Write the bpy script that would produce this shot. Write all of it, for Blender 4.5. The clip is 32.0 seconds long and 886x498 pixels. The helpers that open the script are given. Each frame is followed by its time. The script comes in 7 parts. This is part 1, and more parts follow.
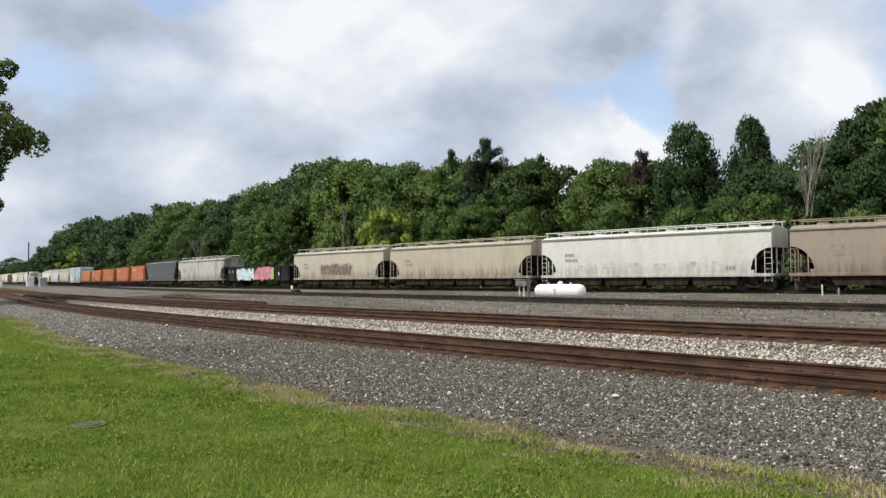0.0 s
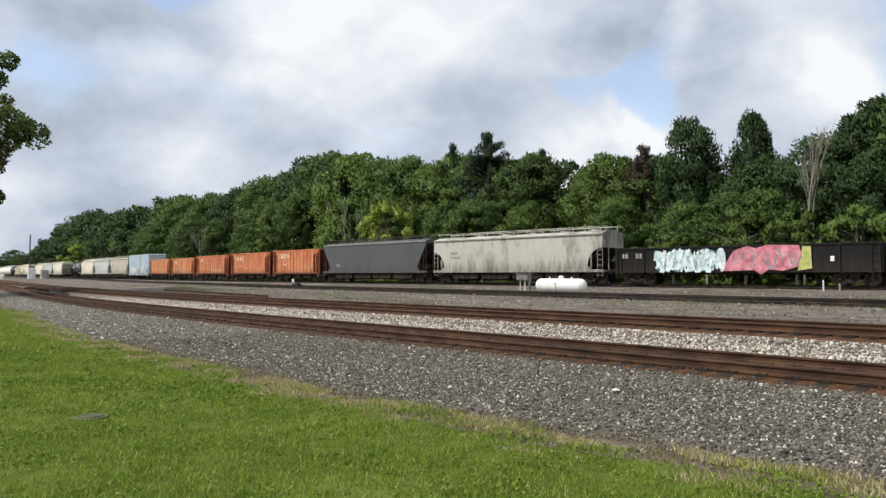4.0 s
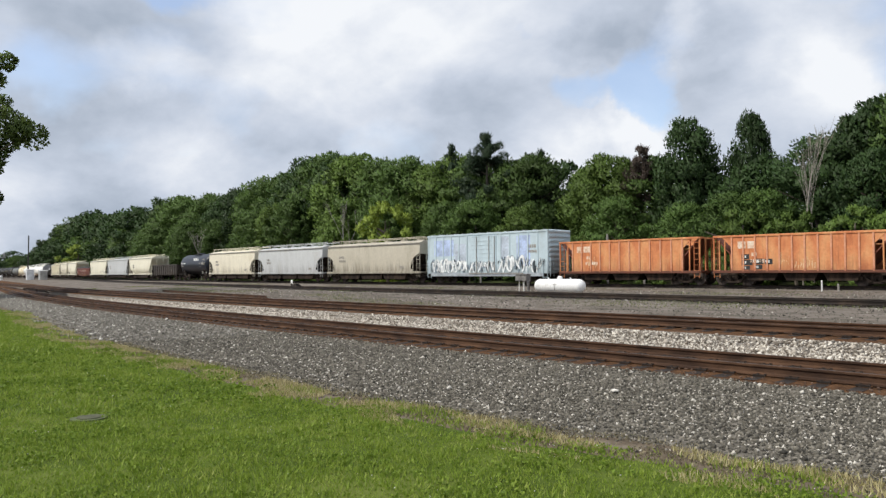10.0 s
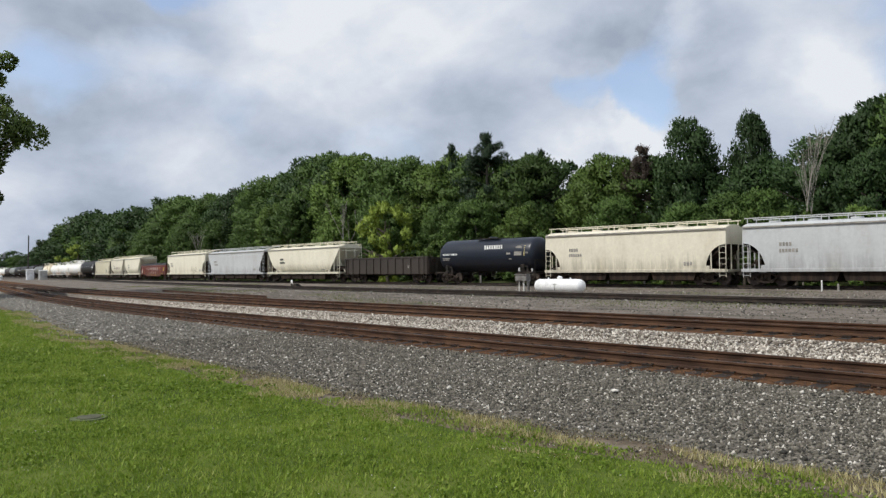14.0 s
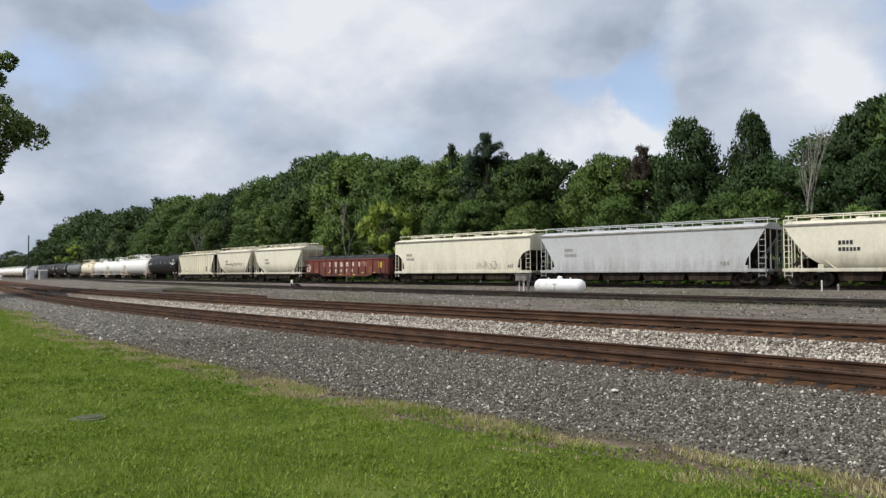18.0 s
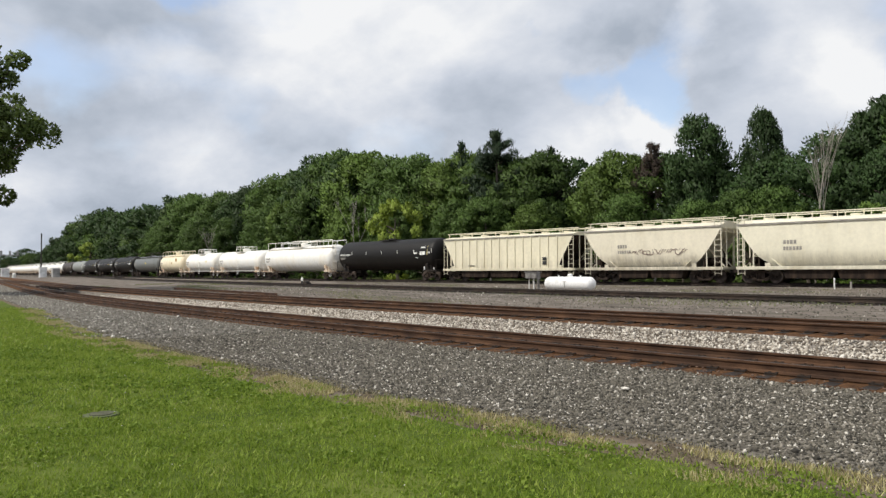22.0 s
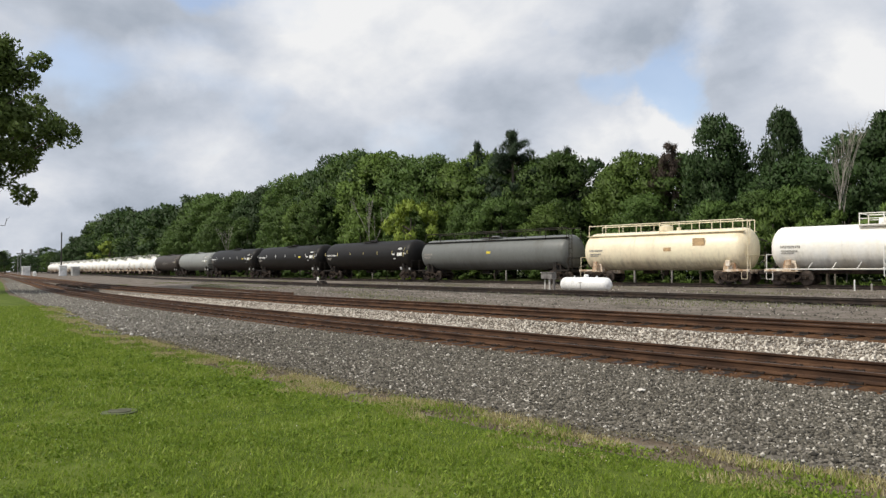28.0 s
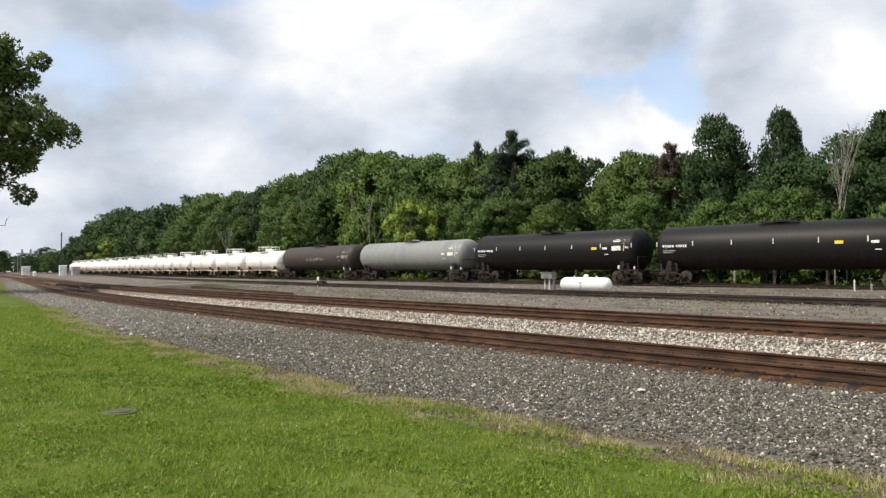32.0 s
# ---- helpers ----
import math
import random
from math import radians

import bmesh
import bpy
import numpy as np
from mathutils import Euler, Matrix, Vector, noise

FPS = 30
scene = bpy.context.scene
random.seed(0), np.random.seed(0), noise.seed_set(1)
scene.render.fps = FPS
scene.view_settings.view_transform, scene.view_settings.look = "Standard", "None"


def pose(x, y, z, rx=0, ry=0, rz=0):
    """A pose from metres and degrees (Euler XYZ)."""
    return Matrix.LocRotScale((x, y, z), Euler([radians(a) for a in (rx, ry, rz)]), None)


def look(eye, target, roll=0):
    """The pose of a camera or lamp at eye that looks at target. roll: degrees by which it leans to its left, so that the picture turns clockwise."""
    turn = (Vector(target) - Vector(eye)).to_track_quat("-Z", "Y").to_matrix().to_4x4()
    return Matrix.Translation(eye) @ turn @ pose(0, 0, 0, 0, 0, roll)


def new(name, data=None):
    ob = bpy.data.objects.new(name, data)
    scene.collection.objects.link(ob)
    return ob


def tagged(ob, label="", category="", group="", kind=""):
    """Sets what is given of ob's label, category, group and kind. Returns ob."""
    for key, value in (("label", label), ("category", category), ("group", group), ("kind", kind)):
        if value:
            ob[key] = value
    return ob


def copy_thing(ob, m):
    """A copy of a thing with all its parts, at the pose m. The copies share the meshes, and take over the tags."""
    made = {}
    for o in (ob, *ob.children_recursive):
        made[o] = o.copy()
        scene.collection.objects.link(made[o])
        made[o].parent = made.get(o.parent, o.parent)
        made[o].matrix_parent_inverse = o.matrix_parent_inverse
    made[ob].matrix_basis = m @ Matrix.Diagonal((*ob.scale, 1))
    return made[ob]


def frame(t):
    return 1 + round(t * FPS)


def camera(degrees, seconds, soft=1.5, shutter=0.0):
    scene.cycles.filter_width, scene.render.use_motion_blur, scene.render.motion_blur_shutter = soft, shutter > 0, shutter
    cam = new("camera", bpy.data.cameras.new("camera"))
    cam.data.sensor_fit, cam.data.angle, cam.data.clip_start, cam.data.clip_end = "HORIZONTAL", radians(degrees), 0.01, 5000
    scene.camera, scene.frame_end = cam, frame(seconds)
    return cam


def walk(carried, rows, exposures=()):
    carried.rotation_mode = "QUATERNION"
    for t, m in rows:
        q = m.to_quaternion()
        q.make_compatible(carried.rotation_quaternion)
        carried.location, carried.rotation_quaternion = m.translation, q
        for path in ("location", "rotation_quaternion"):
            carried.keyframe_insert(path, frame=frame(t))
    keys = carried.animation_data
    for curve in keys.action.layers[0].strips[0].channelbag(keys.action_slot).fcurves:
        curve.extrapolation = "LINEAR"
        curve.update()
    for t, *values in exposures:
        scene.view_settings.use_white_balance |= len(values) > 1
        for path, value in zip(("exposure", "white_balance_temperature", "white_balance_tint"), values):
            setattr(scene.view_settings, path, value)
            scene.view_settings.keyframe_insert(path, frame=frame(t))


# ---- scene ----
# ---- camera: fixed stand, small turns ----
EYE_Z = 1.75
HEADING = 46.300          # degrees between the picture's right and the line of the tracks
cam = camera(62.2, 32.0, soft=1.4)


def aim(yaw, tilt, lean):
    """Camera turned by yaw to its left, tilted up, leaning by lean."""
    az = radians(90 + HEADING + yaw)
    t = radians(tilt)
    eye = Vector((0, 0, EYE_Z))
    way = Vector((math.cos(az) * math.cos(t), math.sin(az) * math.cos(t), math.sin(t)))
    return look(eye, eye + way * 50, lean)


TURNS = [
    (0.0, 0.002, 2.322, -0.424), (0.5, -0.001, 2.163, -0.432), (1.0, -0.073, 2.060, -0.312), (1.5, -0.076, 1.961, -0.312),
    (2.0, -0.072, 1.966, -0.289), (2.5, -0.016, 1.835, -0.290), (3.0, 0.116, 1.681, -0.277), (3.5, 0.119, 1.818, -0.212),
    (5.5, 0.0, 1.892, -0.245), (7.0, 0.0, 1.895, -0.255), (18.5, 0.0, 1.888, -0.245), (19.0, 0.001, 1.854, -0.250),
    (20.0, 0.011, 1.823, -0.190), (20.5, 0.049, 1.813, -0.210), (21.0, 0.076, 1.707, -0.250), (21.5, 0.365, 1.702, -0.230),
    (22.0, 0.769, 1.713, -0.240), (22.5, 1.361, 1.746, -0.210), (23.0, 1.835, 1.748, -0.207), (23.5, 1.894, 1.748, -0.200),
    (24.0, 2.136, 1.678, -0.085), (24.5, 2.234, 1.610, 0.0), (25.0, 2.203, 1.722, 0.017), (25.5, 2.156, 1.722, 0.020),
    (27.5, 1.991, 1.719, -0.006), (32.0, 1.985, 1.719, -0.003)]
walk(cam, [(t, aim(y, p, r)) for t, y, p, r in TURNS], exposures=[
    (0.0, 0.0, 6300, 10), (5.0, 0.03, 6350, 10), (9.0, 0.02, 6300, 10), (14.0, -0.18, 6150, 10), (20.0, -0.15, 6250, 10), (23.0, 0.0, 6500, 10),
    (25.0, -0.10, 6450, 10), (28.0, -0.08, 6500, 10), (29.0, 0.08, 6550, 10), (30.0, 0.16, 6550, 10), (32.0, 0.17, 6550, 10)])

# ---- sky and sun ----
SUN_EL, SUN_AZ = 48.0, 245.0     # where the sun stands, degrees from +X towards +Y


def make_world():
    world = bpy.data.worlds.new("sky")
    scene.world = world
    world.use_nodes = True
    nt = world.node_tree
    nt.nodes.clear()
    N, L = nt.nodes.new, nt.links.new
    out, bg = N("ShaderNodeOutputWorld"), N("ShaderNodeBackground")
    sky = N("ShaderNodeTexSky")
    sky.sky_type, sky.sun_disc = "NISHITA", False
    sky.sun_elevation, sky.sun_rotation = radians(SUN_EL), radians(90 - SUN_AZ)
    sky.air_density, sky.dust_density = 1.0, 1.5
    skyc = N("ShaderNodeMix")
    skyc.data_type, skyc.blend_type = "RGBA", "MULTIPLY"
    skyc.inputs["Factor"].default_value = 1.0
    L(sky.outputs[0], skyc.inputs["A"])
    skyc.inputs["B"].default_value = (2.3, 2.1, 2.0, 1)
    tc = N("ShaderNodeTexCoord")
    sep = N("ShaderNodeSeparateXYZ")
    L(tc.outputs["Generated"], sep.inputs[0])
    # clouds lie on a flat deck: direction divided by height
    zz = N("ShaderNodeMath")
    zz.operation = "ADD"
    L(sep.outputs["Z"], zz.inputs[0])
    zz.inputs[1].default_value = 0.55
    zm = N("ShaderNodeMath")
    zm.operation = "MAXIMUM"
    L(zz.outputs[0], zm.inputs[0])
    zm.inputs[1].default_value = 0.05
    div = N("ShaderNodeVectorMath")
    div.operation = "DIVIDE"
    L(tc.outputs["Generated"], div.inputs[0])
    comb = N("ShaderNodeCombineXYZ")
    L(zm.outputs[0], comb.inputs[0])
    L(zm.outputs[0], comb.inputs[1])
    comb.inputs[2].default_value = 1.0
    L(comb.outputs[0], div.inputs[1])

    def cloud(scale, detail, rough, offset, dist=0.12):
        mp = N("ShaderNodeMapping")
        mp.inputs["Location"].default_value = offset
        L(div.outputs[0], mp.inputs[0])
        n = N("ShaderNodeTexNoise")
        n.inputs["Scale"].default_value, n.inputs["Detail"].default_value = scale, detail
        n.inputs["Roughness"].default_value, n.inputs["Distortion"].default_value = rough, dist
        L(mp.outputs[0], n.inputs["Vector"])
        return n

    def ramp(src, stops):
        r = N("ShaderNodeValToRGB")
        els = r.color_ramp.elements
        while len(els) < len(stops):
            els.new(0.5)
        for e, (p, c) in zip(els, stops):
            e.position, e.color = p, (*c, 1)
        L(src, r.inputs[0])
        return r

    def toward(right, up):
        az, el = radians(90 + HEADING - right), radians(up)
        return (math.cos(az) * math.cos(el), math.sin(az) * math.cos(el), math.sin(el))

    # directions bent by noise, so that the cloud forms below have ragged edges
    warp = N("ShaderNodeTexNoise")
    warp.inputs["Scale"].default_value, warp.inputs["Detail"].default_value, warp.inputs["Roughness"].default_value = 7.0, 6, 0.6
    L(tc.outputs["Generated"], warp.inputs["Vector"])
    off = N("ShaderNodeVectorMath")
    off.operation = "SUBTRACT"
    L(warp.outputs["Color"], off.inputs[0])
    off.inputs[1].default_value = (0.5, 0.5, 0.5)
    sc = N("ShaderNodeVectorMath")
    sc.operation = "SCALE"
    sc.inputs["Scale"].default_value = 0.12
    L(off.outputs[0], sc.inputs[0])
    bent = N("ShaderNodeVectorMath")
    bent.operation = "ADD"
    L(tc.outputs["Generated"], bent.inputs[0])
    L(sc.outputs[0], bent.inputs[1])

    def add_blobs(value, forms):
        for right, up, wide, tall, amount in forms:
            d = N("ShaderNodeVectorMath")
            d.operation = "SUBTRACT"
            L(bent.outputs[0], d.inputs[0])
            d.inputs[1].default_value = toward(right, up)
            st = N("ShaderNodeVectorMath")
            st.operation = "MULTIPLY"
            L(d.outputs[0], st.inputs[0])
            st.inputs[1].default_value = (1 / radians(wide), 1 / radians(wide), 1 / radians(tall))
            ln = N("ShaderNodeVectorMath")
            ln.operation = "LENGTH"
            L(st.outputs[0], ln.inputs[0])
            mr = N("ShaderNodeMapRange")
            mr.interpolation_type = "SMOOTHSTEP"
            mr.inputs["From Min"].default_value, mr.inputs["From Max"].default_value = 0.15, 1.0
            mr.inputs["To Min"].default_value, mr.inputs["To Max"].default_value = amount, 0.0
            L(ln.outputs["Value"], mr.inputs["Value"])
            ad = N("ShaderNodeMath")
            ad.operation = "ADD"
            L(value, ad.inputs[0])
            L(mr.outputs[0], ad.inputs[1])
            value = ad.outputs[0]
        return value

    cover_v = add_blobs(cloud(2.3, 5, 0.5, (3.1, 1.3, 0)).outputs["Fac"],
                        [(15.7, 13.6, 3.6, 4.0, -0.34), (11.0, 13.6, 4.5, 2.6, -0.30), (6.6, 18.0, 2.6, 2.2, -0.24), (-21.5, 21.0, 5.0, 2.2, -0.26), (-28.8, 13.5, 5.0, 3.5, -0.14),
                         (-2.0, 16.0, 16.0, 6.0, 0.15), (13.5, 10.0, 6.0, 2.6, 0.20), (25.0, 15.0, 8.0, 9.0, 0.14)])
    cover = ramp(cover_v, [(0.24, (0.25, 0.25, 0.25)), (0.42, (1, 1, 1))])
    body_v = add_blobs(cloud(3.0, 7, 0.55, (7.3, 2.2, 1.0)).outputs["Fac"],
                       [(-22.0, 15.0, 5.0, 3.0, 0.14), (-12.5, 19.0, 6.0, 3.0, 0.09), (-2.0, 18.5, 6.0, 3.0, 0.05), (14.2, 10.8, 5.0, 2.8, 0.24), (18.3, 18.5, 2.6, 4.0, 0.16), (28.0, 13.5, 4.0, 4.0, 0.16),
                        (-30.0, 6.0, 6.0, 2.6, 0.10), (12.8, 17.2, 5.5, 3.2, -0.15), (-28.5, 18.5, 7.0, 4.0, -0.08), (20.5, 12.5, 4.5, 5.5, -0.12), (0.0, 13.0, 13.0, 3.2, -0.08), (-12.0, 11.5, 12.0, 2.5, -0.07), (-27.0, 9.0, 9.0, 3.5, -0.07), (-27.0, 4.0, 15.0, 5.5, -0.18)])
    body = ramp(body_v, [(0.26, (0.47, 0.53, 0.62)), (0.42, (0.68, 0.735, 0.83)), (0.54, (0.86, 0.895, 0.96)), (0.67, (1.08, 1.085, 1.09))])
    bs = N("ShaderNodeMix")
    bs.data_type, bs.blend_type = "RGBA", "MULTIPLY"
    bs.inputs["Factor"].default_value = 1.0
    L(body.outputs[0], bs.inputs["A"])
    bs.inputs["B"].default_value = (CLOUD, CLOUD, CLOUD, 1)
    mix = N("ShaderNodeMix")
    mix.data_type = "RGBA"
    L(cover.outputs[0], mix.inputs["Factor"])
    L(skyc.outputs["Result"], mix.inputs["A"])
    L(bs.outputs["Result"], mix.inputs["B"])
    L(mix.outputs["Result"], bg.inputs["Color"])
    bg.inputs["Strength"].default_value = 0.10
    L(bg.outputs[0], out.inputs[0])


CLOUD = 8.6      # brightness of sunlit cloud in the units of the sky
make_world()
sun_data = bpy.data.lights.new("sun", "SUN")
sun_data.energy, sun_data.angle, sun_data.color = 3.5, radians(1.5), (1.0, 0.935, 0.82)
sun = new("sun", sun_data)
sun.matrix_world = look((math.cos(radians(SUN_AZ)) * 60, math.sin(radians(SUN_AZ)) * 60, 80),
                        (math.cos(radians(SUN_AZ)) * 60 - math.cos(radians(SUN_AZ)) * math.cos(radians(SUN_EL)),
                         math.sin(radians(SUN_AZ)) * 60 - math.sin(radians(SUN_AZ)) * math.cos(radians(SUN_EL)),
                         80 - math.sin(radians(SUN_EL))))

# ---- materials ----
MATS = {}


def mat(name, base, dark=None, light=None, rough=0.7, metal=0.0, scale=3.0, stretch=(1, 1, 1), fine=40.0, bump=0.15,
        per=0.0, island=0.0, mixlow=0.35, mixhigh=0.65, spec=0.5, coat=0.0, translucent=0.0, bumpd=0.02, detail=6, grain=0.13, streak=None, splash=None):
    """Surface with large stains between dark, base and light, fine grain and relief; per: change from object to object."""
    if name in MATS:
        return MATS[name]
    m = bpy.data.materials.new(name)
    MATS[name] = m
    m.use_nodes = True
    nt = m.node_tree
    N, L = nt.nodes.new, nt.links.new
    b = nt.nodes["Principled BSDF"]
    tc = N("ShaderNodeTexCoord")
    mp = N("ShaderNodeMapping")
    mp.inputs["Scale"].default_value = stretch
    L(tc.outputs["Object"], mp.inputs[0])
    big = N("ShaderNodeTexNoise")
    big.inputs["Scale"].default_value, big.inputs["Detail"].default_value, big.inputs["Roughness"].default_value = scale, detail, 0.62
    L(mp.outputs[0], big.inputs["Vector"])
    r = N("ShaderNodeValToRGB")
    dark = dark or tuple(c * 0.7 for c in base)
    light = light or tuple(min(1, c * 1.2) for c in base)
    els = r.color_ramp.elements
    els[0].position, els[0].color = mixlow, (*dark, 1)
    els[1].position, els[1].color = mixhigh, (*light, 1)
    e = els.new((mixlow + mixhigh) / 2)
    e.color = (*base, 1)
    L(big.outputs["Fac"], r.inputs[0])
    small = N("ShaderNodeTexNoise")
    small.inputs["Scale"].default_value, small.inputs["Detail"].default_value = fine, 3
    L(tc.outputs["Object"], small.inputs["Vector"])
    g = N("ShaderNodeMapRange")
    g.inputs["From Min"].default_value, g.inputs["From Max"].default_value = 0.3, 0.7
    g.inputs["To Min"].default_value, g.inputs["To Max"].default_value = 1 - grain, 1 + grain * 0.9
    L(small.outputs["Fac"], g.inputs["Value"])
    col = N("ShaderNodeMix")
    col.data_type, col.blend_type = "RGBA", "MULTIPLY"
    col.inputs["Factor"].default_value = 1.0
    L(r.outputs[0], col.inputs["A"])
    L(g.outputs[0], col.inputs["B"])
    last = col.outputs["Result"]
    if streak:
        sm, sn, sr, sx = N("ShaderNodeMapping"), N("ShaderNodeTexNoise"), N("ShaderNodeMapRange"), N("ShaderNodeMix")
        sm.inputs["Scale"].default_value = (3.4, 1.0, 0.16)
        L(tc.outputs["Object"], sm.inputs[0])
        L(sm.outputs[0], sn.inputs["Vector"])
        sn.inputs["Scale"].default_value, sn.inputs["Detail"].default_value, sn.inputs["Roughness"].default_value = 1.3, 5, 0.6
        sr.inputs["From Min"].default_value, sr.inputs["From Max"].default_value = 0.60, 0.74
        sr.inputs["To Max"].default_value = streak[1]
        L(sn.outputs["Fac"], sr.inputs["Value"])
        sx.data_type = "RGBA"
        L(sr.outputs[0], sx.inputs["Factor"])
        L(last, sx.inputs["A"])
        sx.inputs["B"].default_value = (*streak[0], 1)
        last = sx.outputs["Result"]
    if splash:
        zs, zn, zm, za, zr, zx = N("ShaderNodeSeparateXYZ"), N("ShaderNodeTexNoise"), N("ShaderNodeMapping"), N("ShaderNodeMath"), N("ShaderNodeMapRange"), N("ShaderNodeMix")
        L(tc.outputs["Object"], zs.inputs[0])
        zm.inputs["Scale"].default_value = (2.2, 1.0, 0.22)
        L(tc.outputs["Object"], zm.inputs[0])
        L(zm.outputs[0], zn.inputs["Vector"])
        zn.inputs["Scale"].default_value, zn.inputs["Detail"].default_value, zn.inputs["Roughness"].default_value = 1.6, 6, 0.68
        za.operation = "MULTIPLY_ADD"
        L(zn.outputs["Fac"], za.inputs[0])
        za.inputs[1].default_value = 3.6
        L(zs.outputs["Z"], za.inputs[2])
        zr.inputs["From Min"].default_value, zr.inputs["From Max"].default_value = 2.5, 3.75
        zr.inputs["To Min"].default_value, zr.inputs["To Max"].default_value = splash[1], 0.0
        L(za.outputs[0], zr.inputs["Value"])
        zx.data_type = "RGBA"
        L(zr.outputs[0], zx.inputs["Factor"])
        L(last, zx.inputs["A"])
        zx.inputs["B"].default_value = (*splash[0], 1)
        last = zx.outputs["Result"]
    for amount, node, sock in ((per, "ShaderNodeObjectInfo", "Random"), (island, "ShaderNodeNewGeometry", "Random Per Island")):
        if amount:
            src = N(node)
            v = N("ShaderNodeMapRange")
            v.inputs["To Min"].default_value, v.inputs["To Max"].default_value = 1 - amount, 1 + amount
            L(src.outputs[sock], v.inputs["Value"])
            k = N("ShaderNodeMix")
            k.data_type, k.blend_type = "RGBA", "MULTIPLY"
            k.inputs["Factor"].default_value = 1.0
            L(last, k.inputs["A"])
            L(v.outputs[0], k.inputs["B"])
            last = k.outputs["Result"]
    L(last, b.inputs["Base Color"])
    b.inputs["Roughness"].default_value, b.inputs["Metallic"].default_value = rough, metal
    b.inputs["Specular IOR Level"].default_value = spec
    if coat:
        b.inputs["Coat Weight"].default_value, b.inputs["Coat Roughness"].default_value = coat, 0.2
    if bump:
        bn = N("ShaderNodeBump")
        bn.inputs["Strength"].default_value, bn.inputs["Distance"].default_value = bump, bumpd
        L(small.outputs["Fac"], bn.inputs["Height"])
        L(bn.outputs[0], b.inputs["Normal"])
    if translucent:
        tr = N("ShaderNodeBsdfTranslucent")
        L(last, tr.inputs["Color"])
        ms = N("ShaderNodeMixShader")
        ms.inputs[0].default_value = translucent
        L(b.outputs[0], ms.inputs[1])
        L(tr.outputs[0], ms.inputs[2])
        L(ms.outputs[0], nt.nodes["Material Output"].inputs["Surface"])
    return m


# ---- mesh helpers ----
def part(name, bm, material, parent=None, label=""):
    """Link a bmesh as one mesh object, under a thing or a part."""
    me = bpy.data.meshes.new(name)
    bm.to_mesh(me)
    bm.free()
    me.materials.append(material)
    ob = new(name, me)
    if parent:
        ob.parent = parent
    if label:
        ob["label"] = label
    return ob


def shared(name, me, parent, m=None):
    ob = new(name, me)
    ob.parent = parent
    if m is not None:
        ob.matrix_local = m
    return ob


def smooth(ob, angle=40):
    ob.data.shade_smooth()
    ob.data.set_sharp_from_angle(angle=radians(angle))
    return ob


def box(bm, x0, x1, y0, y1, z0, z1, bevel=0.0):
    r = bmesh.ops.create_cube(bm, size=1.0)
    vs = r["verts"]
    for v in vs:
        v.co = Vector(((x0 + x1) / 2 + v.co.x * (x1 - x0), (y0 + y1) / 2 + v.co.y * (y1 - y0), (z0 + z1) / 2 + v.co.z * (z1 - z0)))
    if bevel:
        es = list({e for v in vs for e in v.link_edges})
        bmesh.ops.bevel(bm, geom=es, offset=bevel, segments=1, affect="EDGES")
    return bm


def rod(bm, a, b, r, seg=6, r2=None):
    a, b = Vector(a), Vector(b)
    d = b - a
    m = Matrix.Translation((a + b) / 2) @ d.to_track_quat("Z", "Y").to_matrix().to_4x4()
    bmesh.ops.create_cone(bm, cap_ends=True, segments=seg, radius1=r, radius2=r if r2 is None else r2, depth=d.length, matrix=m)
    return bm


def prism(bm, outline, y0, y1):
    """Extrude an outline of (x, z) from y0 to y1."""
    a = [bm.verts.new((x, y0, z)) for x, z in outline]
    b = [bm.verts.new((x, y1, z)) for x, z in outline]
    bm.faces.new(a)
    bm.faces.new(b[::-1])
    n = len(a)
    for i in range(n):
        bm.faces.new((a[i], b[i], b[(i + 1) % n], a[(i + 1) % n]))
    bmesh.ops.recalc_face_normals(bm, faces=bm.faces)
    return bm


def grid_mesh(name, rows, material_ids=None):
    """Mesh from rows of points, each row as long as the others."""
    nr, nc = len(rows), len(rows[0])
    verts = [p for r in rows for p in r]
    faces = [(i * nc + j, i * nc + j + 1, (i + 1) * nc + j + 1, (i + 1) * nc + j) for i in range(nr - 1) for j in range(nc - 1)]
    me = bpy.data.meshes.new(name)
    me.from_pydata(verts, [], faces)
    if material_ids:
        for p in me.polygons:
            p.material_index = material_ids[p.index % (nc - 1)]
    return me


# ---- the four tracks: distance from the eye, turn, curvature, end of the curve, height of the rail's top ----
class Track:
    def __init__(self, d, turn, k, sc, top):
        self.d, self.turn, self.k, self.sc, self.top = d, turn, k, sc, top

    def at(self, s):
        """Place and heading at s metres along the track (growing towards the train's front)."""
        sm = max(s, -self.sc)
        a0, a = self.turn, self.turn + self.k * sm
        x = (math.sin(a) - math.sin(a0)) / self.k - self.d * math.sin(a0)
        y = -(math.cos(a) - math.cos(a0)) / self.k + self.d * math.cos(a0)
        e = min(s + self.sc, 0)
        ae = a0 - self.k * self.sc
        if e < 0:
            x, y, a = x + e * math.cos(ae), y + e * math.sin(ae), ae
        return x, y, a

    def y_at(self, x):
        s = x
        for _ in range(8):
            px, py, a = self.at(s)
            s += (x - px) / math.cos(a)
        return self.at(s)[1]


near = Track(13.25, 0.016, 0.0025, 76, EYE_Z - 1.556)
mid = Track(18.45, 0.029, 0.0020, 76, EYE_Z - 1.223)
third = Track(30.25, -0.062, 0.0010, 200, EYE_Z - 1.080)
main = Track(51.2, 0.0744, 0.0016, 129, EYE_Z - 0.905)
woods = Track(49.0, 0.0, 0.00069, 200, 0.86)      # line that the wood's edge follows
SPEED = 16.034
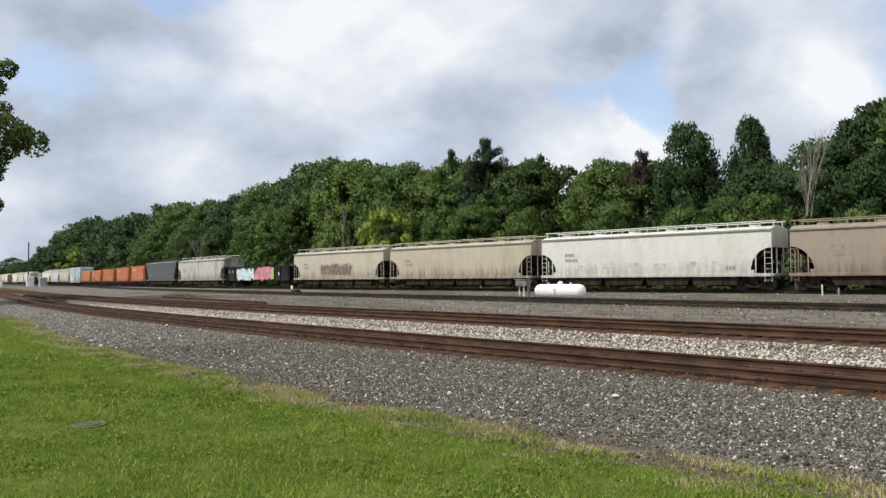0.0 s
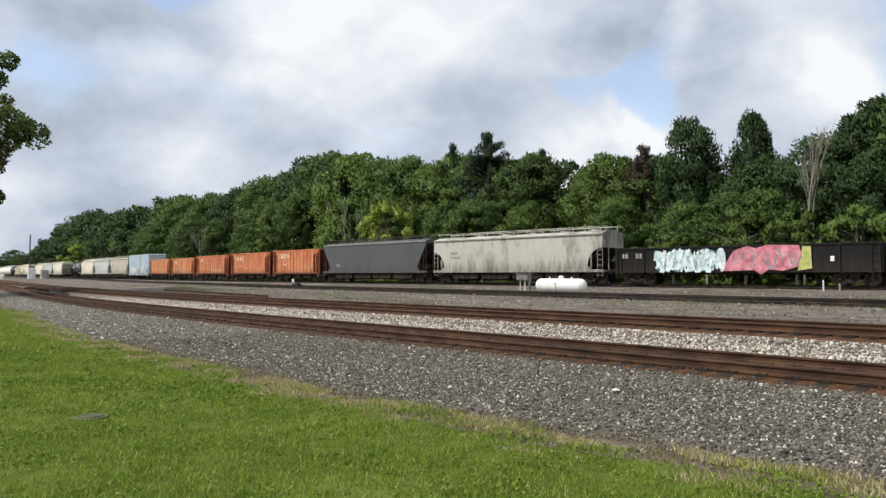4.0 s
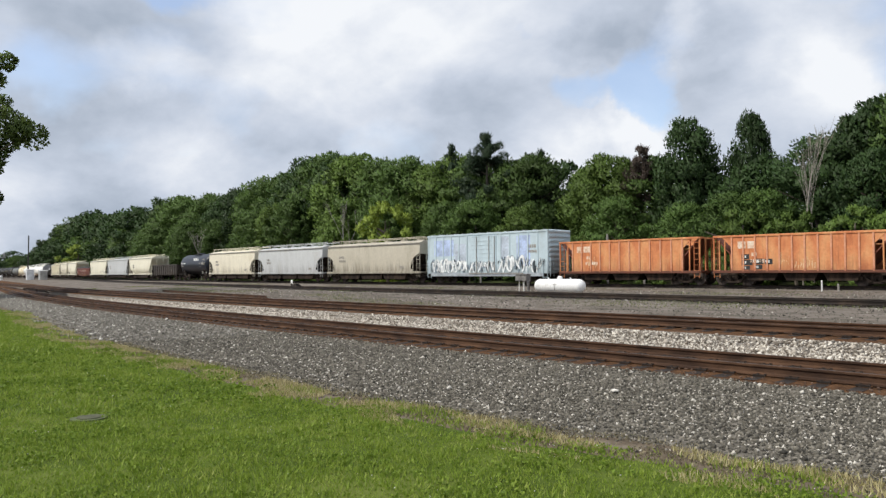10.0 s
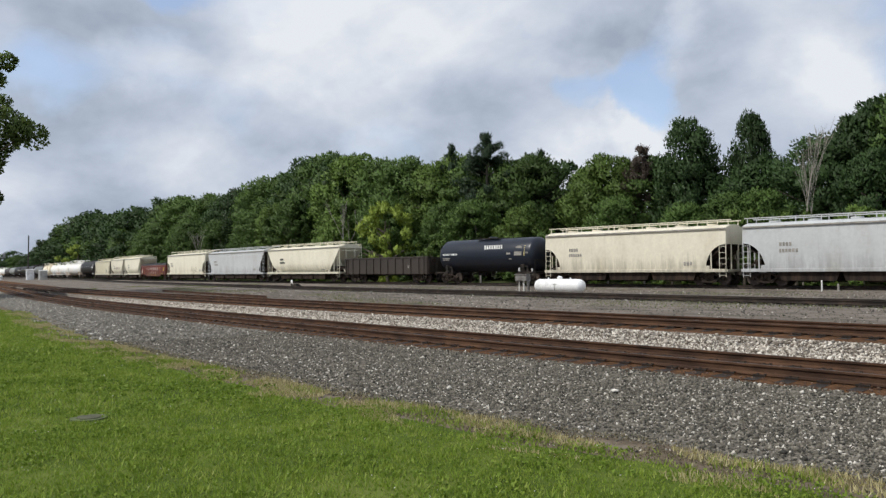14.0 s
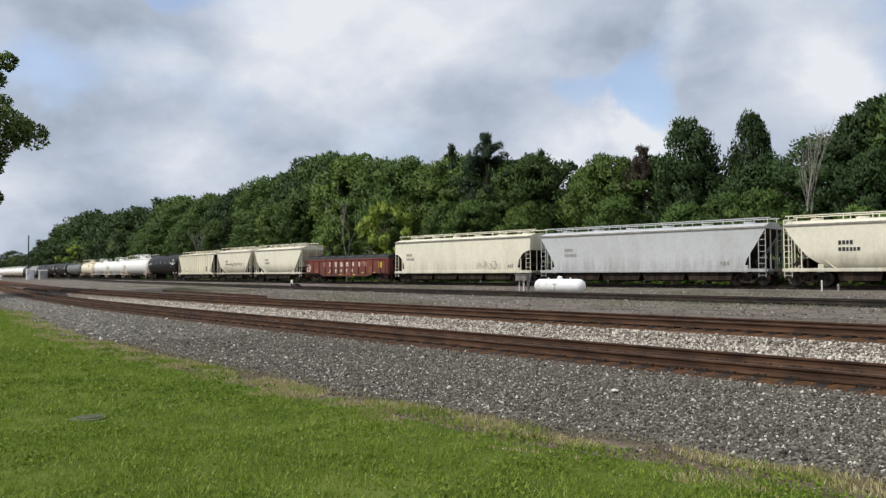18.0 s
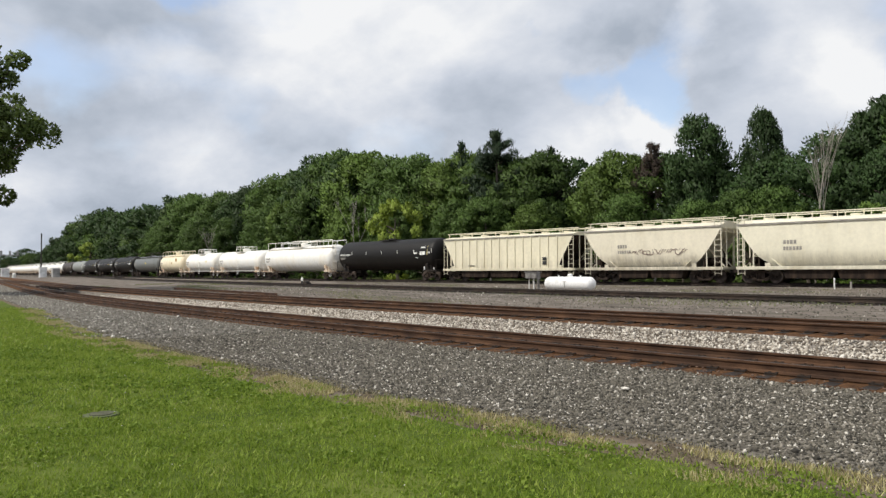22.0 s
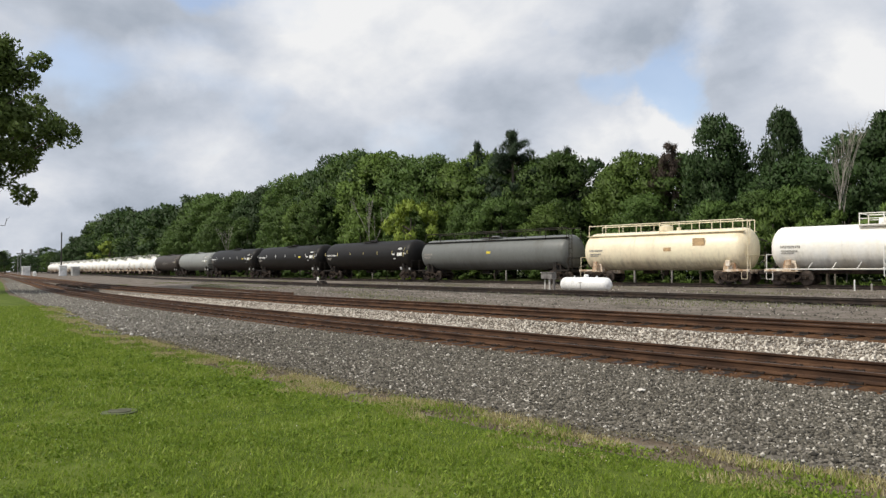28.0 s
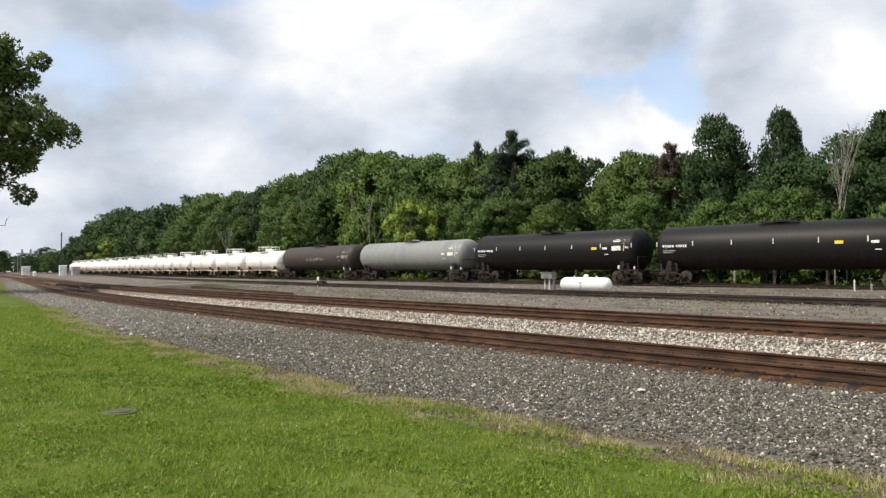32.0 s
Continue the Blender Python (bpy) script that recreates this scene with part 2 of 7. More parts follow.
# ---- ground: one sheet, lawn to the woods ----
m_lawn = mat("lawn_soil", (0.085, 0.120, 0.018), (0.055, 0.082, 0.013), (0.13, 0.16, 0.035), rough=0.95, scale=0.9, fine=60, bump=0.5, spec=0.1)
m_grey = mat("grey_ballast", (0.145, 0.13, 0.106), (0.083, 0.074, 0.06), (0.22, 0.197, 0.162), rough=0.9, scale=9, fine=28, bump=0.9, bumpd=0.04, spec=0.2)
m_pale = mat("pale_ballast", (0.20, 0.18, 0.155), (0.09, 0.08, 0.07), (0.32, 0.29, 0.26), rough=0.9, scale=11, fine=24, bump=1.0, bumpd=0.05, spec=0.2)
m_rustbed = mat("rust_stained_bed", (0.100, 0.052, 0.026), (0.052, 0.028, 0.016), (0.145, 0.076, 0.038), rough=0.95, scale=5, fine=28, bump=0.9, bumpd=0.04, spec=0.1)
m_darkbed = mat("sooty_brown_ballast", (0.055, 0.047, 0.040), (0.028, 0.024, 0.021), (0.095, 0.082, 0.07), rough=0.95, scale=5, fine=26, bump=0.9, bumpd=0.05, spec=0.1)
m_dirt = mat("trodden_dirt", (0.15, 0.118, 0.085), (0.09, 0.072, 0.05), (0.20, 0.17, 0.13), rough=0.95, scale=3.0, fine=40, bump=0.8, bumpd=0.03, spec=0.1)
m_yard = mat("yard_gravel", (0.166, 0.142, 0.120), (0.092, 0.08, 0.063), (0.228, 0.198, 0.170), rough=0.95, scale=1.2, stretch=(0.35, 1, 1), fine=20, bump=0.8, bumpd=0.04, spec=0.15)
m_floor = mat("woodland_floor", (0.045, 0.055, 0.022), (0.03, 0.03, 0.015), (0.07, 0.09, 0.03), rough=1.0, scale=0.4, fine=8, bump=0.6, spec=0.05)


def lawn_edge(x):
    """Where the lawn gives way to the ballast."""
    y = near.y_at(x) - float(np.interp(x, (-120, -51, -38, -26, -20, -8, -3, 2), (3.7, 4.35, 5.0, 6.4, 6.85, 7.1, 6.75, 6.6)))
    return y + 0.16 * noise.noise(Vector((x * 0.5, 3.0, 0))) + 0.20 * noise.noise(Vector((x * 1.5, 7.0, 0)))


def profile(x):
    """Cross-section of the ground at x: (y, z) from behind the eye to the far woods."""
    yn, ym, y3, yt = near.y_at(x), mid.y_at(x), third.y_at(x), main.y_at(x)
    g = lawn_edge(x)
    tn, tm, t3, tt = near.top - 0.2, mid.top - 0.2, third.top - 0.2, main.top - 0.2
    ym = max(ym, yn + 3.3)
    y3 = max(y3, ym + 5)
    yt = max(yt, y3 + 6)
    return [(-900, -0.4), (-60, -0.2), (-8, 0.0), (1.0, 0.0), (g - 1.5, 0.0), (g - 0.42, 0.0), (g, -0.025), (g + 0.55, -0.04),
            (yn - 3.0, tn - 0.09), (yn - 2.05, tn - 0.07), (yn - 1.55, tn - 0.004), (yn + 1.5, tn + 0.022), ((yn + ym) / 2, (tn + tm) / 2 - 0.06),
            (ym - 1.85, tm - 0.026), (ym + 1.5, tm + 0.004), (ym + 3.0, tm - 0.16), ((ym + y3) / 2, (tm + t3) / 2 - 0.12),
            (y3 - 1.7, t3 - 0.03), (y3 + 1.7, t3 - 0.03), (y3 + 3.5, t3 - 0.10), (yt - 4.0, tt - 0.22), (yt - 1.7, tt - 0.03),
            (yt + 1.7, tt - 0.03), (yt + 3.6, tt - 0.30), (yt + 12, tt + 0.2), (yt + 60, 1.0), (1800, 1.5)]


xs = [-2600, -1600, -1000, -700, -500, -400, -330, -280, -240, -210, -185, -165, -148, -132, -118, -106, -96, -88, -80, -73, -67, -61,
      -56, -51, -47] + [-44 + 0.5 * i for i in range(97)] + [7, 10, 14, 20, 30, 45, 70, 110, 180, 300, 600, 1500]
ids = [0] * 5 + [5, 5] + [1, 1, 1] + [6] + [2, 2] + [6] + [3] * 3 + [7] + [3] * 3 + [7, 7] + [4] * 3
ground_me = grid_mesh("ground", [[(x, y, z) for y, z in profile(x)] for x in xs], ids)
for m in (m_lawn, m_grey, m_pale, m_yard, m_floor, m_dirt, m_rustbed, m_darkbed):
    ground_me.materials.append(m)
ground = tagged(new("ground", ground_me), "mown lawn, grey ballast and yard gravel up to the woods", "ground", kind="structure")
ground_me.polygons.foreach_set("use_smooth", [True] * len(ground_me.polygons))

# ---- rails and ties ----
m_rail = mat("rusty_rail", (0.070, 0.036, 0.020), (0.038, 0.020, 0.012), (0.108, 0.056, 0.030), rough=0.75, metal=0.25, scale=1.5, stretch=(1, 1, 4), fine=30, bump=0.3, spec=0.3)
m_head = mat("worn_rail_head", (0.08, 0.058, 0.047), (0.045, 0.032, 0.025), (0.125, 0.10, 0.086), rough=0.5, metal=0.8, scale=1.0, fine=30, bump=0.1)
m_tie = mat("rust_stained_tie", (0.112, 0.055, 0.026), (0.062, 0.032, 0.017), (0.165, 0.083, 0.040), rough=0.92, scale=2.0, fine=35, bump=0.6, per=0.25, spec=0.15)
m_tie_brown = mat("brown_weathered_tie", (0.044, 0.027, 0.018), (0.024, 0.016, 0.011), (0.070, 0.042, 0.027), rough=0.92, scale=2.0, fine=35, bump=0.6, per=0.25, spec=0.15)
m_olddark = mat("dark_yard_rail", (0.035, 0.026, 0.021), (0.02, 0.016, 0.013), (0.06, 0.042, 0.03), rough=0.7, metal=0.3, scale=1.2, fine=30, bump=0.3, spec=0.3)
m_darktie = mat("dark_creosote_tie", (0.04, 0.032, 0.026), (0.022, 0.018, 0.015), (0.07, 0.055, 0.042), rough=0.95, scale=2.0, fine=30, bump=0.6, per=0.25, spec=0.1)

RAIL = [(-0.075, 0.0), (0.075, 0.0), (0.075, 0.012), (0.022, 0.032), (0.010, 0.05), (0.010, 0.125), (0.036, 0.14), (0.037, 0.17),
        (0.028, 0.18), (-0.028, 0.18), (-0.037, 0.17), (-0.036, 0.14), (-0.010, 0.125), (-0.010, 0.05), (-0.022, 0.032), (-0.075, 0.012)]


def rail_object(track, side, stations, body, head, label):
    n = len(RAIL)
    verts, faces, mids = [], [], []
    for s in stations:
        x, y, a = track.at(s)
        nx, ny = -math.sin(a), math.cos(a)
        for u, w in RAIL:
            o = side * 0.7535 + u
            verts.append((x + nx * o, y + ny * o, track.top - 0.18 + w))
    for i in range(len(stations) - 1):
        for j in range(n):
            faces.append((i * n + j, i * n + (j + 1) % n, (i + 1) * n + (j + 1) % n, (i + 1) * n + j))
            mids.append(1 if j == 8 else 0)
    me = bpy.data.meshes.new("rail")
    me.from_pydata(verts, [], faces)
    me.materials.append(body)
    me.materials.append(head)
    me.polygons.foreach_set("material_index", mids)
    return new("rail", me)


stations = [-900, -600, -420, -320, -260] + list(range(-220, -60, 8)) + list(range(-60, 10, 2)) + [14, 20, 30, 50, 90, 200, 500]
TRACKS = {}
for track, body, head, label in ((near, m_rail, m_head, "rusty main track on rust-stained ties"),
                                 (mid, m_rail, m_head, "rusty second track on stained ties"),
                                 (third, m_olddark, m_olddark, "dark old yard track sunk in gravel"),
                                 (main, m_olddark, m_head, "dark track that carries the freight train")):
    TRACKS[track] = tagged(new("track"), label, "track", kind="structure")
    for side in (-1, 1):
        rail_object(track, side, stations, body, head, "").parent = TRACKS[track]
# ---- the freight train ----
m_steel = mat("grimy_black_steel", (0.028, 0.024, 0.021), (0.014, 0.012, 0.011), (0.06, 0.045, 0.035), rough=0.8, metal=0.2, scale=2.5, fine=30, bump=0.2, spec=0.3)
m_truck = mat("dusty_truck_iron", (0.042, 0.031, 0.024), (0.017, 0.013, 0.011), (0.080, 0.058, 0.044), rough=0.85, metal=0.2, scale=3.0, fine=30, bump=0.3, spec=0.25)
m_wheel = mat("wheel_steel", (0.062, 0.047, 0.038), (0.028, 0.022, 0.019), (0.13, 0.10, 0.082), rough=0.6, metal=0.5, scale=3.0, fine=20, bump=0.2)
# rusty brown taken near black: shade under and inside the cars is painted in
m_bay = mat("shade_dark_rusty_steel", (0.030, 0.021, 0.016), (0.014, 0.010, 0.009), (0.060, 0.040, 0.028), rough=0.9, scale=1.5, stretch=(2, 2, 0.4), fine=25, bump=0.2, spec=0.2)
m_white = mat("white_marking", (0.78, 0.78, 0.75), rough=0.6, bump=0)
m_black = mat("black_marking", (0.03, 0.03, 0.03), rough=0.6, bump=0)
m_faint = mat("faded_marking", (0.30, 0.28, 0.25), rough=0.7, bump=0)
m_yellow = mat("yellow_marking", (0.75, 0.60, 0.05), rough=0.6, bump=0)


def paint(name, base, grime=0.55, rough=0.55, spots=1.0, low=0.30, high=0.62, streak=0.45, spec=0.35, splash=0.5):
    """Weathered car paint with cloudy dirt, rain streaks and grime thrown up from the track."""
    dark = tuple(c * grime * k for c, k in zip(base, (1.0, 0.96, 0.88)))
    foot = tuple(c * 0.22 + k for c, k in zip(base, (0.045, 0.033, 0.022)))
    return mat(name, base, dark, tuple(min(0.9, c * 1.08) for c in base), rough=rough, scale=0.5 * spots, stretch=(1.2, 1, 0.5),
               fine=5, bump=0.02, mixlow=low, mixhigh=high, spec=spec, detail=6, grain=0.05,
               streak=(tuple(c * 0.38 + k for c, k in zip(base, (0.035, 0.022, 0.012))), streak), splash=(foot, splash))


# truck meshes, shared by all cars
def truck_meshes():
    bm = bmesh.new()
    box(bm, -0.2, 0.2, -1.05, 1.05, 0.42, 0.74, 0.03)
    for y in (-1.02, 1.02):
        for dx in (-0.12, 0.12):
            rod(bm, (dx, y, 0.3), (dx, y, 0.5), 0.07, 8)
    rod(bm, (0, 0, 0.7), (0, 0, 0.86), 0.2, 12)
    bol = bpy.data.meshes.new("truck")
    bm.to_mesh(bol)
    bm.free()
    bol.materials.append(m_truck)
    bm = bmesh.new()
    y0, y1 = -0.06, 0.06
    for out in ([(-1.12, 0.60), (-0.72, 0.66), (-0.3, 0.84), (0.3, 0.84), (0.72, 0.66), (1.12, 0.60), (1.12, 0.50), (0.72, 0.54), (0.28, 0.72), (-0.28, 0.72), (-0.72, 0.54), (-1.12, 0.50)],
                [(-0.76, 0.58), (-0.66, 0.58), (-0.22, 0.30), (-0.22, 0.18), (-0.42, 0.18)], [(0.76, 0.58), (0.66, 0.58), (0.22, 0.30), (0.22, 0.18), (0.42, 0.18)],
                [(-0.42, 0.17), (0.42, 0.17), (0.42, 0.28), (-0.42, 0.28)], [(-0.30, 0.28), (-0.20, 0.28), (-0.20, 0.74), (-0.30, 0.74)],
                [(0.30, 0.28), (0.20, 0.28), (0.20, 0.74), (0.30, 0.74)]):
        prism(bm, out, y0, y1)
    for dx in (-0.89, 0.89):
        box(bm, dx - 0.14, dx + 0.14, -0.09, 0.09, 0.36, 0.60, 0.02)
    fr = bpy.data.meshes.new("side_frame")
    bm.to_mesh(fr)
    bm.free()
    fr.materials.append(m_truck)
    bm = bmesh.new()
    rod(bm, (0, -1.06, 0), (0, 1.06, 0), 0.085, 10)
    for y in (-0.7535, 0.7535):
        sgn = 1 if y > 0 else -1
        rod(bm, (0, y - 0.05, 0), (0, y + 0.05, 0), 0.457, 28)
        rod(bm, (0, y - sgn * 0.09, 0), (0, y - sgn * 0.05, 0), 0.485, 28)
        rod(bm, (0, y + sgn * 0.05, 0), (0, y + sgn * 0.10, 0), 0.16, 12)
        rod(bm, (0, y + sgn * 0.30, 0), (0, y + sgn * 0.34, 0), 0.10, 6)
        for i in range(3):
            a = i * 2.094
            box(bm, 0.24 * math.cos(a) - 0.045, 0.24 * math.cos(a) + 0.045, y - 0.056, y + 0.056, 0.24 * math.sin(a) - 0.045, 0.24 * math.sin(a) + 0.045)
    wh = bpy.data.meshes.new("wheelset")
    bm.to_mesh(wh)
    bm.free()
    wh.materials.append(m_wheel)
    return bol, fr, wh


TRUCK, FRAME, WHEELSET = truck_meshes()
AXLES = {-1: [], 1: []}


def trucks(car, half):
    """Two trucks, half the wheelbase from the middle, and the couplers."""
    for sx in (-1, 1):
        t = shared("truck", TRUCK, car, Matrix.Translation((sx * half, 0, 0)))
        for y in (-1.06, 1.06):
            shared("side_frame", FRAME, t, Matrix.Translation((0, y, 0)))
        for ax in (-1, 1):
            AXLES[ax].append(shared("wheelset", WHEELSET, t, Matrix.Translation((ax * 0.89, 0, 0.457))))


def coupler_mesh():
    bm = bmesh.new()
    box(bm, -0.9, -0.18, -0.11, 0.11, 0.70, 0.92, 0.02)
    box(bm, -0.2, 0.06, -0.17, 0.10, 0.66, 0.98, 0.04)
    rod(bm, (-0.7, -0.35, 0.80), (-0.05, -0.30, 0.45), 0.025, 6)
    me = bpy.data.meshes.new("coupler")
    bm.to_mesh(me)
    bm.free()
    me.materials.append(m_steel)
    return me


COUPLER = coupler_mesh()


def couplers(car, half):
    shared("coupler", COUPLER, car, Matrix.Translation((half, 0, 0)))
    shared("coupler", COUPLER, car, Matrix.Translation((-half, 0, 0)) @ Matrix.Rotation(math.pi, 4, "Z"))


def bars(car, x0, z0, n, h, y, material, w=0.62, name="lettering", label="", space=0.22):
    """A row of n plain blocks on the side at y, standing for a line of writing."""
    bm = bmesh.new()
    rnd = random.Random(int(x0 * 100) + n)
    x = x0
    e = 0.006 * (1 if y > 0 else -1)
    for i in range(n):
        ww = h * w * rnd.uniform(0.8, 1.15)
        box(bm, x, x + ww, min(y, y + e), max(y, y + e), z0 + rnd.uniform(0, 0.1) * h, z0 + h)
        x += ww + h * space
    return part(name, bm, material, car, label)


def stroke(bm, pts, w, y):
    """A flat ribbon of paint along points (x, z) on the side at y."""
    prev = None
    n = len(pts)
    for i, (x, z) in enumerate(pts):
        a, b = pts[max(i - 1, 0)], pts[min(i + 1, n - 1)]
        d = Vector((b[0] - a[0], b[1] - a[1]))
        d = d.normalized() if d.length else Vector((1, 0))
        k = w * (0.6 + 0.4 * math.sin(math.pi * (i + 0.5) / n)) / 2
        p = [bm.verts.new((x - d.y * k, y, z + d.x * k)), bm.verts.new((x + d.y * k, y, z - d.x * k))]
        if prev:
            bm.faces.new((prev[0], prev[1], p[1], p[0]))
        prev = p


def graffiti(car, x0, x1, z0, z1, y, colours, seed, label, n=None, w=0.16, wild=1.0):
    """Loose painted strokes and blobs, each colour a part, lying proud of the side."""
    rnd = random.Random(seed)
    for j, c in enumerate(colours):
        bm = bmesh.new()
        yy = y - (0.005 + 0.003 * j)
        steps = n or int((x1 - x0) / 0.42)
        for i in range(steps):
            cx = x0 + (x1 - x0) * (i + rnd.uniform(0.2, 0.8)) / steps
            hgt = (z1 - z0) * rnd.uniform(0.45, 1.0)
            zb = z0 + (z1 - z0 - hgt) * rnd.uniform(0, 1)
            kind = rnd.random()
            wide = rnd.uniform(0.15, 0.5) * wild
            if kind < 0.45:
                pts = [(cx + wide * (t / 6 - 0.5), zb + hgt * (t / 6) + 0.06 * math.sin(t * 2.0)) for t in range(7)]
                if rnd.random() < 0.5:
                    pts = [(2 * cx - px, pz) for px, pz in pts]
            elif kind < 0.8:
                a0 = rnd.uniform(0, 6)
                pts = [(cx + wide * 0.7 * math.cos(a0 + t * 0.55), zb + hgt / 2 + hgt / 2 * math.sin(a0 + t * 0.55)) for t in range(9)]
            else:
                pts = [(cx - wide + 2 * wide * t / 5, zb + hgt * (0.5 + 0.5 * (t % 2) * rnd.uniform(0.4, 1))) for t in range(6)]
            pts = [(px, min(z1, max(z0, pz))) for px, pz in pts]
            stroke(bm, pts, w * rnd.uniform(0.6, 1.5), yy)
        part("graffiti", bm, c, car, label)["kind"] = "stuff"


def ladder(car, x, y, z0, z1, wid, material, n=None):
    """Two stiles along the car and rungs between."""
    bm = bmesh.new()
    for dx in (-wid / 2, wid / 2):
        rod(bm, (x + dx, y, z0), (x + dx, y, z1), 0.028, 6)
    n = n or int((z1 - z0) / 0.38)
    for i in range(n + 1):
        z = z0 + (z1 - z0) * (i + 0.3) / (n + 0.6)
        rod(bm, (x - wid / 2, y, z), (x + wid / 2, y, z), 0.018, 5)
    return part("ladder", bm, material, car)


def end_ladder(car, x, y, z0, z1, wid, material):
    bm = bmesh.new()
    for dy in (-wid / 2, wid / 2):
        rod(bm, (x, y + dy, z0), (x, y + dy, z1), 0.028, 6)
    for i in range(int((z1 - z0) / 0.38)):
        z = z0 + 0.25 + 0.38 * i
        rod(bm, (x, y - wid / 2, z), (x, y + wid / 2, z), 0.018, 5)
    return part("ladder", bm, material, car)


def start(name, label, cat):
    ob = new(name)
    ob.empty_display_size = 0.5
    ob.rotation_mode = "QUATERNION"
    return tagged(ob, label, cat, "cars of the freight train")


# --- covered hopper ---
def covered_hopper(L, label, body, sill, style="arch", bays=3, ribs=0, eave=3.9, top=4.22, rail=None, end=None, cage=False, cut=1.45, mark=None):
    car = start("covered_hopper_car", label, "hopper car")
    H = L / 2 - 0.55                       # half length of the body
    zs, w = 1.05, 1.52
    rail = rail or body
    # arch and slant ends: the opening's shadow is put into the slope sheet colour
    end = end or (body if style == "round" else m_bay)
    ca = 2.8 if style == "arch" else (3.75 if style == "slant" else 3.8)   # where the end cut meets the end

    def low(x):
        d = abs(x) - (H - cut)
        if d <= 0:
            return zs
        u = min(1.0, d / cut)
        if style == "arch":
            return zs + (ca - zs) * math.sqrt(max(0.0, 1 - (1 - u) ** 2)) if u < 1 else ca
        if style == "slant":
            return zs + 0.55 * min(1, u / 0.08) + max(0, u - 0.08) / 0.92 * (ca - zs - 0.55)
        return zs + 0.35 * min(1, u / 0.06) + (max(0, u - 0.06) / 0.94) ** 1.5 * (ca - zs - 0.35)

    def yy(z):
        t = (z - zs) / (eave - zs)
        if style == "round":
            return w - 0.42 * max(0, 0.32 - t) ** 1.5 / 0.181 * 1.0 + 0.02 - 0.12 * max(0, t - 0.6)
        if style == "arch":
            return w - 0.05 + 0.06 * math.sin(math.pi * t)
        return w - 0.02
    n = 44
    stations_x = sorted(set([-H, H] + [round(-H + 2 * H * i / n, 3) for i in range(n + 1)] + [H - cut * (1 - math.cos(a * 0.157)) for a in range(11)] + [-H + cut * (1 - math.cos(a * 0.157)) for a in range(11)]))
    for sgn in (-1, 1):
        rows = []
        for x in stations_x:
            zl = low(x)
            rows.append([(x, sgn * yy(zl + (eave - zl) * j / 8), zl + (eave - zl) * j / 8) for j in range(9)])
        me = grid_mesh("side_sheet", rows)
        me.materials.append(body)
        smooth(shared("side_sheet", me, car))
    # roof with a curved crown
    rows = [[(x, y0, eave + (top - eave) * (1 - (abs(y0) / 1.55) ** 2.2)) for y0 in (-1.55, -1.3, -0.9, -0.45, 0, 0.45, 0.9, 1.3, 1.55)] for x in (-H, -H / 2, 0, H / 2, H)]
    me = grid_mesh("roof", rows)
    me.materials.append(body)
    smooth(shared("roof", me, car))
    bm = bmesh.new()
    for sgn in (-1, 1):
        box(bm, -H, H, sgn * 1.55 - 0.03, sgn * 1.55 + 0.03, eave - 0.07, eave + 0.03)
    part("eave_rail", bm, m_faint if mark is None else mark, car)
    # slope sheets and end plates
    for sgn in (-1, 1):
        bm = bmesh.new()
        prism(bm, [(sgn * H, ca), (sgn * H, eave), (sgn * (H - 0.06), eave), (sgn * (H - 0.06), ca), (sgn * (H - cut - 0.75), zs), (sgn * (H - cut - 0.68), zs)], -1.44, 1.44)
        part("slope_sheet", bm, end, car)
        bm = bmesh.new()
        z = ca + 0.02
        prism(bm, [(sgn * (H + 0.012), z), (sgn * (H + 0.012), eave), (sgn * (H - 0.05), eave), (sgn * (H - 0.05), z)], -1.46, 1.46)
        part("end_plate", bm, body, car)
        # gable under the crown
        bm = bmesh.new()
        ys = (-1.55, -1.3, -0.9, -0.45, 0, 0.45, 0.9, 1.3, 1.55)
        vs = [bm.verts.new((sgn * H, y0, eave + (top - eave) * (1 - (abs(y0) / 1.55) ** 2.2))) for y0 in ys]
        bm.faces.new(vs if sgn < 0 else vs[::-1])
        part("roof_gable", bm, body, car)
        bm = bmesh.new()
        box(bm, min(sgn * (H - cut - 0.3), sgn * H), max(sgn * (H - cut - 0.3), sgn * H), -1.4, 1.4, 1.0, 1.05)
        box(bm, sgn * (H - 1.35) - 0.05, sgn * (H - 1.35) + 0.05, -1.3, 1.3, 0.8, 1.75)
        part("shear_plate", bm, m_bay, car)
        # air reservoir, valves and levers behind the ladders
        bm = bmesh.new()
        rod(bm, (sgn * (H - 0.75), -0.9, 1.55), (sgn * (H - 0.75), 0.5, 1.55), 0.24, 12)
        box(bm, sgn * (H - 0.62) - 0.2, sgn * (H - 0.62) + 0.2, 0.6, 1.2, 1.1, 1.75, 0.02)
        rod(bm, (sgn * (H - 0.45), -1.2, 1.25), (sgn * (H - 0.45), 1.2, 2.3), 0.05, 6)
        rod(bm, (sgn * (H - 0.45), 1.1, 1.1), (sgn * (H - 0.45), -0.4, 2.4), 0.04, 6)
        part("brake_gear", bm, m_truck, car)
        # end platform, posts, ladders
        bm = bmesh.new()
        box(bm, sgn * H - 0.1 if sgn > 0 else -H - 0.12, H + 0.12 if sgn > 0 else -H + 0.1, -1.5, 1.5, 0.92, 1.10, 0.01)
        box(bm, min(sgn * (H - 2.4), sgn * H), max(sgn * (H - 2.4), sgn * H), -0.35, 0.35, 0.72, 1.02)
        part("end_sill", bm, sill, car)
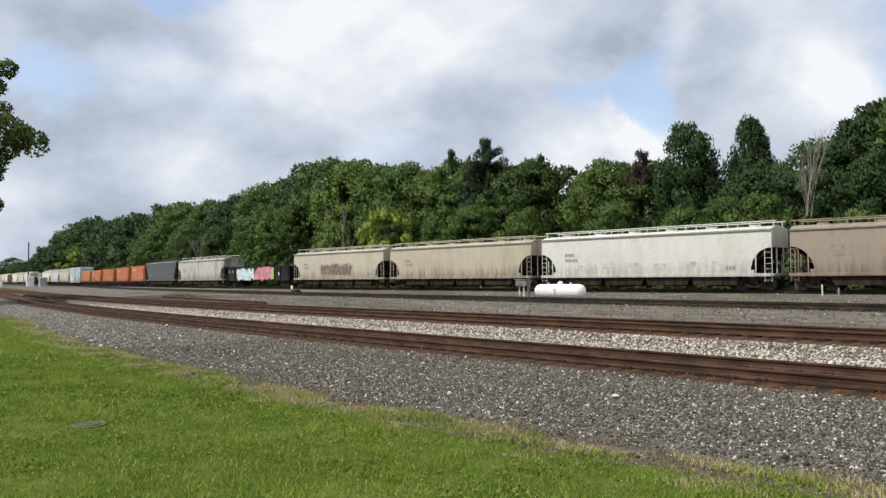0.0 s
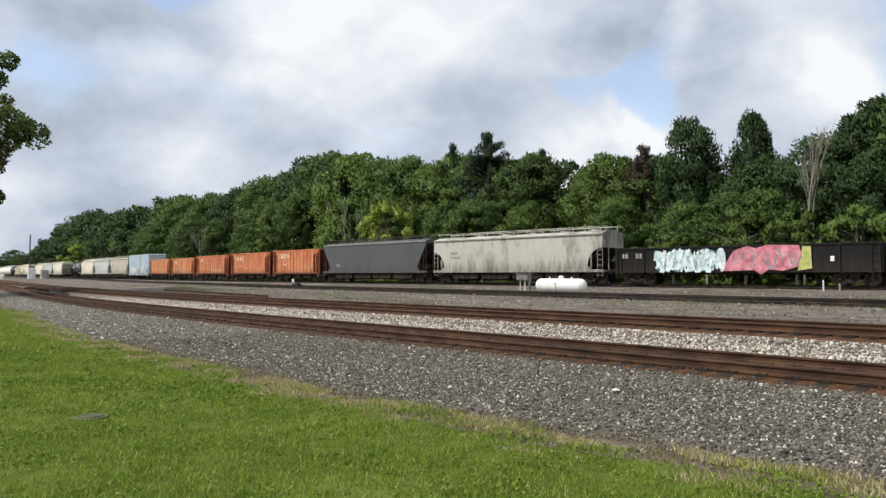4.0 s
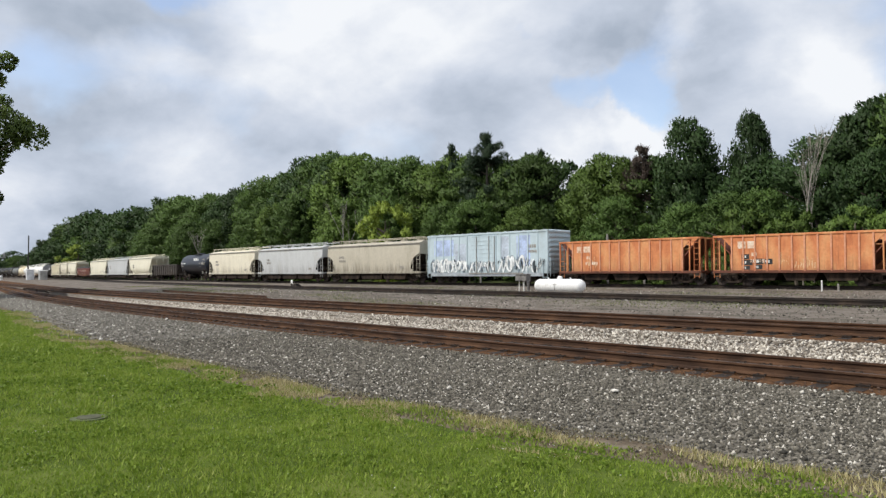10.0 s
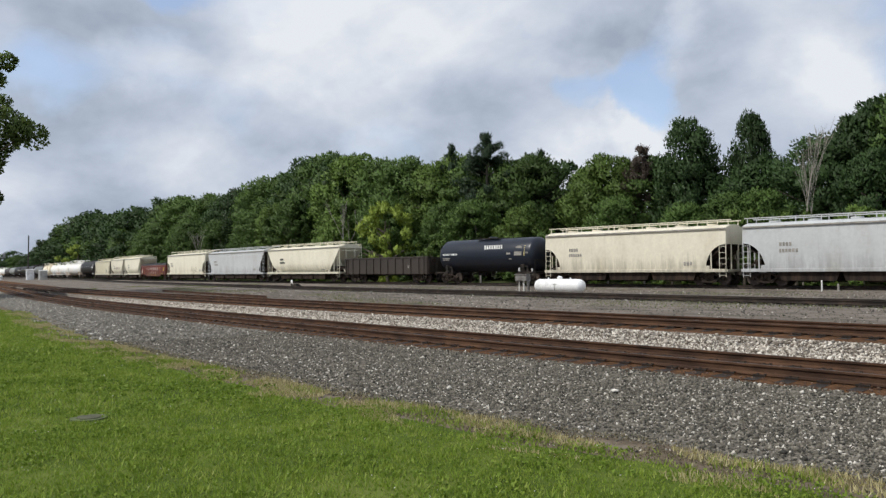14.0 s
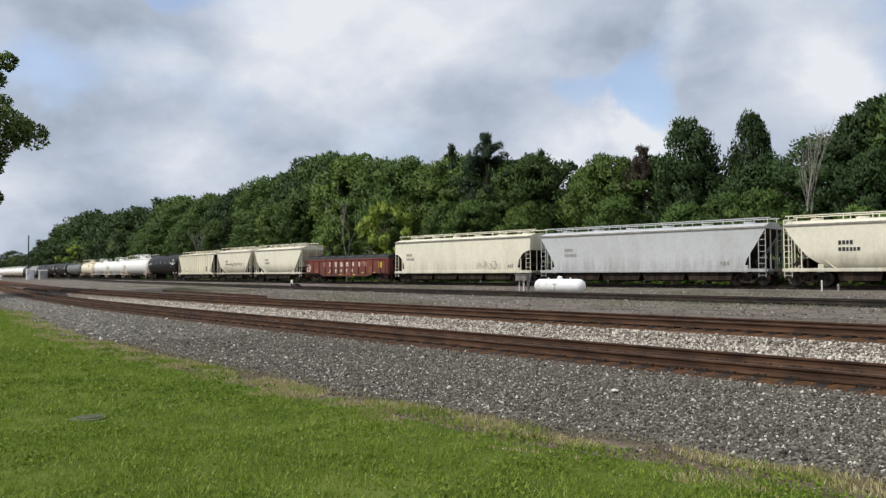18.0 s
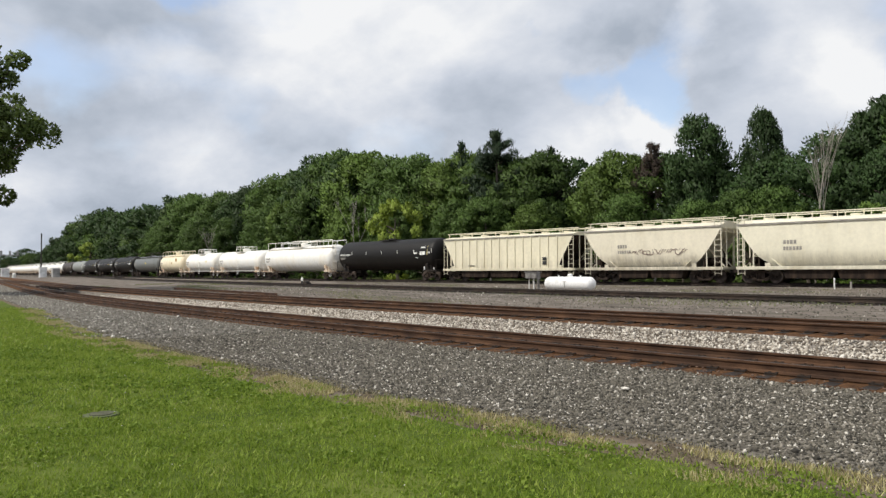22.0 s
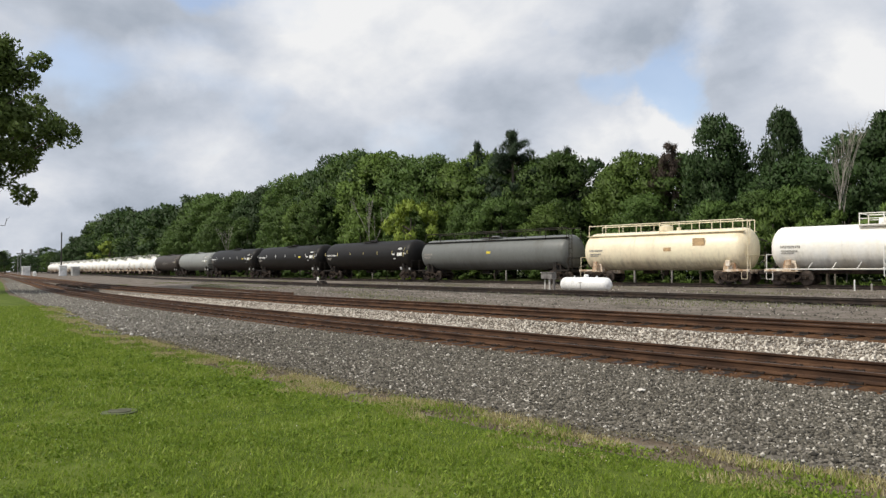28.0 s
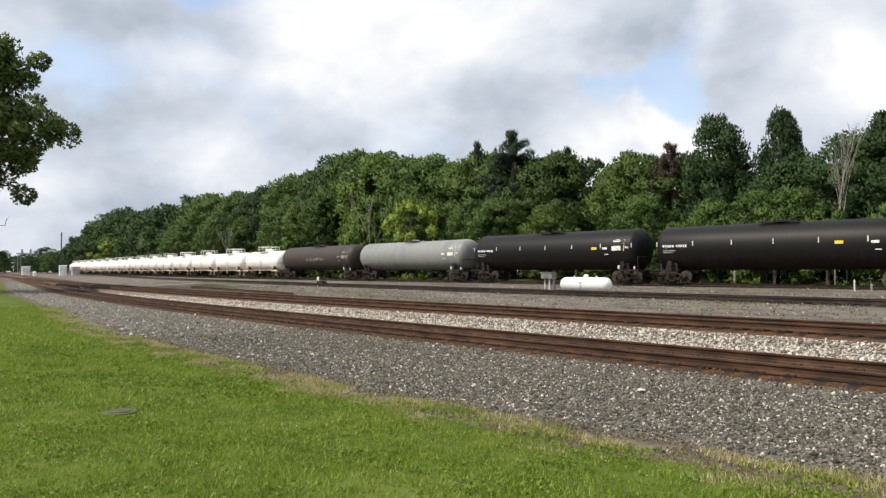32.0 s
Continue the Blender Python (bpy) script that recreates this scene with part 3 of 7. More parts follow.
        for y in (-1.47, 1.47):
            ladder(car, sgn * (H - 0.24), y, 0.55, eave + 0.05 if not cage else top, 0.46, rail)
            bm = bmesh.new()
            box(bm, sgn * (H - 1.05) - 0.035, sgn * (H - 1.05) + 0.035, y - 0.04, y + 0.04, 1.0, low(H - 1.05) + 0.1)
            part("end_post", bm, rail, car)
            bm = bmesh.new()
            box(bm, sgn * (H - cut + 0.12) - 0.17, sgn * (H - cut + 0.12) + 0.17, y - 0.05, y + 0.05, 0.85, 1.35, 0.02)
            part("bolster_web", bm, sill, car)
        for y in (-0.6, 0.6):
            bm = bmesh.new()
            rod(bm, (sgn * (H - 0.02), y, 1.0), (sgn * (H - 0.02), y, ca + 0.1), 0.05, 6)
            if cage:
                rod(bm, (sgn * (H - 0.05), y, 1.0), (sgn * (H - 1.5), y, 2.6), 0.05, 6)
            part("end_post", bm, rail, car)
        if cage:
            bm = bmesh.new()
            for y in (-1.47, 1.47):
                rod(bm, (sgn * H, y, 1.0), (sgn * H, y, top), 0.04, 6)
                rod(bm, (sgn * (H - 0.85), y, top), (sgn * H, y, top), 0.03, 6)
            rod(bm, (sgn * H, -1.47, top), (sgn * H, 1.47, top), 0.03, 6)
            rod(bm, (sgn * H, -1.47, eave - 0.4), (sgn * H, 1.47, eave - 0.4), 0.03, 6)
            part("end_cage", bm, rail, car)
    # side sills
    for sgn in (-1, 1):
        bm = bmesh.new()
        box(bm, -H, H, sgn * w - 0.07, sgn * w + 0.07, 0.90, 1.12, 0.015)
        part("side_sill", bm, sill, car)
    bm = bmesh.new()
    box(bm, -H, H, -0.3, 0.3, 0.75, 1.05)
    part("centre_sill", bm, m_steel, car)
    # bays
    span = (2 * H - 2 * cut - 1.4) / bays
    for i in range(bays):
        cx = -H + cut + 0.7 + span * (i + 0.5)
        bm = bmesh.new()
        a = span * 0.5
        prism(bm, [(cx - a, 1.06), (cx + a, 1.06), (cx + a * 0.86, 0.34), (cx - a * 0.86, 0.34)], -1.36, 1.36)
        # bays meet at the top; under-car shade is part of their dark colour
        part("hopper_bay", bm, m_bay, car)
        bm = bmesh.new()
        box(bm, cx - 0.55, cx + 0.55, -0.9, 0.9, 0.24, 0.36, 0.02)
        rod(bm, (cx, -1.25, 0.34), (cx, 1.25, 0.34), 0.05, 6)
        part("gate", bm, m_truck, car)
    # roof walkway with its posts
    for sgn in (-1, 1):
        bm = bmesh.new()
        box(bm, -H - 0.1, H + 0.1, sgn * 0.82 - 0.05, sgn * 0.82 + 0.05, top + 0.26, top + 0.32)
        part("running_board", bm, rail, car)
    n = int(2 * H / 1.5)
    pm = bpy.data.meshes.new("walkway_post")
    bm = bmesh.new()
    rod(bm, (0, 0, top - 0.1), (0, 0, top + 0.27), 0.035, 5)
    bm.to_mesh(pm)
    bm.free()
    pm.materials.append(rail)
    for i in range(n + 1):
        for y in (-0.82, 0.82):
            shared("walkway_post", pm, car, Matrix.Translation((-H + 0.1 + (2 * H - 0.2) * i / n, y, 0)))
    for i in range(6):
        x = -H + 1.6 + (2 * H - 3.2) * i / 5
        bm = bmesh.new()
        rod(bm, (x, 0, top - 0.03), (x, 0, top + 0.10), 0.38, 16)
        part("roof_hatch", bm, body, car)
    if ribs:
        rm = bpy.data.meshes.new("side_post")
        bm = bmesh.new()
        box(bm, -0.045, 0.045, -0.05, 0.05, zs, eave - 0.05)
        bm.to_mesh(rm)
        bm.free()
        rm.materials.append(body)
        for i in range(ribs):
            for y in (-w, w):
                shared("side_post", rm, car, Matrix.Translation((-(H - cut - 0.15) + 2 * (H - cut - 0.15) * i / (ribs - 1), y, 0)))
    trucks(car, H - 1.35)
    couplers(car, L / 2 - 0.03)
    return car, H, yy


def marks(car, H, yy, style_mat, cut=1.45):
    """Owner's bars and small data bars on the camera side."""
    bars(car, -H + cut + 0.9, 2.55, 4, 0.26, -yy(2.6) - 0.012, style_mat)
    bars(car, -H + cut + 0.9, 2.15, 6, 0.24, -yy(2.2) - 0.012, style_mat)
    bars(car, H - cut - 1.6, 1.35, 3, 0.28, -yy(1.4) - 0.012, style_mat)


# --- open hopper, orange, with outside posts ---
def rusty_orange(name, base, pale, rust):
    return mat(name, base, rust, pale, rough=0.6, scale=0.75, stretch=(1.3, 1, 0.6), fine=6, bump=0.03, mixlow=0.30, mixhigh=0.66, detail=8, grain=0.08, spec=0.3,
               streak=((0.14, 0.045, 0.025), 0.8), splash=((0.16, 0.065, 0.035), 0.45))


p_orange = rusty_orange("faded_orange_paint", (0.56, 0.165, 0.070), (0.66, 0.30, 0.13), (0.34, 0.080, 0.036))
p_orange_b = rusty_orange("light_orange_paint", (0.62, 0.235, 0.095), (0.70, 0.36, 0.16), (0.40, 0.11, 0.045))
p_orange_post = mat("bleached_orange_paint", (0.60, 0.27, 0.15), (0.38, 0.13, 0.07), (0.68, 0.36, 0.22), rough=0.65, scale=1.4, fine=8, bump=0.03)
p_orange_rust = paint("rusty_orange_paint", (0.17, 0.055, 0.032), grime=0.5)
p_pale = mat("worn_white_stencil", (0.70, 0.50, 0.36), (0.50, 0.26, 0.14), (0.78, 0.68, 0.56), rough=0.7, scale=3, fine=14, bump=0)
p_cream_dab = mat("cream_overpaint", (0.72, 0.52, 0.30), (0.60, 0.30, 0.12), (0.75, 0.62, 0.42), rough=0.7, scale=2.5, fine=12, bump=0)


def open_hopper(L, label, body, h=3.5, ribs=13, cut=1.25, dabs=0, logo=True, scrawl=None):
    car = start("open_hopper_car", label, "hopper car")
    H = L / 2 - 0.5
    zs, w = 0.95, 1.46
    B = H - cut
    for sgn in (-1, 1):
        bm = bmesh.new()
        prism(bm, [(-B, zs), (B, zs), (B, h - 0.75), (B + 0.75, h), (-B - 0.75, h), (-B, h - 0.75)], sgn * w - 0.04, sgn * w + 0.04)
        part("side_sheet", bm, body, car)
        bm = bmesh.new()
        box(bm, -H, H, sgn * w - 0.1, sgn * w + 0.09, h - 0.06, h + 0.08, 0.015)
        part("top_chord", bm, body, car)
        bm = bmesh.new()
        box(bm, -H, H, sgn * w - 0.08, sgn * w + 0.08, zs - 0.12, zs + 0.06, 0.015)
        part("side_sill", bm, p_orange_rust, car)
    rm = bpy.data.meshes.new("side_post")
    bm = bmesh.new()
    box(bm, -0.05, 0.05, -0.1, 0.1, zs, h - 0.04)
    bm.to_mesh(rm)
    bm.free()
    rm.materials.append(p_orange_post)
    for i in range(ribs):
        for y in (-w, w):
            shared("side_post", rm, car, Matrix.Translation((-B + 2 * B * i / (ribs - 1), y, 0)))
    for sgn in (-1, 1):
        bm = bmesh.new()
        prism(bm, [(sgn * (H - 0.05), h), (sgn * (H - 0.12), h), (sgn * (B - 0.9), zs), (sgn * (B - 0.8), zs)], -1.42, 1.42)
        part("slope_sheet", bm, p_orange_rust, car)
        bm = bmesh.new()
        box(bm, sgn * H - 0.06, sgn * H + 0.06, -1.5, 1.5, h - 0.05, h + 0.08)
        part("top_chord", bm, body, car)
        bm = bmesh.new()
        box(bm, sgn * H - 0.1, sgn * H + 0.1, -1.48, 1.48, 0.82, 1.02, 0.01)
        box(bm, min(sgn * B, sgn * H), max(sgn * B, sgn * H), -0.3, 0.3, 0.7, 0.98)
        part("end_sill", bm, p_orange_rust, car)
        for y in (-1.42, -0.5, 0.5, 1.42):
            bm = bmesh.new()
            box(bm, sgn * H - 0.05, sgn * H + 0.05, y - 0.05, y + 0.05, 1.0, h)
            part("end_post", bm, body, car)
        for y in (-1.42, 1.42):
            bm = bmesh.new()
            box(bm, sgn * (H - 0.75) - 0.04, sgn * (H - 0.75) + 0.04, y - 0.04, y + 0.04, 1.0, h - 0.3)
            part("end_post", bm, body, car)
            ladder(car, sgn * (H - 0.2), y * 1.03, 0.5, h - 0.2, 0.4, body)
    bm = bmesh.new()
    box(bm, -H, H, -0.28, 0.28, 0.72, 1.0)
    part("centre_sill", bm, m_steel, car)
    for i in range(3):
        cx = (i - 1) * (2 * B - 1.2) / 3
        bm = bmesh.new()
        a = (2 * B - 1.2) / 6.3
        prism(bm, [(cx - a, 0.98), (cx + a, 0.98), (cx + a * 0.72, 0.34), (cx - a * 0.72, 0.34)], -1.25, 1.25)
        part("hopper_bay", bm, m_bay, car)
    # a load of stone below the rim
    bm = bmesh.new()
    bmesh.ops.create_grid(bm, x_segments=24, y_segments=6, size=1.0)
    for v in bm.verts:
        v.co = Vector((v.co.x * (H - 0.9), v.co.y * 1.38, h - 0.55 + 0.25 * noise.noise(Vector((v.co.x * 4, v.co.y * 2, L)))))
    part("inner_floor", bm, p_orange_rust, car)
    y = -w - 0.045
    if logo:
        for k in range(4):
            bm = bmesh.new()
            box(bm, -B + 0.15, -B + 1.0, y - 0.006, y, h - 0.95 + 0.16 * k, h - 0.87 + 0.16 * k)
            part("logo_stripe", bm, p_pale, car)
        bars(car, -B + 1.0, h - 0.95, 3, 0.56, y, p_pale, 0.9, "logo_block")
    else:
        bars(car, -B + 0.4, h - 0.85, 2, 0.5, y, p_pale, 1.1, "paint_patch")
    bars(car, -B + 1.3, h - 1.35, 2, 0.24, y, p_pale)
    bars(car, -B + 1.2, h - 1.8, 6, 0.24, y, p_pale)
    rnd = random.Random(int(L * 10))
    for i in range(dabs):
        x = rnd.uniform(-B + 1, B - 1.2)
        bm = bmesh.new()
        z = zs + rnd.uniform(0.15, 0.6)
        for k in range(rnd.randint(5, 10)):    # runs of thin paint, ragged at both ends
            x += rnd.uniform(0.05, 0.16)
            z0, z1, wd = z + rnd.uniform(-0.15, 0.12), z + rnd.uniform(0.1, 0.75), rnd.uniform(0.02, 0.06)
            prism(bm, [(x, z0), (x + wd * 0.6, z0 + 0.05), (x + wd, z1 - 0.06), (x + wd * 0.3, z1)], y - 0.004, y)
        part("overpaint", bm, p_cream_dab, car)
    if scrawl:
        for x, z, ww, hh in scrawl:
            bm = bmesh.new()
            box(bm, x, x + ww, y - 0.006, y, z, z + hh)
            part("number_panel", bm, m_black, car, "black patch with white blocks")
            bars(car, x + 0.06, z + hh * 0.25, 2, hh * 0.5, y - 0.012, m_white, 0.6)
    trucks(car, H - 1.2)
    couplers(car, L / 2 - 0.03)
    return car


# --- boxcar ---
def boxcar(L, label):
    car = start("box_car", label, "box car")
    H, w, z0, h = L / 2 - 0.6, 1.5, 0.62, 4.42
    body = paint("pale_blue_car_paint", (0.49, 0.585, 0.63), grime=0.72, low=0.25, high=0.6)
    bm = bmesh.new()
    box(bm, -H, H, -w, w, z0 + 0.25, h, 0.02)
    part("body", bm, body, car)
    for sgn in (-1, 1):
        bm = bmesh.new()
        box(bm, -H + 0.5, H - 0.5, sgn * w - 0.05, sgn * w + 0.05, z0, z0 + 0.3, 0.01)
        part("side_sill", bm, mat("grey_sill_paint", (0.34, 0.37, 0.40), rough=0.7), car)
        bm = bmesh.new()
        box(bm, -H - 0.02, H + 0.02, sgn * w - 0.06, sgn * w + 0.06, h - 0.1, h + 0.06, 0.015)
        part("top_chord", bm, body, car)
    bm = bmesh.new()
    prism(bm, [(-H, h), (-H, h + 0.05), (H, h + 0.05), (H, h)], -w, w)
    for i in range(14):
        x = -H + 2 * H * (i + 0.5) / 14
        box(bm, x - 0.05, x + 0.05, -w, w, h + 0.04, h + 0.12)
    part("roof", bm, mat("galvanised_roof", (0.45, 0.47, 0.48), rough=0.5, metal=0.3, scale=2), car)
    rm = bpy.data.meshes.new("side_post")
    bm = bmesh.new()
    box(bm, -0.06, 0.06, -0.05, 0.05, z0 + 0.3, h - 0.1)
    bm.to_mesh(rm)
    bm.free()
    rm.materials.append(body)
    for i in range(15):
        x = -H + 0.1 + (2 * H - 0.2) * i / 14
        if abs(x) > 1.6:
            for y in (-w, w):
                shared("side_post", rm, car, Matrix.Translation((x, y, 0)))
    # plug door of ribbed panels with rails and rods
    for sgn in (-1, 1):
        bm = bmesh.new()
        y = sgn * (w + 0.06)
        box(bm, -1.55, 1.55, min(y, sgn * w), max(y, sgn * w), z0 + 0.3, h - 0.2, 0.01)
        d = part("door", bm, body, car, "ribbed sliding plug door")
        for k in range(9):
            z = z0 + 0.55 + 0.37 * k
            bm = bmesh.new()
            box(bm, -1.45, 1.45, min(y, y + sgn * 0.03), max(y, y + sgn * 0.03), z, z + 0.10)
            part("door_rib", bm, body, d)
        bm = bmesh.new()
        for x in (-0.75, 0.75, 1.4):
            bm = bmesh.new()
            rod(bm, (x, y + sgn * 0.06, z0 + 0.35), (x, y + sgn * 0.06, h - 0.25), 0.03, 6)
            part("lock_rod", bm, m_faint, d)
        bm = bmesh.new()
        box(bm, -1.7, 4.6, sgn * w - 0.02, sgn * w + 0.12 * 1, z0 + 0.22, z0 + 0.30) if sgn > 0 else box(bm, -1.7, 4.6, -w - 0.12, -w + 0.02, z0 + 0.22, z0 + 0.30)
        part("door_track", bm, m_faint, car)
    # corrugated ends
    for sgn in (-1, 1):
        for k in range(9):
            bm = bmesh.new()
            z = z0 + 0.4 + 0.40 * k
            prism(bm, [(sgn * H, z), (sgn * (H + 0.09), z + 0.08), (sgn * (H + 0.09), z + 0.2), (sgn * H, z + 0.28)], -w + 0.1, w - 0.1)
            part("end_rib", bm, body, car)
        for y in (-1.45, 1.45):
            ladder(car, sgn * (H - 0.3), y * 1.06, 0.45, 2.0, 0.45, body, 4)
        end_ladder(car, sgn * (H + 0.14), -1.2, 0.6, 2.2, 0.45, body)
    bm = bmesh.new()
    box(bm, -H - 0.2, H + 0.2, -0.3, 0.3, 0.72, 0.98)
    part("centre_sill", bm, m_steel, car)
    bars(car, H - 2.2, 3.0, 4, 0.3, -w - 0.012, m_faint)
    bars(car, H - 2.2, 2.6, 5, 0.24, -w - 0.012, m_faint)
    for x, ww, z, hh, tone in ((-H + 0.9, 2.6, 2.5, 1.5, "periwinkle"), (-H + 3.6, 1.5, 1.9, 1.7, "lilac"), (2.0, 1.1, 2.2, 1.9, "lilac"), (H - 3.4, 1.5, 1.5, 2.6, "periwinkle")):
        bm = bmesh.new()
        box(bm, x, x + ww, -w - 0.008, -w + 0.01, z, z + hh)
        part("overpaint", bm, mat(tone + "_overpaint", (0.43, 0.52, 0.72) if tone == "periwinkle" else (0.46, 0.52, 0.60), rough=0.6, scale=1.2, fine=6, bump=0.02), car, "bluer patch of fresh paint")
    m_gw = mat("white_spray_paint", (0.78, 0.80, 0.80), rough=0.5, bump=0)
    m_gk = mat("black_spray_paint", (0.03, 0.035, 0.04), rough=0.5, bump=0)
    m_gs = mat("slate_spray_paint", (0.20, 0.25, 0.30), rough=0.5, bump=0)
    lab = "black and white graffiti along the foot"
    graffiti(car, -H + 0.6, -1.9, 0.95, 2.2, -w - 0.054, [m_gk, m_gs, m_gw, m_gw], 3, lab, w=0.17)
    graffiti(car, -1.5, 1.4, 0.95, 2.0, -w - 0.10, [m_gk, m_gs, m_gw], 4, lab, n=8, w=0.13)
    graffiti(car, 1.9, 4.6, 0.95, 2.4, -w - 0.054, [m_gk, m_gs, m_gw, m_gw], 5, lab, w=0.16)
    graffiti(car, 4.7, H - 0.4, 0.95, 2.2, -w - 0.054, [m_gw, m_gk], 6, lab, w=0.12)
    trucks(car, H - 1.9)
    couplers(car, L / 2 - 0.03)
    return car


# --- gondola ---
def gondola(L, label, body, h=2.5, ribs=11, fish=False, cover=None):
    car = start("gondola_car", label, "gondola car")
    H, w, z0 = L / 2 - 0.55, 1.45, 0.95
    for sgn in (-1, 1):
        bm = bmesh.new()
        out = [(-H, h), (-H, z0), (-H + 2.5, z0), (-H + 3.6, z0 - 0.32), (H - 3.6, z0 - 0.32), (H - 2.5, z0), (H, z0), (H, h)] if fish else [(-H, h), (-H, z0 - 0.1), (H, z0 - 0.1), (H, h)]
        prism(bm, out, sgn * w - 0.03, sgn * w + 0.03)
        part("side_sheet", bm, body, car)
        bm = bmesh.new()
        box(bm, -H - 0.05, H + 0.05, sgn * w - 0.1, sgn * w + 0.1, h - 0.08, h + 0.06, 0.015)
        part("top_chord", bm, body, car)
    rm = bpy.data.meshes.new("side_post")
    bm = bmesh.new()
    prism(bm, [(-0.09, z0 - 0.08), (0.09, z0 - 0.08), (0.07, h - 0.05), (-0.07, h - 0.05)], -0.11, 0.11)
    bm.to_mesh(rm)
    bm.free()
    rm.materials.append(body)
    for i in range(ribs):
        for y in (-w, w):
            shared("side_post", rm, car, Matrix.Translation((-H + 0.15 + (2 * H - 0.3) * i / (ribs - 1), y, 0)))
    for sgn in (-1, 1):
        bm = bmesh.new()
        box(bm, sgn * H - 0.05, sgn * H + 0.05, -w, w, z0 - 0.1, h)
        wall = part("end_wall", bm, body, car)
        for k in range(5):
            z = z0 + 0.1 + 0.28 * k
            bm = bmesh.new()
            box(bm, sgn * H + (0.052 if sgn > 0 else -0.11), sgn * H + (0.11 if sgn > 0 else -0.052), -w + 0.1, w - 0.1, z, z + 0.12)
            part("end_rib", bm, body, wall)
        for y in (-1.52, 1.52):
            ladder(car, sgn * (H - 0.35), y, 0.45, h, 0.4, body, 4)
        bm = bmesh.new()
        rod(bm, (sgn * (H + 0.16), -0.9, 1.0), (sgn * (H + 0.16), -0.9, h - 0.2), 0.03, 6)
        bmesh.ops.create_cone(bm, cap_ends=True, segments=16, radius1=0.26, radius2=0.26, depth=0.05, matrix=Matrix.Translation((sgn * (H + 0.2), -0.9, h - 0.35)) @ Matrix.Rotation(math.pi / 2, 4, "Y"))
        part("brake_wheel", bm, m_truck, car)
    bm = bmesh.new()
    box(bm, -H + 0.05, H - 0.05, -w, w, z0 - 0.05, z0 + 0.08)
    part("floor_pan", bm, m_steel, car)
    bm = bmesh.new()
    box(bm, -H - 0.2, H + 0.2, -0.3, 0.3, 0.7, 0.95)
    part("centre_sill", bm, m_steel, car)
    if cover:
        bm = bmesh.new()
        pr = [(-1.52, h + 0.02), (-1.42, h + 0.30), (-0.9, h + 0.44), (0, h + 0.50), (0.9, h + 0.44), (1.42, h + 0.30), (1.52, h + 0.02)]
        rows = [[(x, y, z if abs(x) < H - 0.1 else z - 0.0) for y, z in pr] for x in (-H + 0.05, -H * 0.5, 0, H * 0.5, H - 0.05)]
        vs = [[bm.verts.new(p) for p in r] for r in rows]
        for i in range(4):
            for j in range(6):
                bm.faces.new((vs[i][j], vs[i][j + 1], vs[i + 1][j + 1], vs[i + 1][j]))
        bm.faces.new(vs[0])
        bm.faces.new(vs[-1][::-1])
        bmesh.ops.recalc_face_normals(bm, faces=bm.faces)
        c = part("cover", bm, cover, car, "dark hood over the load")
        for i in range(9):
            x = -H + 0.6 + (2 * H - 1.2) * i / 8
            bm = bmesh.new()
            for (ya, za), (yb, zb) in zip(pr, pr[1:]):
                rod(bm, (x, ya, za + 0.01), (x, yb, zb + 0.01), 0.035, 5)
            rod(bm, (x, -1.3, h + 0.34), (x, -1.3, h + 0.52), 0.02, 5)
            part("cover_rib", bm, cover, c)
    trucks(car, H - 1.6)
    couplers(car, L / 2 - 0.03)
    return car, H, w


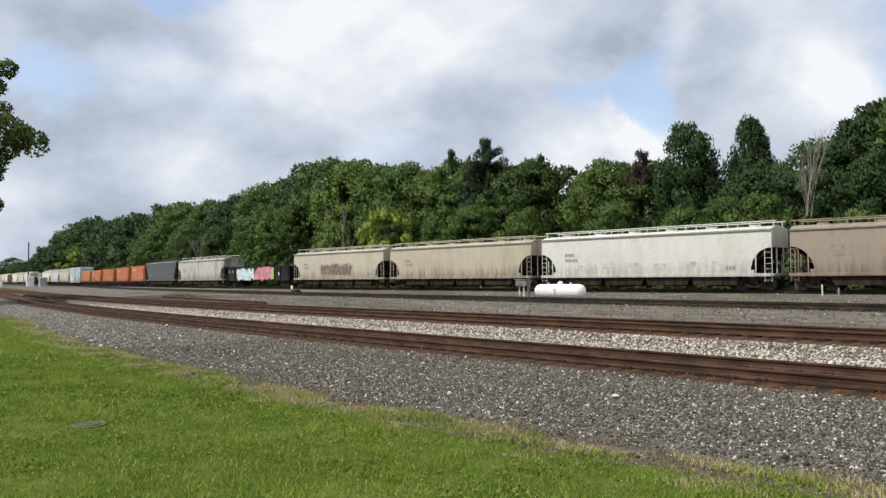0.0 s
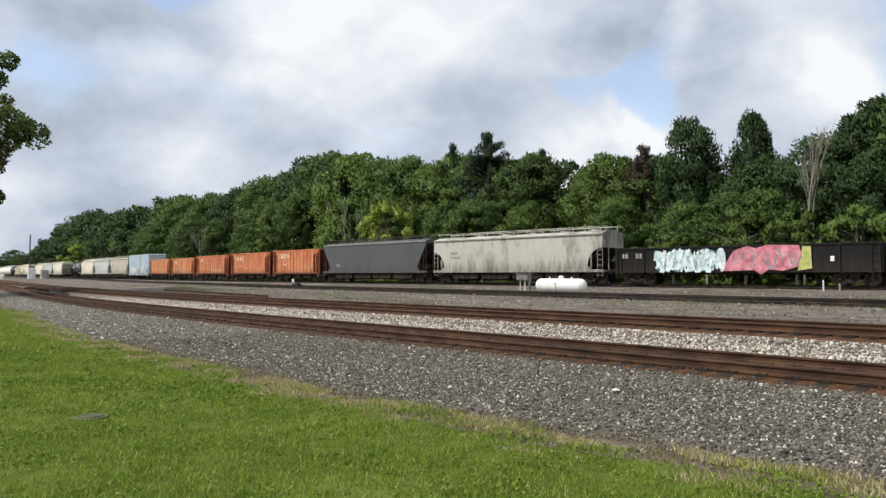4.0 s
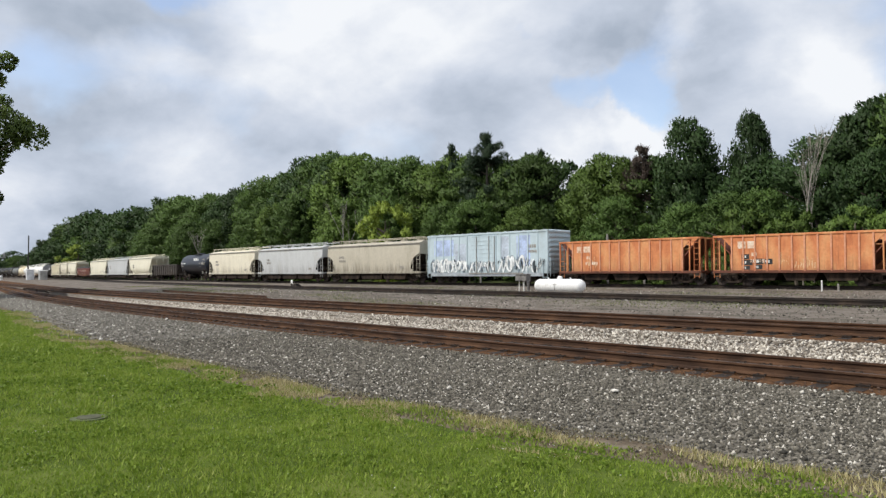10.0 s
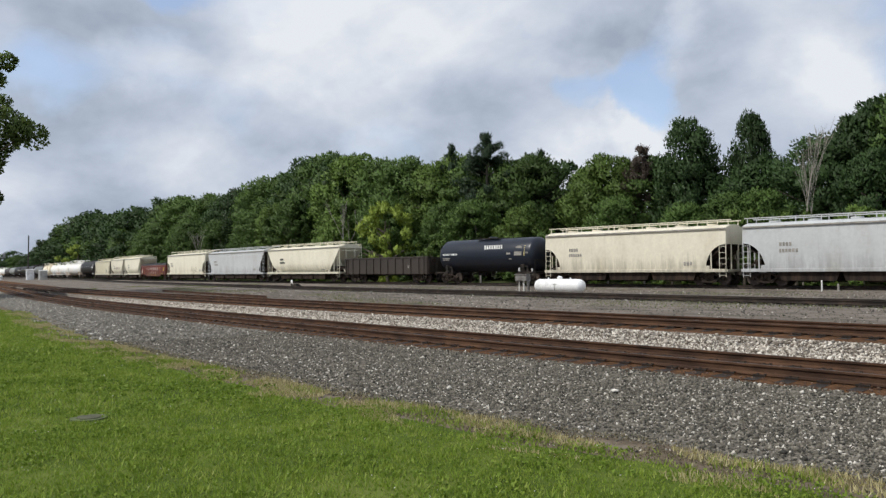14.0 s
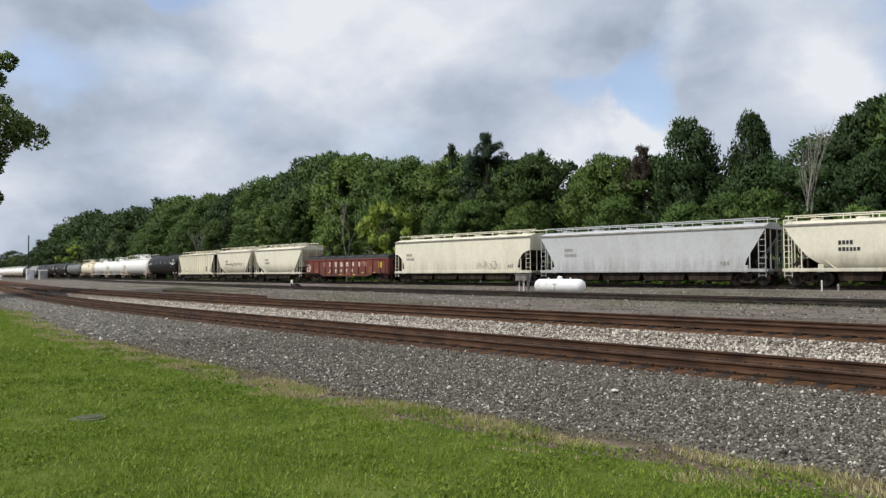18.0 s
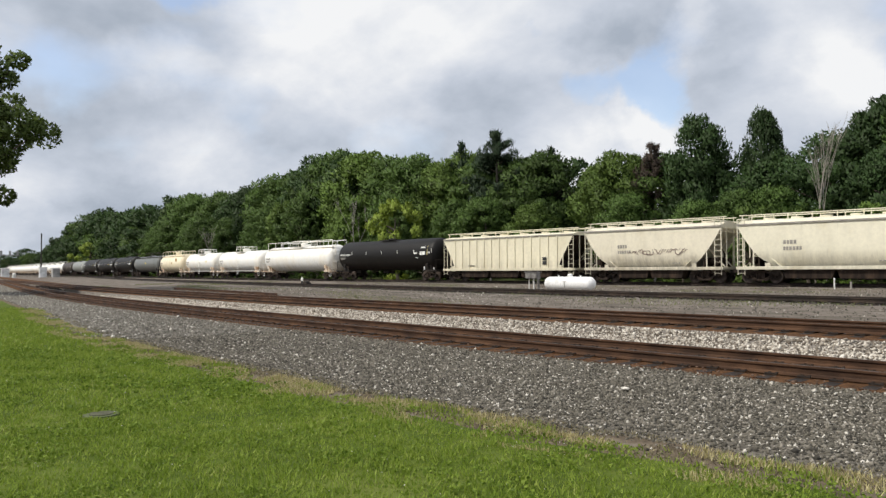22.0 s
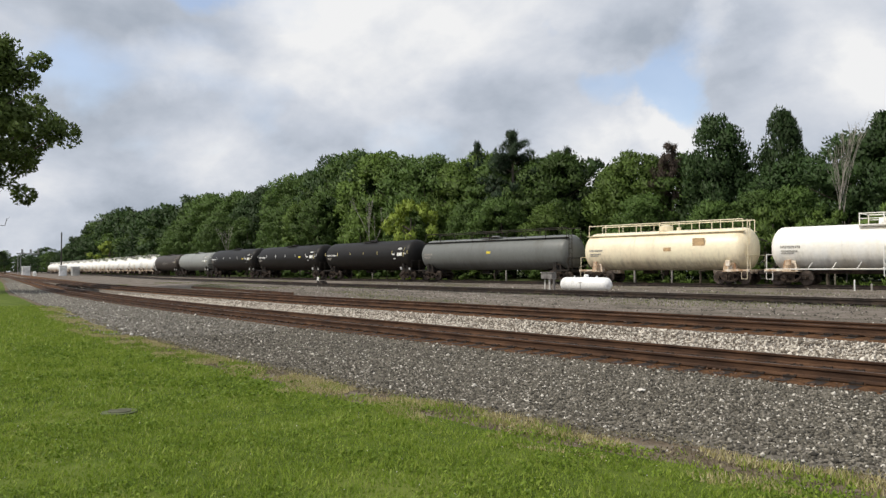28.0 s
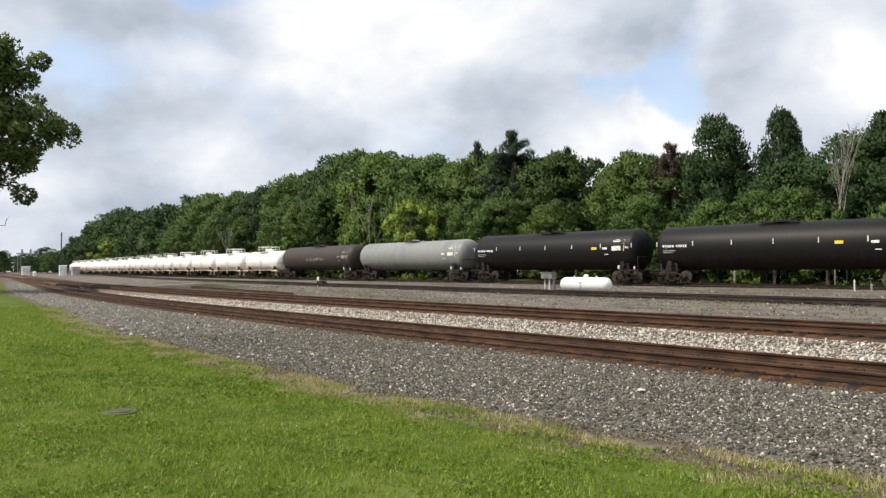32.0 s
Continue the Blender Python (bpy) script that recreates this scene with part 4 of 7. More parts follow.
# --- tank car ---
def tank_car(L, label, paintm, R=1.55, zc=2.6, gap=0.62, frame=None, dome="cage", side_rail=False, pipes=None, dash=None, yellow=None, sill=False, mark=None, band=None, stains=None):
    car = start("tank_car", label, "tank car")
    H = L / 2 - gap
    prof = [(-H + 0.0, 0.0)]
    dpt = 0.74
    for i in range(1, 8):
        a = i / 7 * math.pi / 2
        prof.append((-H + dpt * (1 - math.cos(a)), R * math.sin(a) ** 0.85))
    prof += [(-H / 2, R), (0, R), (H / 2, R)]
    prof += [(-x, r) for x, r in prof[7:0:-1]] + [(H, 0.0)]
    seg = 36
    verts, faces = [], []
    for x, r in prof:
        for j in range(seg):
            a = 2 * math.pi * j / seg
            verts.append((x, r * math.sin(a), zc + r * math.cos(a)))
    for i in range(len(prof) - 1):
        for j in range(seg):
            faces.append((i * seg + j, i * seg + (j + 1) % seg, (i + 1) * seg + (j + 1) % seg, (i + 1) * seg + j))
    me = bpy.data.meshes.new("shell")
    me.from_pydata(verts, [], faces)
    me.materials.append(paintm)
    bm = bmesh.new()
    bm.from_mesh(me)
    bmesh.ops.remove_doubles(bm, verts=bm.verts, dist=0.002)
    bmesh.ops.recalc_face_normals(bm, faces=bm.faces)
    bm.to_mesh(me)
    bm.free()
    smooth(shared("shell", me, car), 60)
    steel = frame or m_steel
    rusty = m_rustwhite if pipes in (p_tankwhite, p_tankcream) else None
    pipes = pipes or steel
    # seams
    for i in range(1, 5):
        x = -H + dpt + (2 * H - 2 * dpt) * i / 5
        bm = bmesh.new()
        for j in range(seg):
            a, b = 2 * math.pi * j / seg, 2 * math.pi * (j + 1) / seg
            q = R + 0.006
            vs = [bm.verts.new((x + dx, q * math.sin(t), zc + q * math.cos(t))) for dx, t in ((-0.02, a), (0.02, a), (0.02, b), (-0.02, b))]
            bm.faces.new(vs)
        part("weld_seam", bm, paintm, car)
    tc = L / 2 - 2.0
    for sgn in (-1, 1):
        bm = bmesh.new()
        x = sgn * tc
        prism(bm, [(x - 0.5, 0.86), (x + 0.5, 0.86), (x + 0.35, zc - R * 0.55), (x - 0.35, zc - R * 0.55)], -1.15, 1.15)
        part("saddle", bm, rusty or steel, car)
        bm = bmesh.new()
        box(bm, min(sgn * (tc - 1.6), sgn * (L / 2 - 0.5)), max(sgn * (tc - 1.6), sgn * (L / 2 - 0.5)), -0.3, 0.3, 0.72, 1.02, 0.01)
        box(bm, sgn * (L / 2 - 0.6) - 0.12, sgn * (L / 2 - 0.6) + 0.12, -1.45, 1.45, 0.84, 1.02, 0.01)
        for y in (-1.45, 1.45):
            box(bm, min(sgn * (tc - 0.2), sgn * (L / 2 - 0.5)), max(sgn * (tc - 0.2), sgn * (L / 2 - 0.5)), y - 0.06, y + 0.06, 0.90, 1.02)
        part("end_sill", bm, rusty or pipes, car)
        bm = bmesh.new()
        ex = sgn * (L / 2 - 0.62)
        for y in (-1.4, 1.4):
            rod(bm, (ex, y, 0.95), (ex, y, 2.0), 0.028, 6)
        rod(bm, (ex, -1.4, 2.0), (ex, 1.4, 2.0), 0.028, 6)
        for y in (-1.45, 1.45):
            rod(bm, (ex, y, 0.35), (ex, y, 0.95), 0.025, 6)
            rod(bm, (ex - sgn * 0.4, y, 0.35), (ex - sgn * 0.4, y, 0.95), 0.025, 6)
            rod(bm, (ex - sgn * 0.4, y, 0.37), (ex, y, 0.37), 0.025, 6)
        part("handrail", bm, pipes, car)
        bm = bmesh.new()
        for y in (-1.3, 1.3):
            box(bm, sgn * tc - 0.18, sgn * tc + 0.18, min(y, y * 1.12), max(y, y * 1.12), 1.25, 1.65, 0.03)
        part("bracket", bm, rusty or pipes, car)
    if sill:
        for y in (-1.4, 1.4):
            bm = bmesh.new()
            rod(bm, (-L / 2 + 0.6, y, 1.02), (L / 2 - 0.6, y, 1.02), 0.045, 6)
            part("side_pipe", bm, pipes, car)
            for i in range(7):
                x = -tc + 1.2 + (2 * tc - 2.4) * i / 6
                bm = bmesh.new()
                rod(bm, (x, y, 1.02), (x + 0.25, y * 0.92, 1.45), 0.028, 5)
                part("strut", bm, pipes, car)
        bm = bmesh.new()
        box(bm, -tc, tc, -0.35, 0.35, 0.72, 1.04)
        part("centre_sill", bm, steel, car)
    # fittings on top
    zt = zc + R
    bm = bmesh.new()
    lid = 0.10 if dome == "walk" else 0.32      # tanks without a cage have a low hatch
    rod(bm, (0, 0, zt - 0.1), (0, 0, zt + lid), 0.52, 20)
    rod(bm, (0, 0, zt + lid), (0, 0, zt + lid + 0.08), 0.46, 20, 0.3)
    rod(bm, (1.0, 0.1, zt - 0.1), (1.0, 0.1, zt + lid * 0.7), 0.16, 10)
    part("manway", bm, paintm, car)
    if dome == "cage":
        bm = bmesh.new()
        for x in (-1.35, 0, 1.35):
            for y in (-0.95, 0.95):
                rod(bm, (x, y, zt - 0.3), (x, y, zt + 0.62), 0.032, 6)
        for y in (-0.95, 0.95):
            rod(bm, (-1.35, y, zt + 0.62), (1.35, y, zt + 0.62), 0.032, 6)
            rod(bm, (-1.35, y, zt + 0.30), (1.35, y, zt + 0.30), 0.022, 6)
        for x in (-1.35, 1.35):
            rod(bm, (x, -0.95, zt + 0.62), (x, 0.95, zt + 0.62), 0.032, 6)
        part("platform_rail", bm, paintm if pipes is m_rustwhite else pipes, car)
        bm = bmesh.new()
        for y in (-0.9, 0.9):
            box(bm, -1.4, 1.4, y - 0.25, y + 0.25, zt - 0.14, zt - 0.08)
        part("platform", bm, paintm if pipes is m_rustwhite else pipes, car)
    elif dome == "walk":
        bm = bmesh.new()
        box(bm, -1.3, 1.3, -0.75, -0.4, zt - 0.02, zt + 0.05)
        box(bm, -1.3, 1.3, 0.4, 0.75, zt - 0.02, zt + 0.05)
        rod(bm, (-0.6, -0.6, zt), (-0.6, -0.6, zt + 0.16), 0.025, 5)
        part("platform", bm, steel, car)
    if side_rail:
        for y in (-0.95, 0.95):
            bm = bmesh.new()
            rod(bm, (-H + 0.5, y, zt + 0.55), (H - 0.5, y, zt + 0.55), 0.035, 6)
            box(bm, -H + 0.4, H - 0.4, y - 0.18, y + 0.18, zt - 0.30, zt - 0.25)
            part("top_rail", bm, pipes, car)
            n = 9
            for i in range(n):
                x = -H + 0.5 + (2 * H - 1.0) * i / (n - 1)
                bm = bmesh.new()
                rod(bm, (x, y, zt - 0.4), (x, y, zt + 0.55), 0.03, 5)
                part("rail_post", bm, pipes, car)
        end_ladder(car, H - 0.1, -0.95, 1.0, zt + 0.5, 0.4, pipes)
    if dome == "cage" and not side_rail:
        ladder(car, 0.3, -R - 0.06, 0.55, zc + 0.1, 0.42, pipes, 5)
    bm = bmesh.new()
    rod(bm, (0, 0, zc - R - 0.35), (0, 0, zc - R + 0.1), 0.18, 10)
    part("bottom_outlet", bm, steel, car)
    bm = bmesh.new()
    box(bm, -2.2, -1.2, 0.3, 0.9, 0.7, 1.15, 0.03)
    part("brake_tank", bm, steel, car)

    def on(z):
        return -math.sqrt(max(0.05, R * R - (z - zc) ** 2)) - 0.012
    if mark:
        big = 0.26 if mark is m_white else 0.18
        bars(car, -H + 0.9, zc - 0.05, 10 if big < 0.2 else 5, big, on(zc + big), mark, 0.5)
        if big > 0.2:
            bars(car, -H + 1.95, zc - 0.05, 5, big, on(zc + big), mark, 0.5)
        bars(car, -H + 0.95, zc - 0.26, 14, 0.09, on(zc), m_faint, 0.6)
        bars(car, -H + 0.95, zc - 0.40, 11, 0.09, on(zc - 0.35), m_faint, 0.6)
    if dash:
        for i in range(7):
            x = -H + 0.45 + (2 * H - 0.9) * i / 6
            bm = bmesh.new()
            box(bm, x - 0.03, x + 0.03, -R - 0.012, -R + 0.01, zc + 0.1, zc + 0.45)
            part("reflector", bm, dash, car)
    if yellow:
        bm = bmesh.new()
        box(bm, yellow - 0.25, yellow + 0.25, -R - 0.014, -R + 0.01, zc + 0.0, zc + 0.2)
        part("placard", bm, m_yellow, car, "yellow placard")
    if band:
        bm = bmesh.new()
        for k, (dx, dz, ww, hh) in enumerate([(-0.02, 0.42, 0.66, 0.26), (0.1, 0.64, 0.42, 0.12), (-0.12, -0.10, 0.82, 0.34), (-1.0, 0.0, 0.45, 0.16), (-0.8, -0.42, 0.36, 0.2)]):
            z = zc + dz
            box(bm, H - 2.1 + dx, H - 2.1 + dx + ww, on(z + hh) if z > zc else on(z), on(z) + 0.06, z, z + hh)
        part("data_panel", bm, band, car, "white data panels")
        bm = bmesh.new()
        for k in range(6):
            z = zc - 0.15 + 0.15 * k
            box(bm, H - 1.16, H - 1.08, on(z + 0.15) if z > zc else on(z), on(z) + 0.05, z, z + 0.15)
        part("reflector", bm, m_pale_yellow, car, "pale yellow edge stripe")
        bm = bmesh.new()
        rod(bm, (tc - 0.3, -1.42, 1.05), (tc - 0.3, -1.42, 1.35), 0.09, 8)
        rod(bm, (tc + 1.1, -1.42, 1.05), (tc + 1.1, -1.42, 1.28), 0.07, 8)
        part("marker_cap", bm, m_white, car, "white cap on the sill")
        bars(car, H - 1.0, zc + 0.05, 3, 0.14, on(zc + 0.15), band, 0.6)
    trucks(car, tc)
    couplers(car, L / 2 - 0.03)
    return car, H, on


# --- the consist, front first: coupling points at the clip's start ---
GAPS = [5.8, -15.5, -35.1, -54.6, -73.4, -92.4, -112.3, -131.2, -143.1, -155.7, -168.8, -180.8, -193.6, -209.3, -226.3, -243.0,
        -259.2, -272.3, -287.0, -304.5, -323.8, -342.4, -359.2, -372.4, -384.6, -400.8, -419.0, -437.2, -453.1, -468.0, -482.9,
        -503.2, -521.5, -540.5, -559.5, -578.4, -597.2]
GAPS += [-597.2 - 12.55 * (i + 1) for i in range(15)]
LEN = [a - b for a, b in zip(GAPS, GAPS[1:])]
CARS = []
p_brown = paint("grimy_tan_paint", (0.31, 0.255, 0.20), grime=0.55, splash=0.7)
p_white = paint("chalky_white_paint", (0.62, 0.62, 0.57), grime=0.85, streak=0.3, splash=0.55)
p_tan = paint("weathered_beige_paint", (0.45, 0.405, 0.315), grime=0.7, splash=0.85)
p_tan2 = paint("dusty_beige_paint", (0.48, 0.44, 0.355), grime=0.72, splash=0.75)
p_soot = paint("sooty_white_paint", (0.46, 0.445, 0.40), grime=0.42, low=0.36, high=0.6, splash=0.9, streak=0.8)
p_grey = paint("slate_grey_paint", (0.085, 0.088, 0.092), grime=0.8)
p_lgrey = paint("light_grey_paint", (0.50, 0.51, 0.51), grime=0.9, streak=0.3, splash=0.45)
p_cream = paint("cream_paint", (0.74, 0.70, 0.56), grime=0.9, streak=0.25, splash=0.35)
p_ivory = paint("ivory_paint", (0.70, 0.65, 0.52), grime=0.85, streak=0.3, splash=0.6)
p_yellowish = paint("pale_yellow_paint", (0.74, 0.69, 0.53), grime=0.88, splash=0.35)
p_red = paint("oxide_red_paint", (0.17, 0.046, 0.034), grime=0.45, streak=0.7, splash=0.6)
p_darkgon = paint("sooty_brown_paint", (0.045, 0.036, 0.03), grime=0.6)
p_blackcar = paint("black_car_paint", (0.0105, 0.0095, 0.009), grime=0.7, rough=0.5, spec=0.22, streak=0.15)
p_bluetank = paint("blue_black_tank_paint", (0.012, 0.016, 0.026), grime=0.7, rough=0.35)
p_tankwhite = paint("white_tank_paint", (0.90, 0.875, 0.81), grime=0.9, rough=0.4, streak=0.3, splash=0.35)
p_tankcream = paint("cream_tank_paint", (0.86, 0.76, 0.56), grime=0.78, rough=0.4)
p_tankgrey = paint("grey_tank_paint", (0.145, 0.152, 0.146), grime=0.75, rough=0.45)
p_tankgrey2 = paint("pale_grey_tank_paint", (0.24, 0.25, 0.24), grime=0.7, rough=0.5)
m_rustwhite = mat("rust_streaked_white_paint", (0.62, 0.48, 0.34), (0.30, 0.17, 0.09), (0.80, 0.74, 0.64), rough=0.7, scale=1.6, stretch=(2, 2, 0.5), fine=14, bump=0.05)
m_pale_yellow = mat("pale_yellow_marking", (0.72, 0.62, 0.28), rough=0.6, bump=0)
m_oldwhite = mat("rubbed_white_letter_paint", (0.62, 0.55, 0.48), (0.34, 0.16, 0.12), (0.70, 0.66, 0.60), rough=0.7, scale=5, fine=12, bump=0)
m_scrawl = mat("dark_scrawl_paint", (0.25, 0.19, 0.155), rough=0.7, bump=0)

c, H, yy = covered_hopper(LEN[0], "grimy tan covered hopper car with dark streaks", p_brown, p_brown, "arch", 3)
marks(c, H, yy, m_faint)
CARS.append(c)
c, H, yy = covered_hopper(LEN[1], "chalky white covered hopper car with faded grey marks", p_white, p_white, "arch", 4, eave=4.0, top=4.3)
marks(c, H, yy, m_faint)
for k in range(6):
    bars(c, -H + 3.5 + k * 2.2, 1.5 + 0.1 * (k % 3), 2, 0.4, -yy(1.6) - 0.01, mat("faded_grey_patch", (0.52, 0.52, 0.48), rough=0.8, bump=0), 1.2, "overpaint")
CARS.append(c)
c, H, yy = covered_hopper(LEN[2], "weathered beige covered hopper car", p_tan, p_tan, "arch", 4)
marks(c, H, yy, m_faint)
CARS.append(c)
c, H, yy = covered_hopper(LEN[3], "beige covered hopper car with a dark scrawl", p_tan2, p_tan2, "arch", 4)
marks(c, H, yy, m_faint)
graffiti(c, -2.9, 3.2, 1.4, 2.7, -yy(2.0) - 0.02, [m_scrawl, m_scrawl], 11, "dark brown scrawl along the side", n=40, w=0.10)
CARS.append(c)
c, H, w = gondola(LEN[4], "black gondola car with blue and pink graffiti", p_blackcar, h=2.62, ribs=9)
m_pink = mat("pink_spray_paint", (0.62, 0.20, 0.24), (0.36, 0.12, 0.16), (0.74, 0.36, 0.42), rough=0.6, scale=2.0, bump=0)
m_ice = mat("ice_blue_spray_paint", (0.66, 0.80, 0.84), rough=0.6, bump=0)
m_sea = mat("sea_green_spray_paint", (0.10, 0.26, 0.30), rough=0.6, bump=0)
m_lime = mat("olive_yellow_spray_paint", (0.48, 0.50, 0.14), (0.30, 0.36, 0.14), (0.62, 0.58, 0.25), rough=0.6, scale=3, bump=0)
bm = bmesh.new()
prism(bm, [(-0.7, 0.95), (-0.3, 1.7), (0.1, 2.3), (1.0, 2.62), (1.6, 2.45), (2.3, 2.66), (4.3, 2.58), (4.45, 1.9), (4.2, 1.2), (3.3, 0.95), (2.4, 1.05), (1.9, 0.7), (1.5, 1.0)], -w - 0.127, -w - 0.115)
part("graffiti", bm, m_pink, c, "broad pink graffiti patch")
bm = bmesh.new()
prism(bm, [(4.2, 0.95), (4.5, 2.52), (5.0, 2.5), (5.05, 1.1)], -w - 0.127, -w - 0.116)
part("graffiti", bm, m_lime, c, "olive graffiti patch")
graffiti(c, -5.6, -0.6, 0.9, 2.5, -w - 0.12, [m_sea, m_ice, m_white, m_ice], 21, "ice blue graffiti", n=22, w=0.2)
graffiti(c, -0.2, 4.4, 1.0, 2.4, -w - 0.13, [mat("grey_spray_paint", (0.35, 0.30, 0.32), rough=0.6, bump=0)], 22, "grey graffiti strokes", n=9, w=0.12)
bars(c, -H + 0.5, 1.9, 2, 0.36, -w - 0.04, m_faint)
bars(c, -H + 1.7, 1.9, 2, 0.36, -w - 0.04, m_faint)
bars(c, 6.1, 1.5, 1, 0.36, -w - 0.04, m_white)
CARS.append(c)
c, H, yy = covered_hopper(LEN[5], "sooty white covered hopper car with black streaks", p_soot, p_soot, "arch", 4)
marks(c, H, yy, m_faint)
CARS.append(c)
c, H, yy = covered_hopper(LEN[6], "slate grey covered hopper car", p_grey, p_grey, "slant", 4, eave=4.0, top=4.3, rail=p_darkgon)
bars(c, -H + 2.6, 1.6, 3, 0.3, -yy(1.7) - 0.01, m_faint)
CARS.append(c)
CARS.append(open_hopper(LEN[7], "orange open hopper car with white stripes", p_orange, 3.65, 12, logo=True, dabs=2))
CARS.append(open_hopper(LEN[8], "faded orange open hopper car with white stripes", p_orange, 3.55, 13, logo=True, dabs=3))
CARS.append(open_hopper(LEN[9], "rust streaked orange open hopper car", p_orange, 3.45, 14, logo=False, dabs=9))
CARS.append(open_hopper(LEN[10], "light orange open hopper car with black number patches", p_orange_b, 3.3, 12, logo=False, dabs=3,
                        scrawl=((-3.6, 1.75, 0.5, 0.34), (-3.6, 1.35, 0.72, 0.36), (-2.8, 1.42, 0.62, 0.36), (-2.1, 1.4, 0.5, 0.36), (-3.55, 1.05, 0.5, 0.26), (-2.75, 1.08, 0.5, 0.3))))
CARS.append(open_hopper(LEN[11], "orange open hopper car behind the box car", p_orange_b, 3.3, 12, logo=False, dabs=2))
CARS.append(boxcar(LEN[12], "pale blue box car with black and white graffiti"))
for i, pm in ((13, p_tan2), (14, p_lgrey), (15, p_ivory)):
    c, H, yy = covered_hopper(LEN[i], "pale covered hopper car with dusty lower sides" if i != 13 else "beige covered hopper car with dusty lower sides", pm, pm, "arch", 3)
    marks(c, H, yy, m_faint)
    CARS.append(c)
c, H, on = tank_car(LEN[16], "glossy blue-black short tank car with white lettering", p_bluetank, R=1.5, zc=2.5, gap=0.6, dome="walk", mark=m_white, band=m_faint)
bars(c, 0.2, 3.0, 8, 0.36, on(3.0) + 0.02, m_white, 0.62, "lettering", "row of white blocks")
CARS.append(c)
c, H, w = gondola(LEN[17], "sooty dark brown gondola car", p_darkgon, h=2.5, ribs=12)
bars(c, H - 3, 1.4, 2, 0.3, -w - 0.04, m_faint)
CARS.append(c)
c, H, yy = covered_hopper(LEN[18], "cream rounded covered hopper car with open end frames", p_cream, p_cream, "round", 4, cage=True, cut=2.3)
marks(c, H, yy, m_black, cut=2.3)
CARS.append(c)
c, H, yy = covered_hopper(LEN[19], "light grey covered hopper car", p_lgrey, p_lgrey, "slant", 4)
marks(c, H, yy, m_faint)
CARS.append(c)
c, H, yy = covered_hopper(LEN[20], "cream covered hopper car with a grey data mark", p_cream, p_cream, "arch", 4, eave=4.0, top=4.3, cut=1.45)
marks(c, H, yy, m_faint, cut=0.9)
graffiti(c, H - 6.2, H - 3.6, 1.2, 2.0, -yy(1.7) - 0.014, [m_scrawl], 61, "thin dark scrawl on the cream side", n=12, w=0.035)
CARS.append(c)
c, H, w = gondola(LEN[21], "oxide red gondola car under a dark hood", p_red, h=2.45, ribs=13, fish=True, cover=mat("dark_hood_metal", (0.028, 0.028, 0.028), rough=0.6, metal=0.3, scale=1.5))
bars(c, -4.1, 1.66, 8, 0.52, -w - 0.045, m_oldwhite, 0.74, "lettering", "row of worn white letter blocks", 1.35)
bars(c, -2.9, 1.02, 5, 0.40, -w - 0.045, m_oldwhite, 0.74, "lettering", "row of worn white blocks", 1.95)
bm = bmesh.new()
rod(bm, (-7.35, -w - 0.06, 1.55), (-7.35, -w - 0.03, 1.55), 0.48, 20)
badge = part("emblem", bm, m_oldwhite, c, "worn white round emblem")
bm = bmesh.new()
for ex, ez, ew, eh in ((-7.55, 1.6, 0.22, 0.2), (-7.3, 1.35, 0.25, 0.16), (-7.35, 1.75, 0.3, 0.12)):
    box(bm, ex, ex + ew, -w - 0.068, -w - 0.05, ez, ez + eh)
part("emblem_mark", bm, p_red, badge)
for rx, rz, rw, rh in ((-6.1, 1.0, 0.9, 0.5), (3.0, 1.9, 1.3, 0.4), (-0.4, 0.72, 1.6, 0.3), (4.3, 1.05, 0.8, 0.6)):
    bm = bmesh.new()
    prism(bm, [(rx, rz), (rx + rw * 0.8, rz + 0.04), (rx + rw, rz + rh * 0.7), (rx + rw * 0.5, rz + rh), (rx + 0.05, rz + rh * 0.6)], -w - 0.038, -w - 0.02)
    part("rust_patch", bm, mat("orange_rust_patch", (0.26, 0.085, 0.045), (0.16, 0.05, 0.03), (0.34, 0.13, 0.07), rough=0.85, scale=3), c)
for x in (-3.2, -1.0, 1.6, 3.2, 5.2):
    bm = bmesh.new()
    box(bm, x, x + 0.4, -w - 0.05, -w - 0.03, 0.98 if abs(x) > 3.1 else 0.75, 1.06 if abs(x) > 3.1 else 0.83)
    part("reflector", bm, m_yellow, c)
bars(c, 6.2, 1.5, 1, 0.62, -w - 0.045, m_yellow, 0.9, "placard", "yellow and white placard")
CARS.append(c)
for i, pm, lab in ((22, p_cream, "cream rounded two-bay hopper car"), (23, p_ivory, "ivory rounded hopper car with a faint scrawl")):
    c, H, yy = covered_hopper(LEN[i], lab, pm, pm, "round", 2, cage=True, cut=2.1, eave=3.95, top=4.3)
    marks(c, H, yy, m_faint, cut=2.1)
    if i == 23:
        graffiti(c, -1.4, 3.0, 2.0, 2.5, -yy(2.3) - 0.015, [m_scrawl], 41, "faint brown scrawl", n=18, w=0.06)
    CARS.append(c)
c, H, yy = covered_hopper(LEN[24], "pale yellow ribbed covered hopper car", p_yellowish, p_yellowish, "slant", 3, ribs=14, eave=3.85, top=4.1)
bars(c, H - 3.1, 1.75, 1, 0.28, -1.56, m_black, 1.5, "data_panel")
bars(c, H - 3.1, 1.4, 1, 0.28, -1.56, m_black, 1.5, "data_panel")
bars(c, -H + 3.3, 1.3, 2, 0.1, -1.53, m_black, 4.0)
CARS.append(c)
c, H, on = tank_car(LEN[25], "black tank car with white reflectors and data panels", p_blackcar, R=1.6, zc=2.6, dome="walk", dash=m_white, mark=m_white, band=m_white)
CARS.append(c)
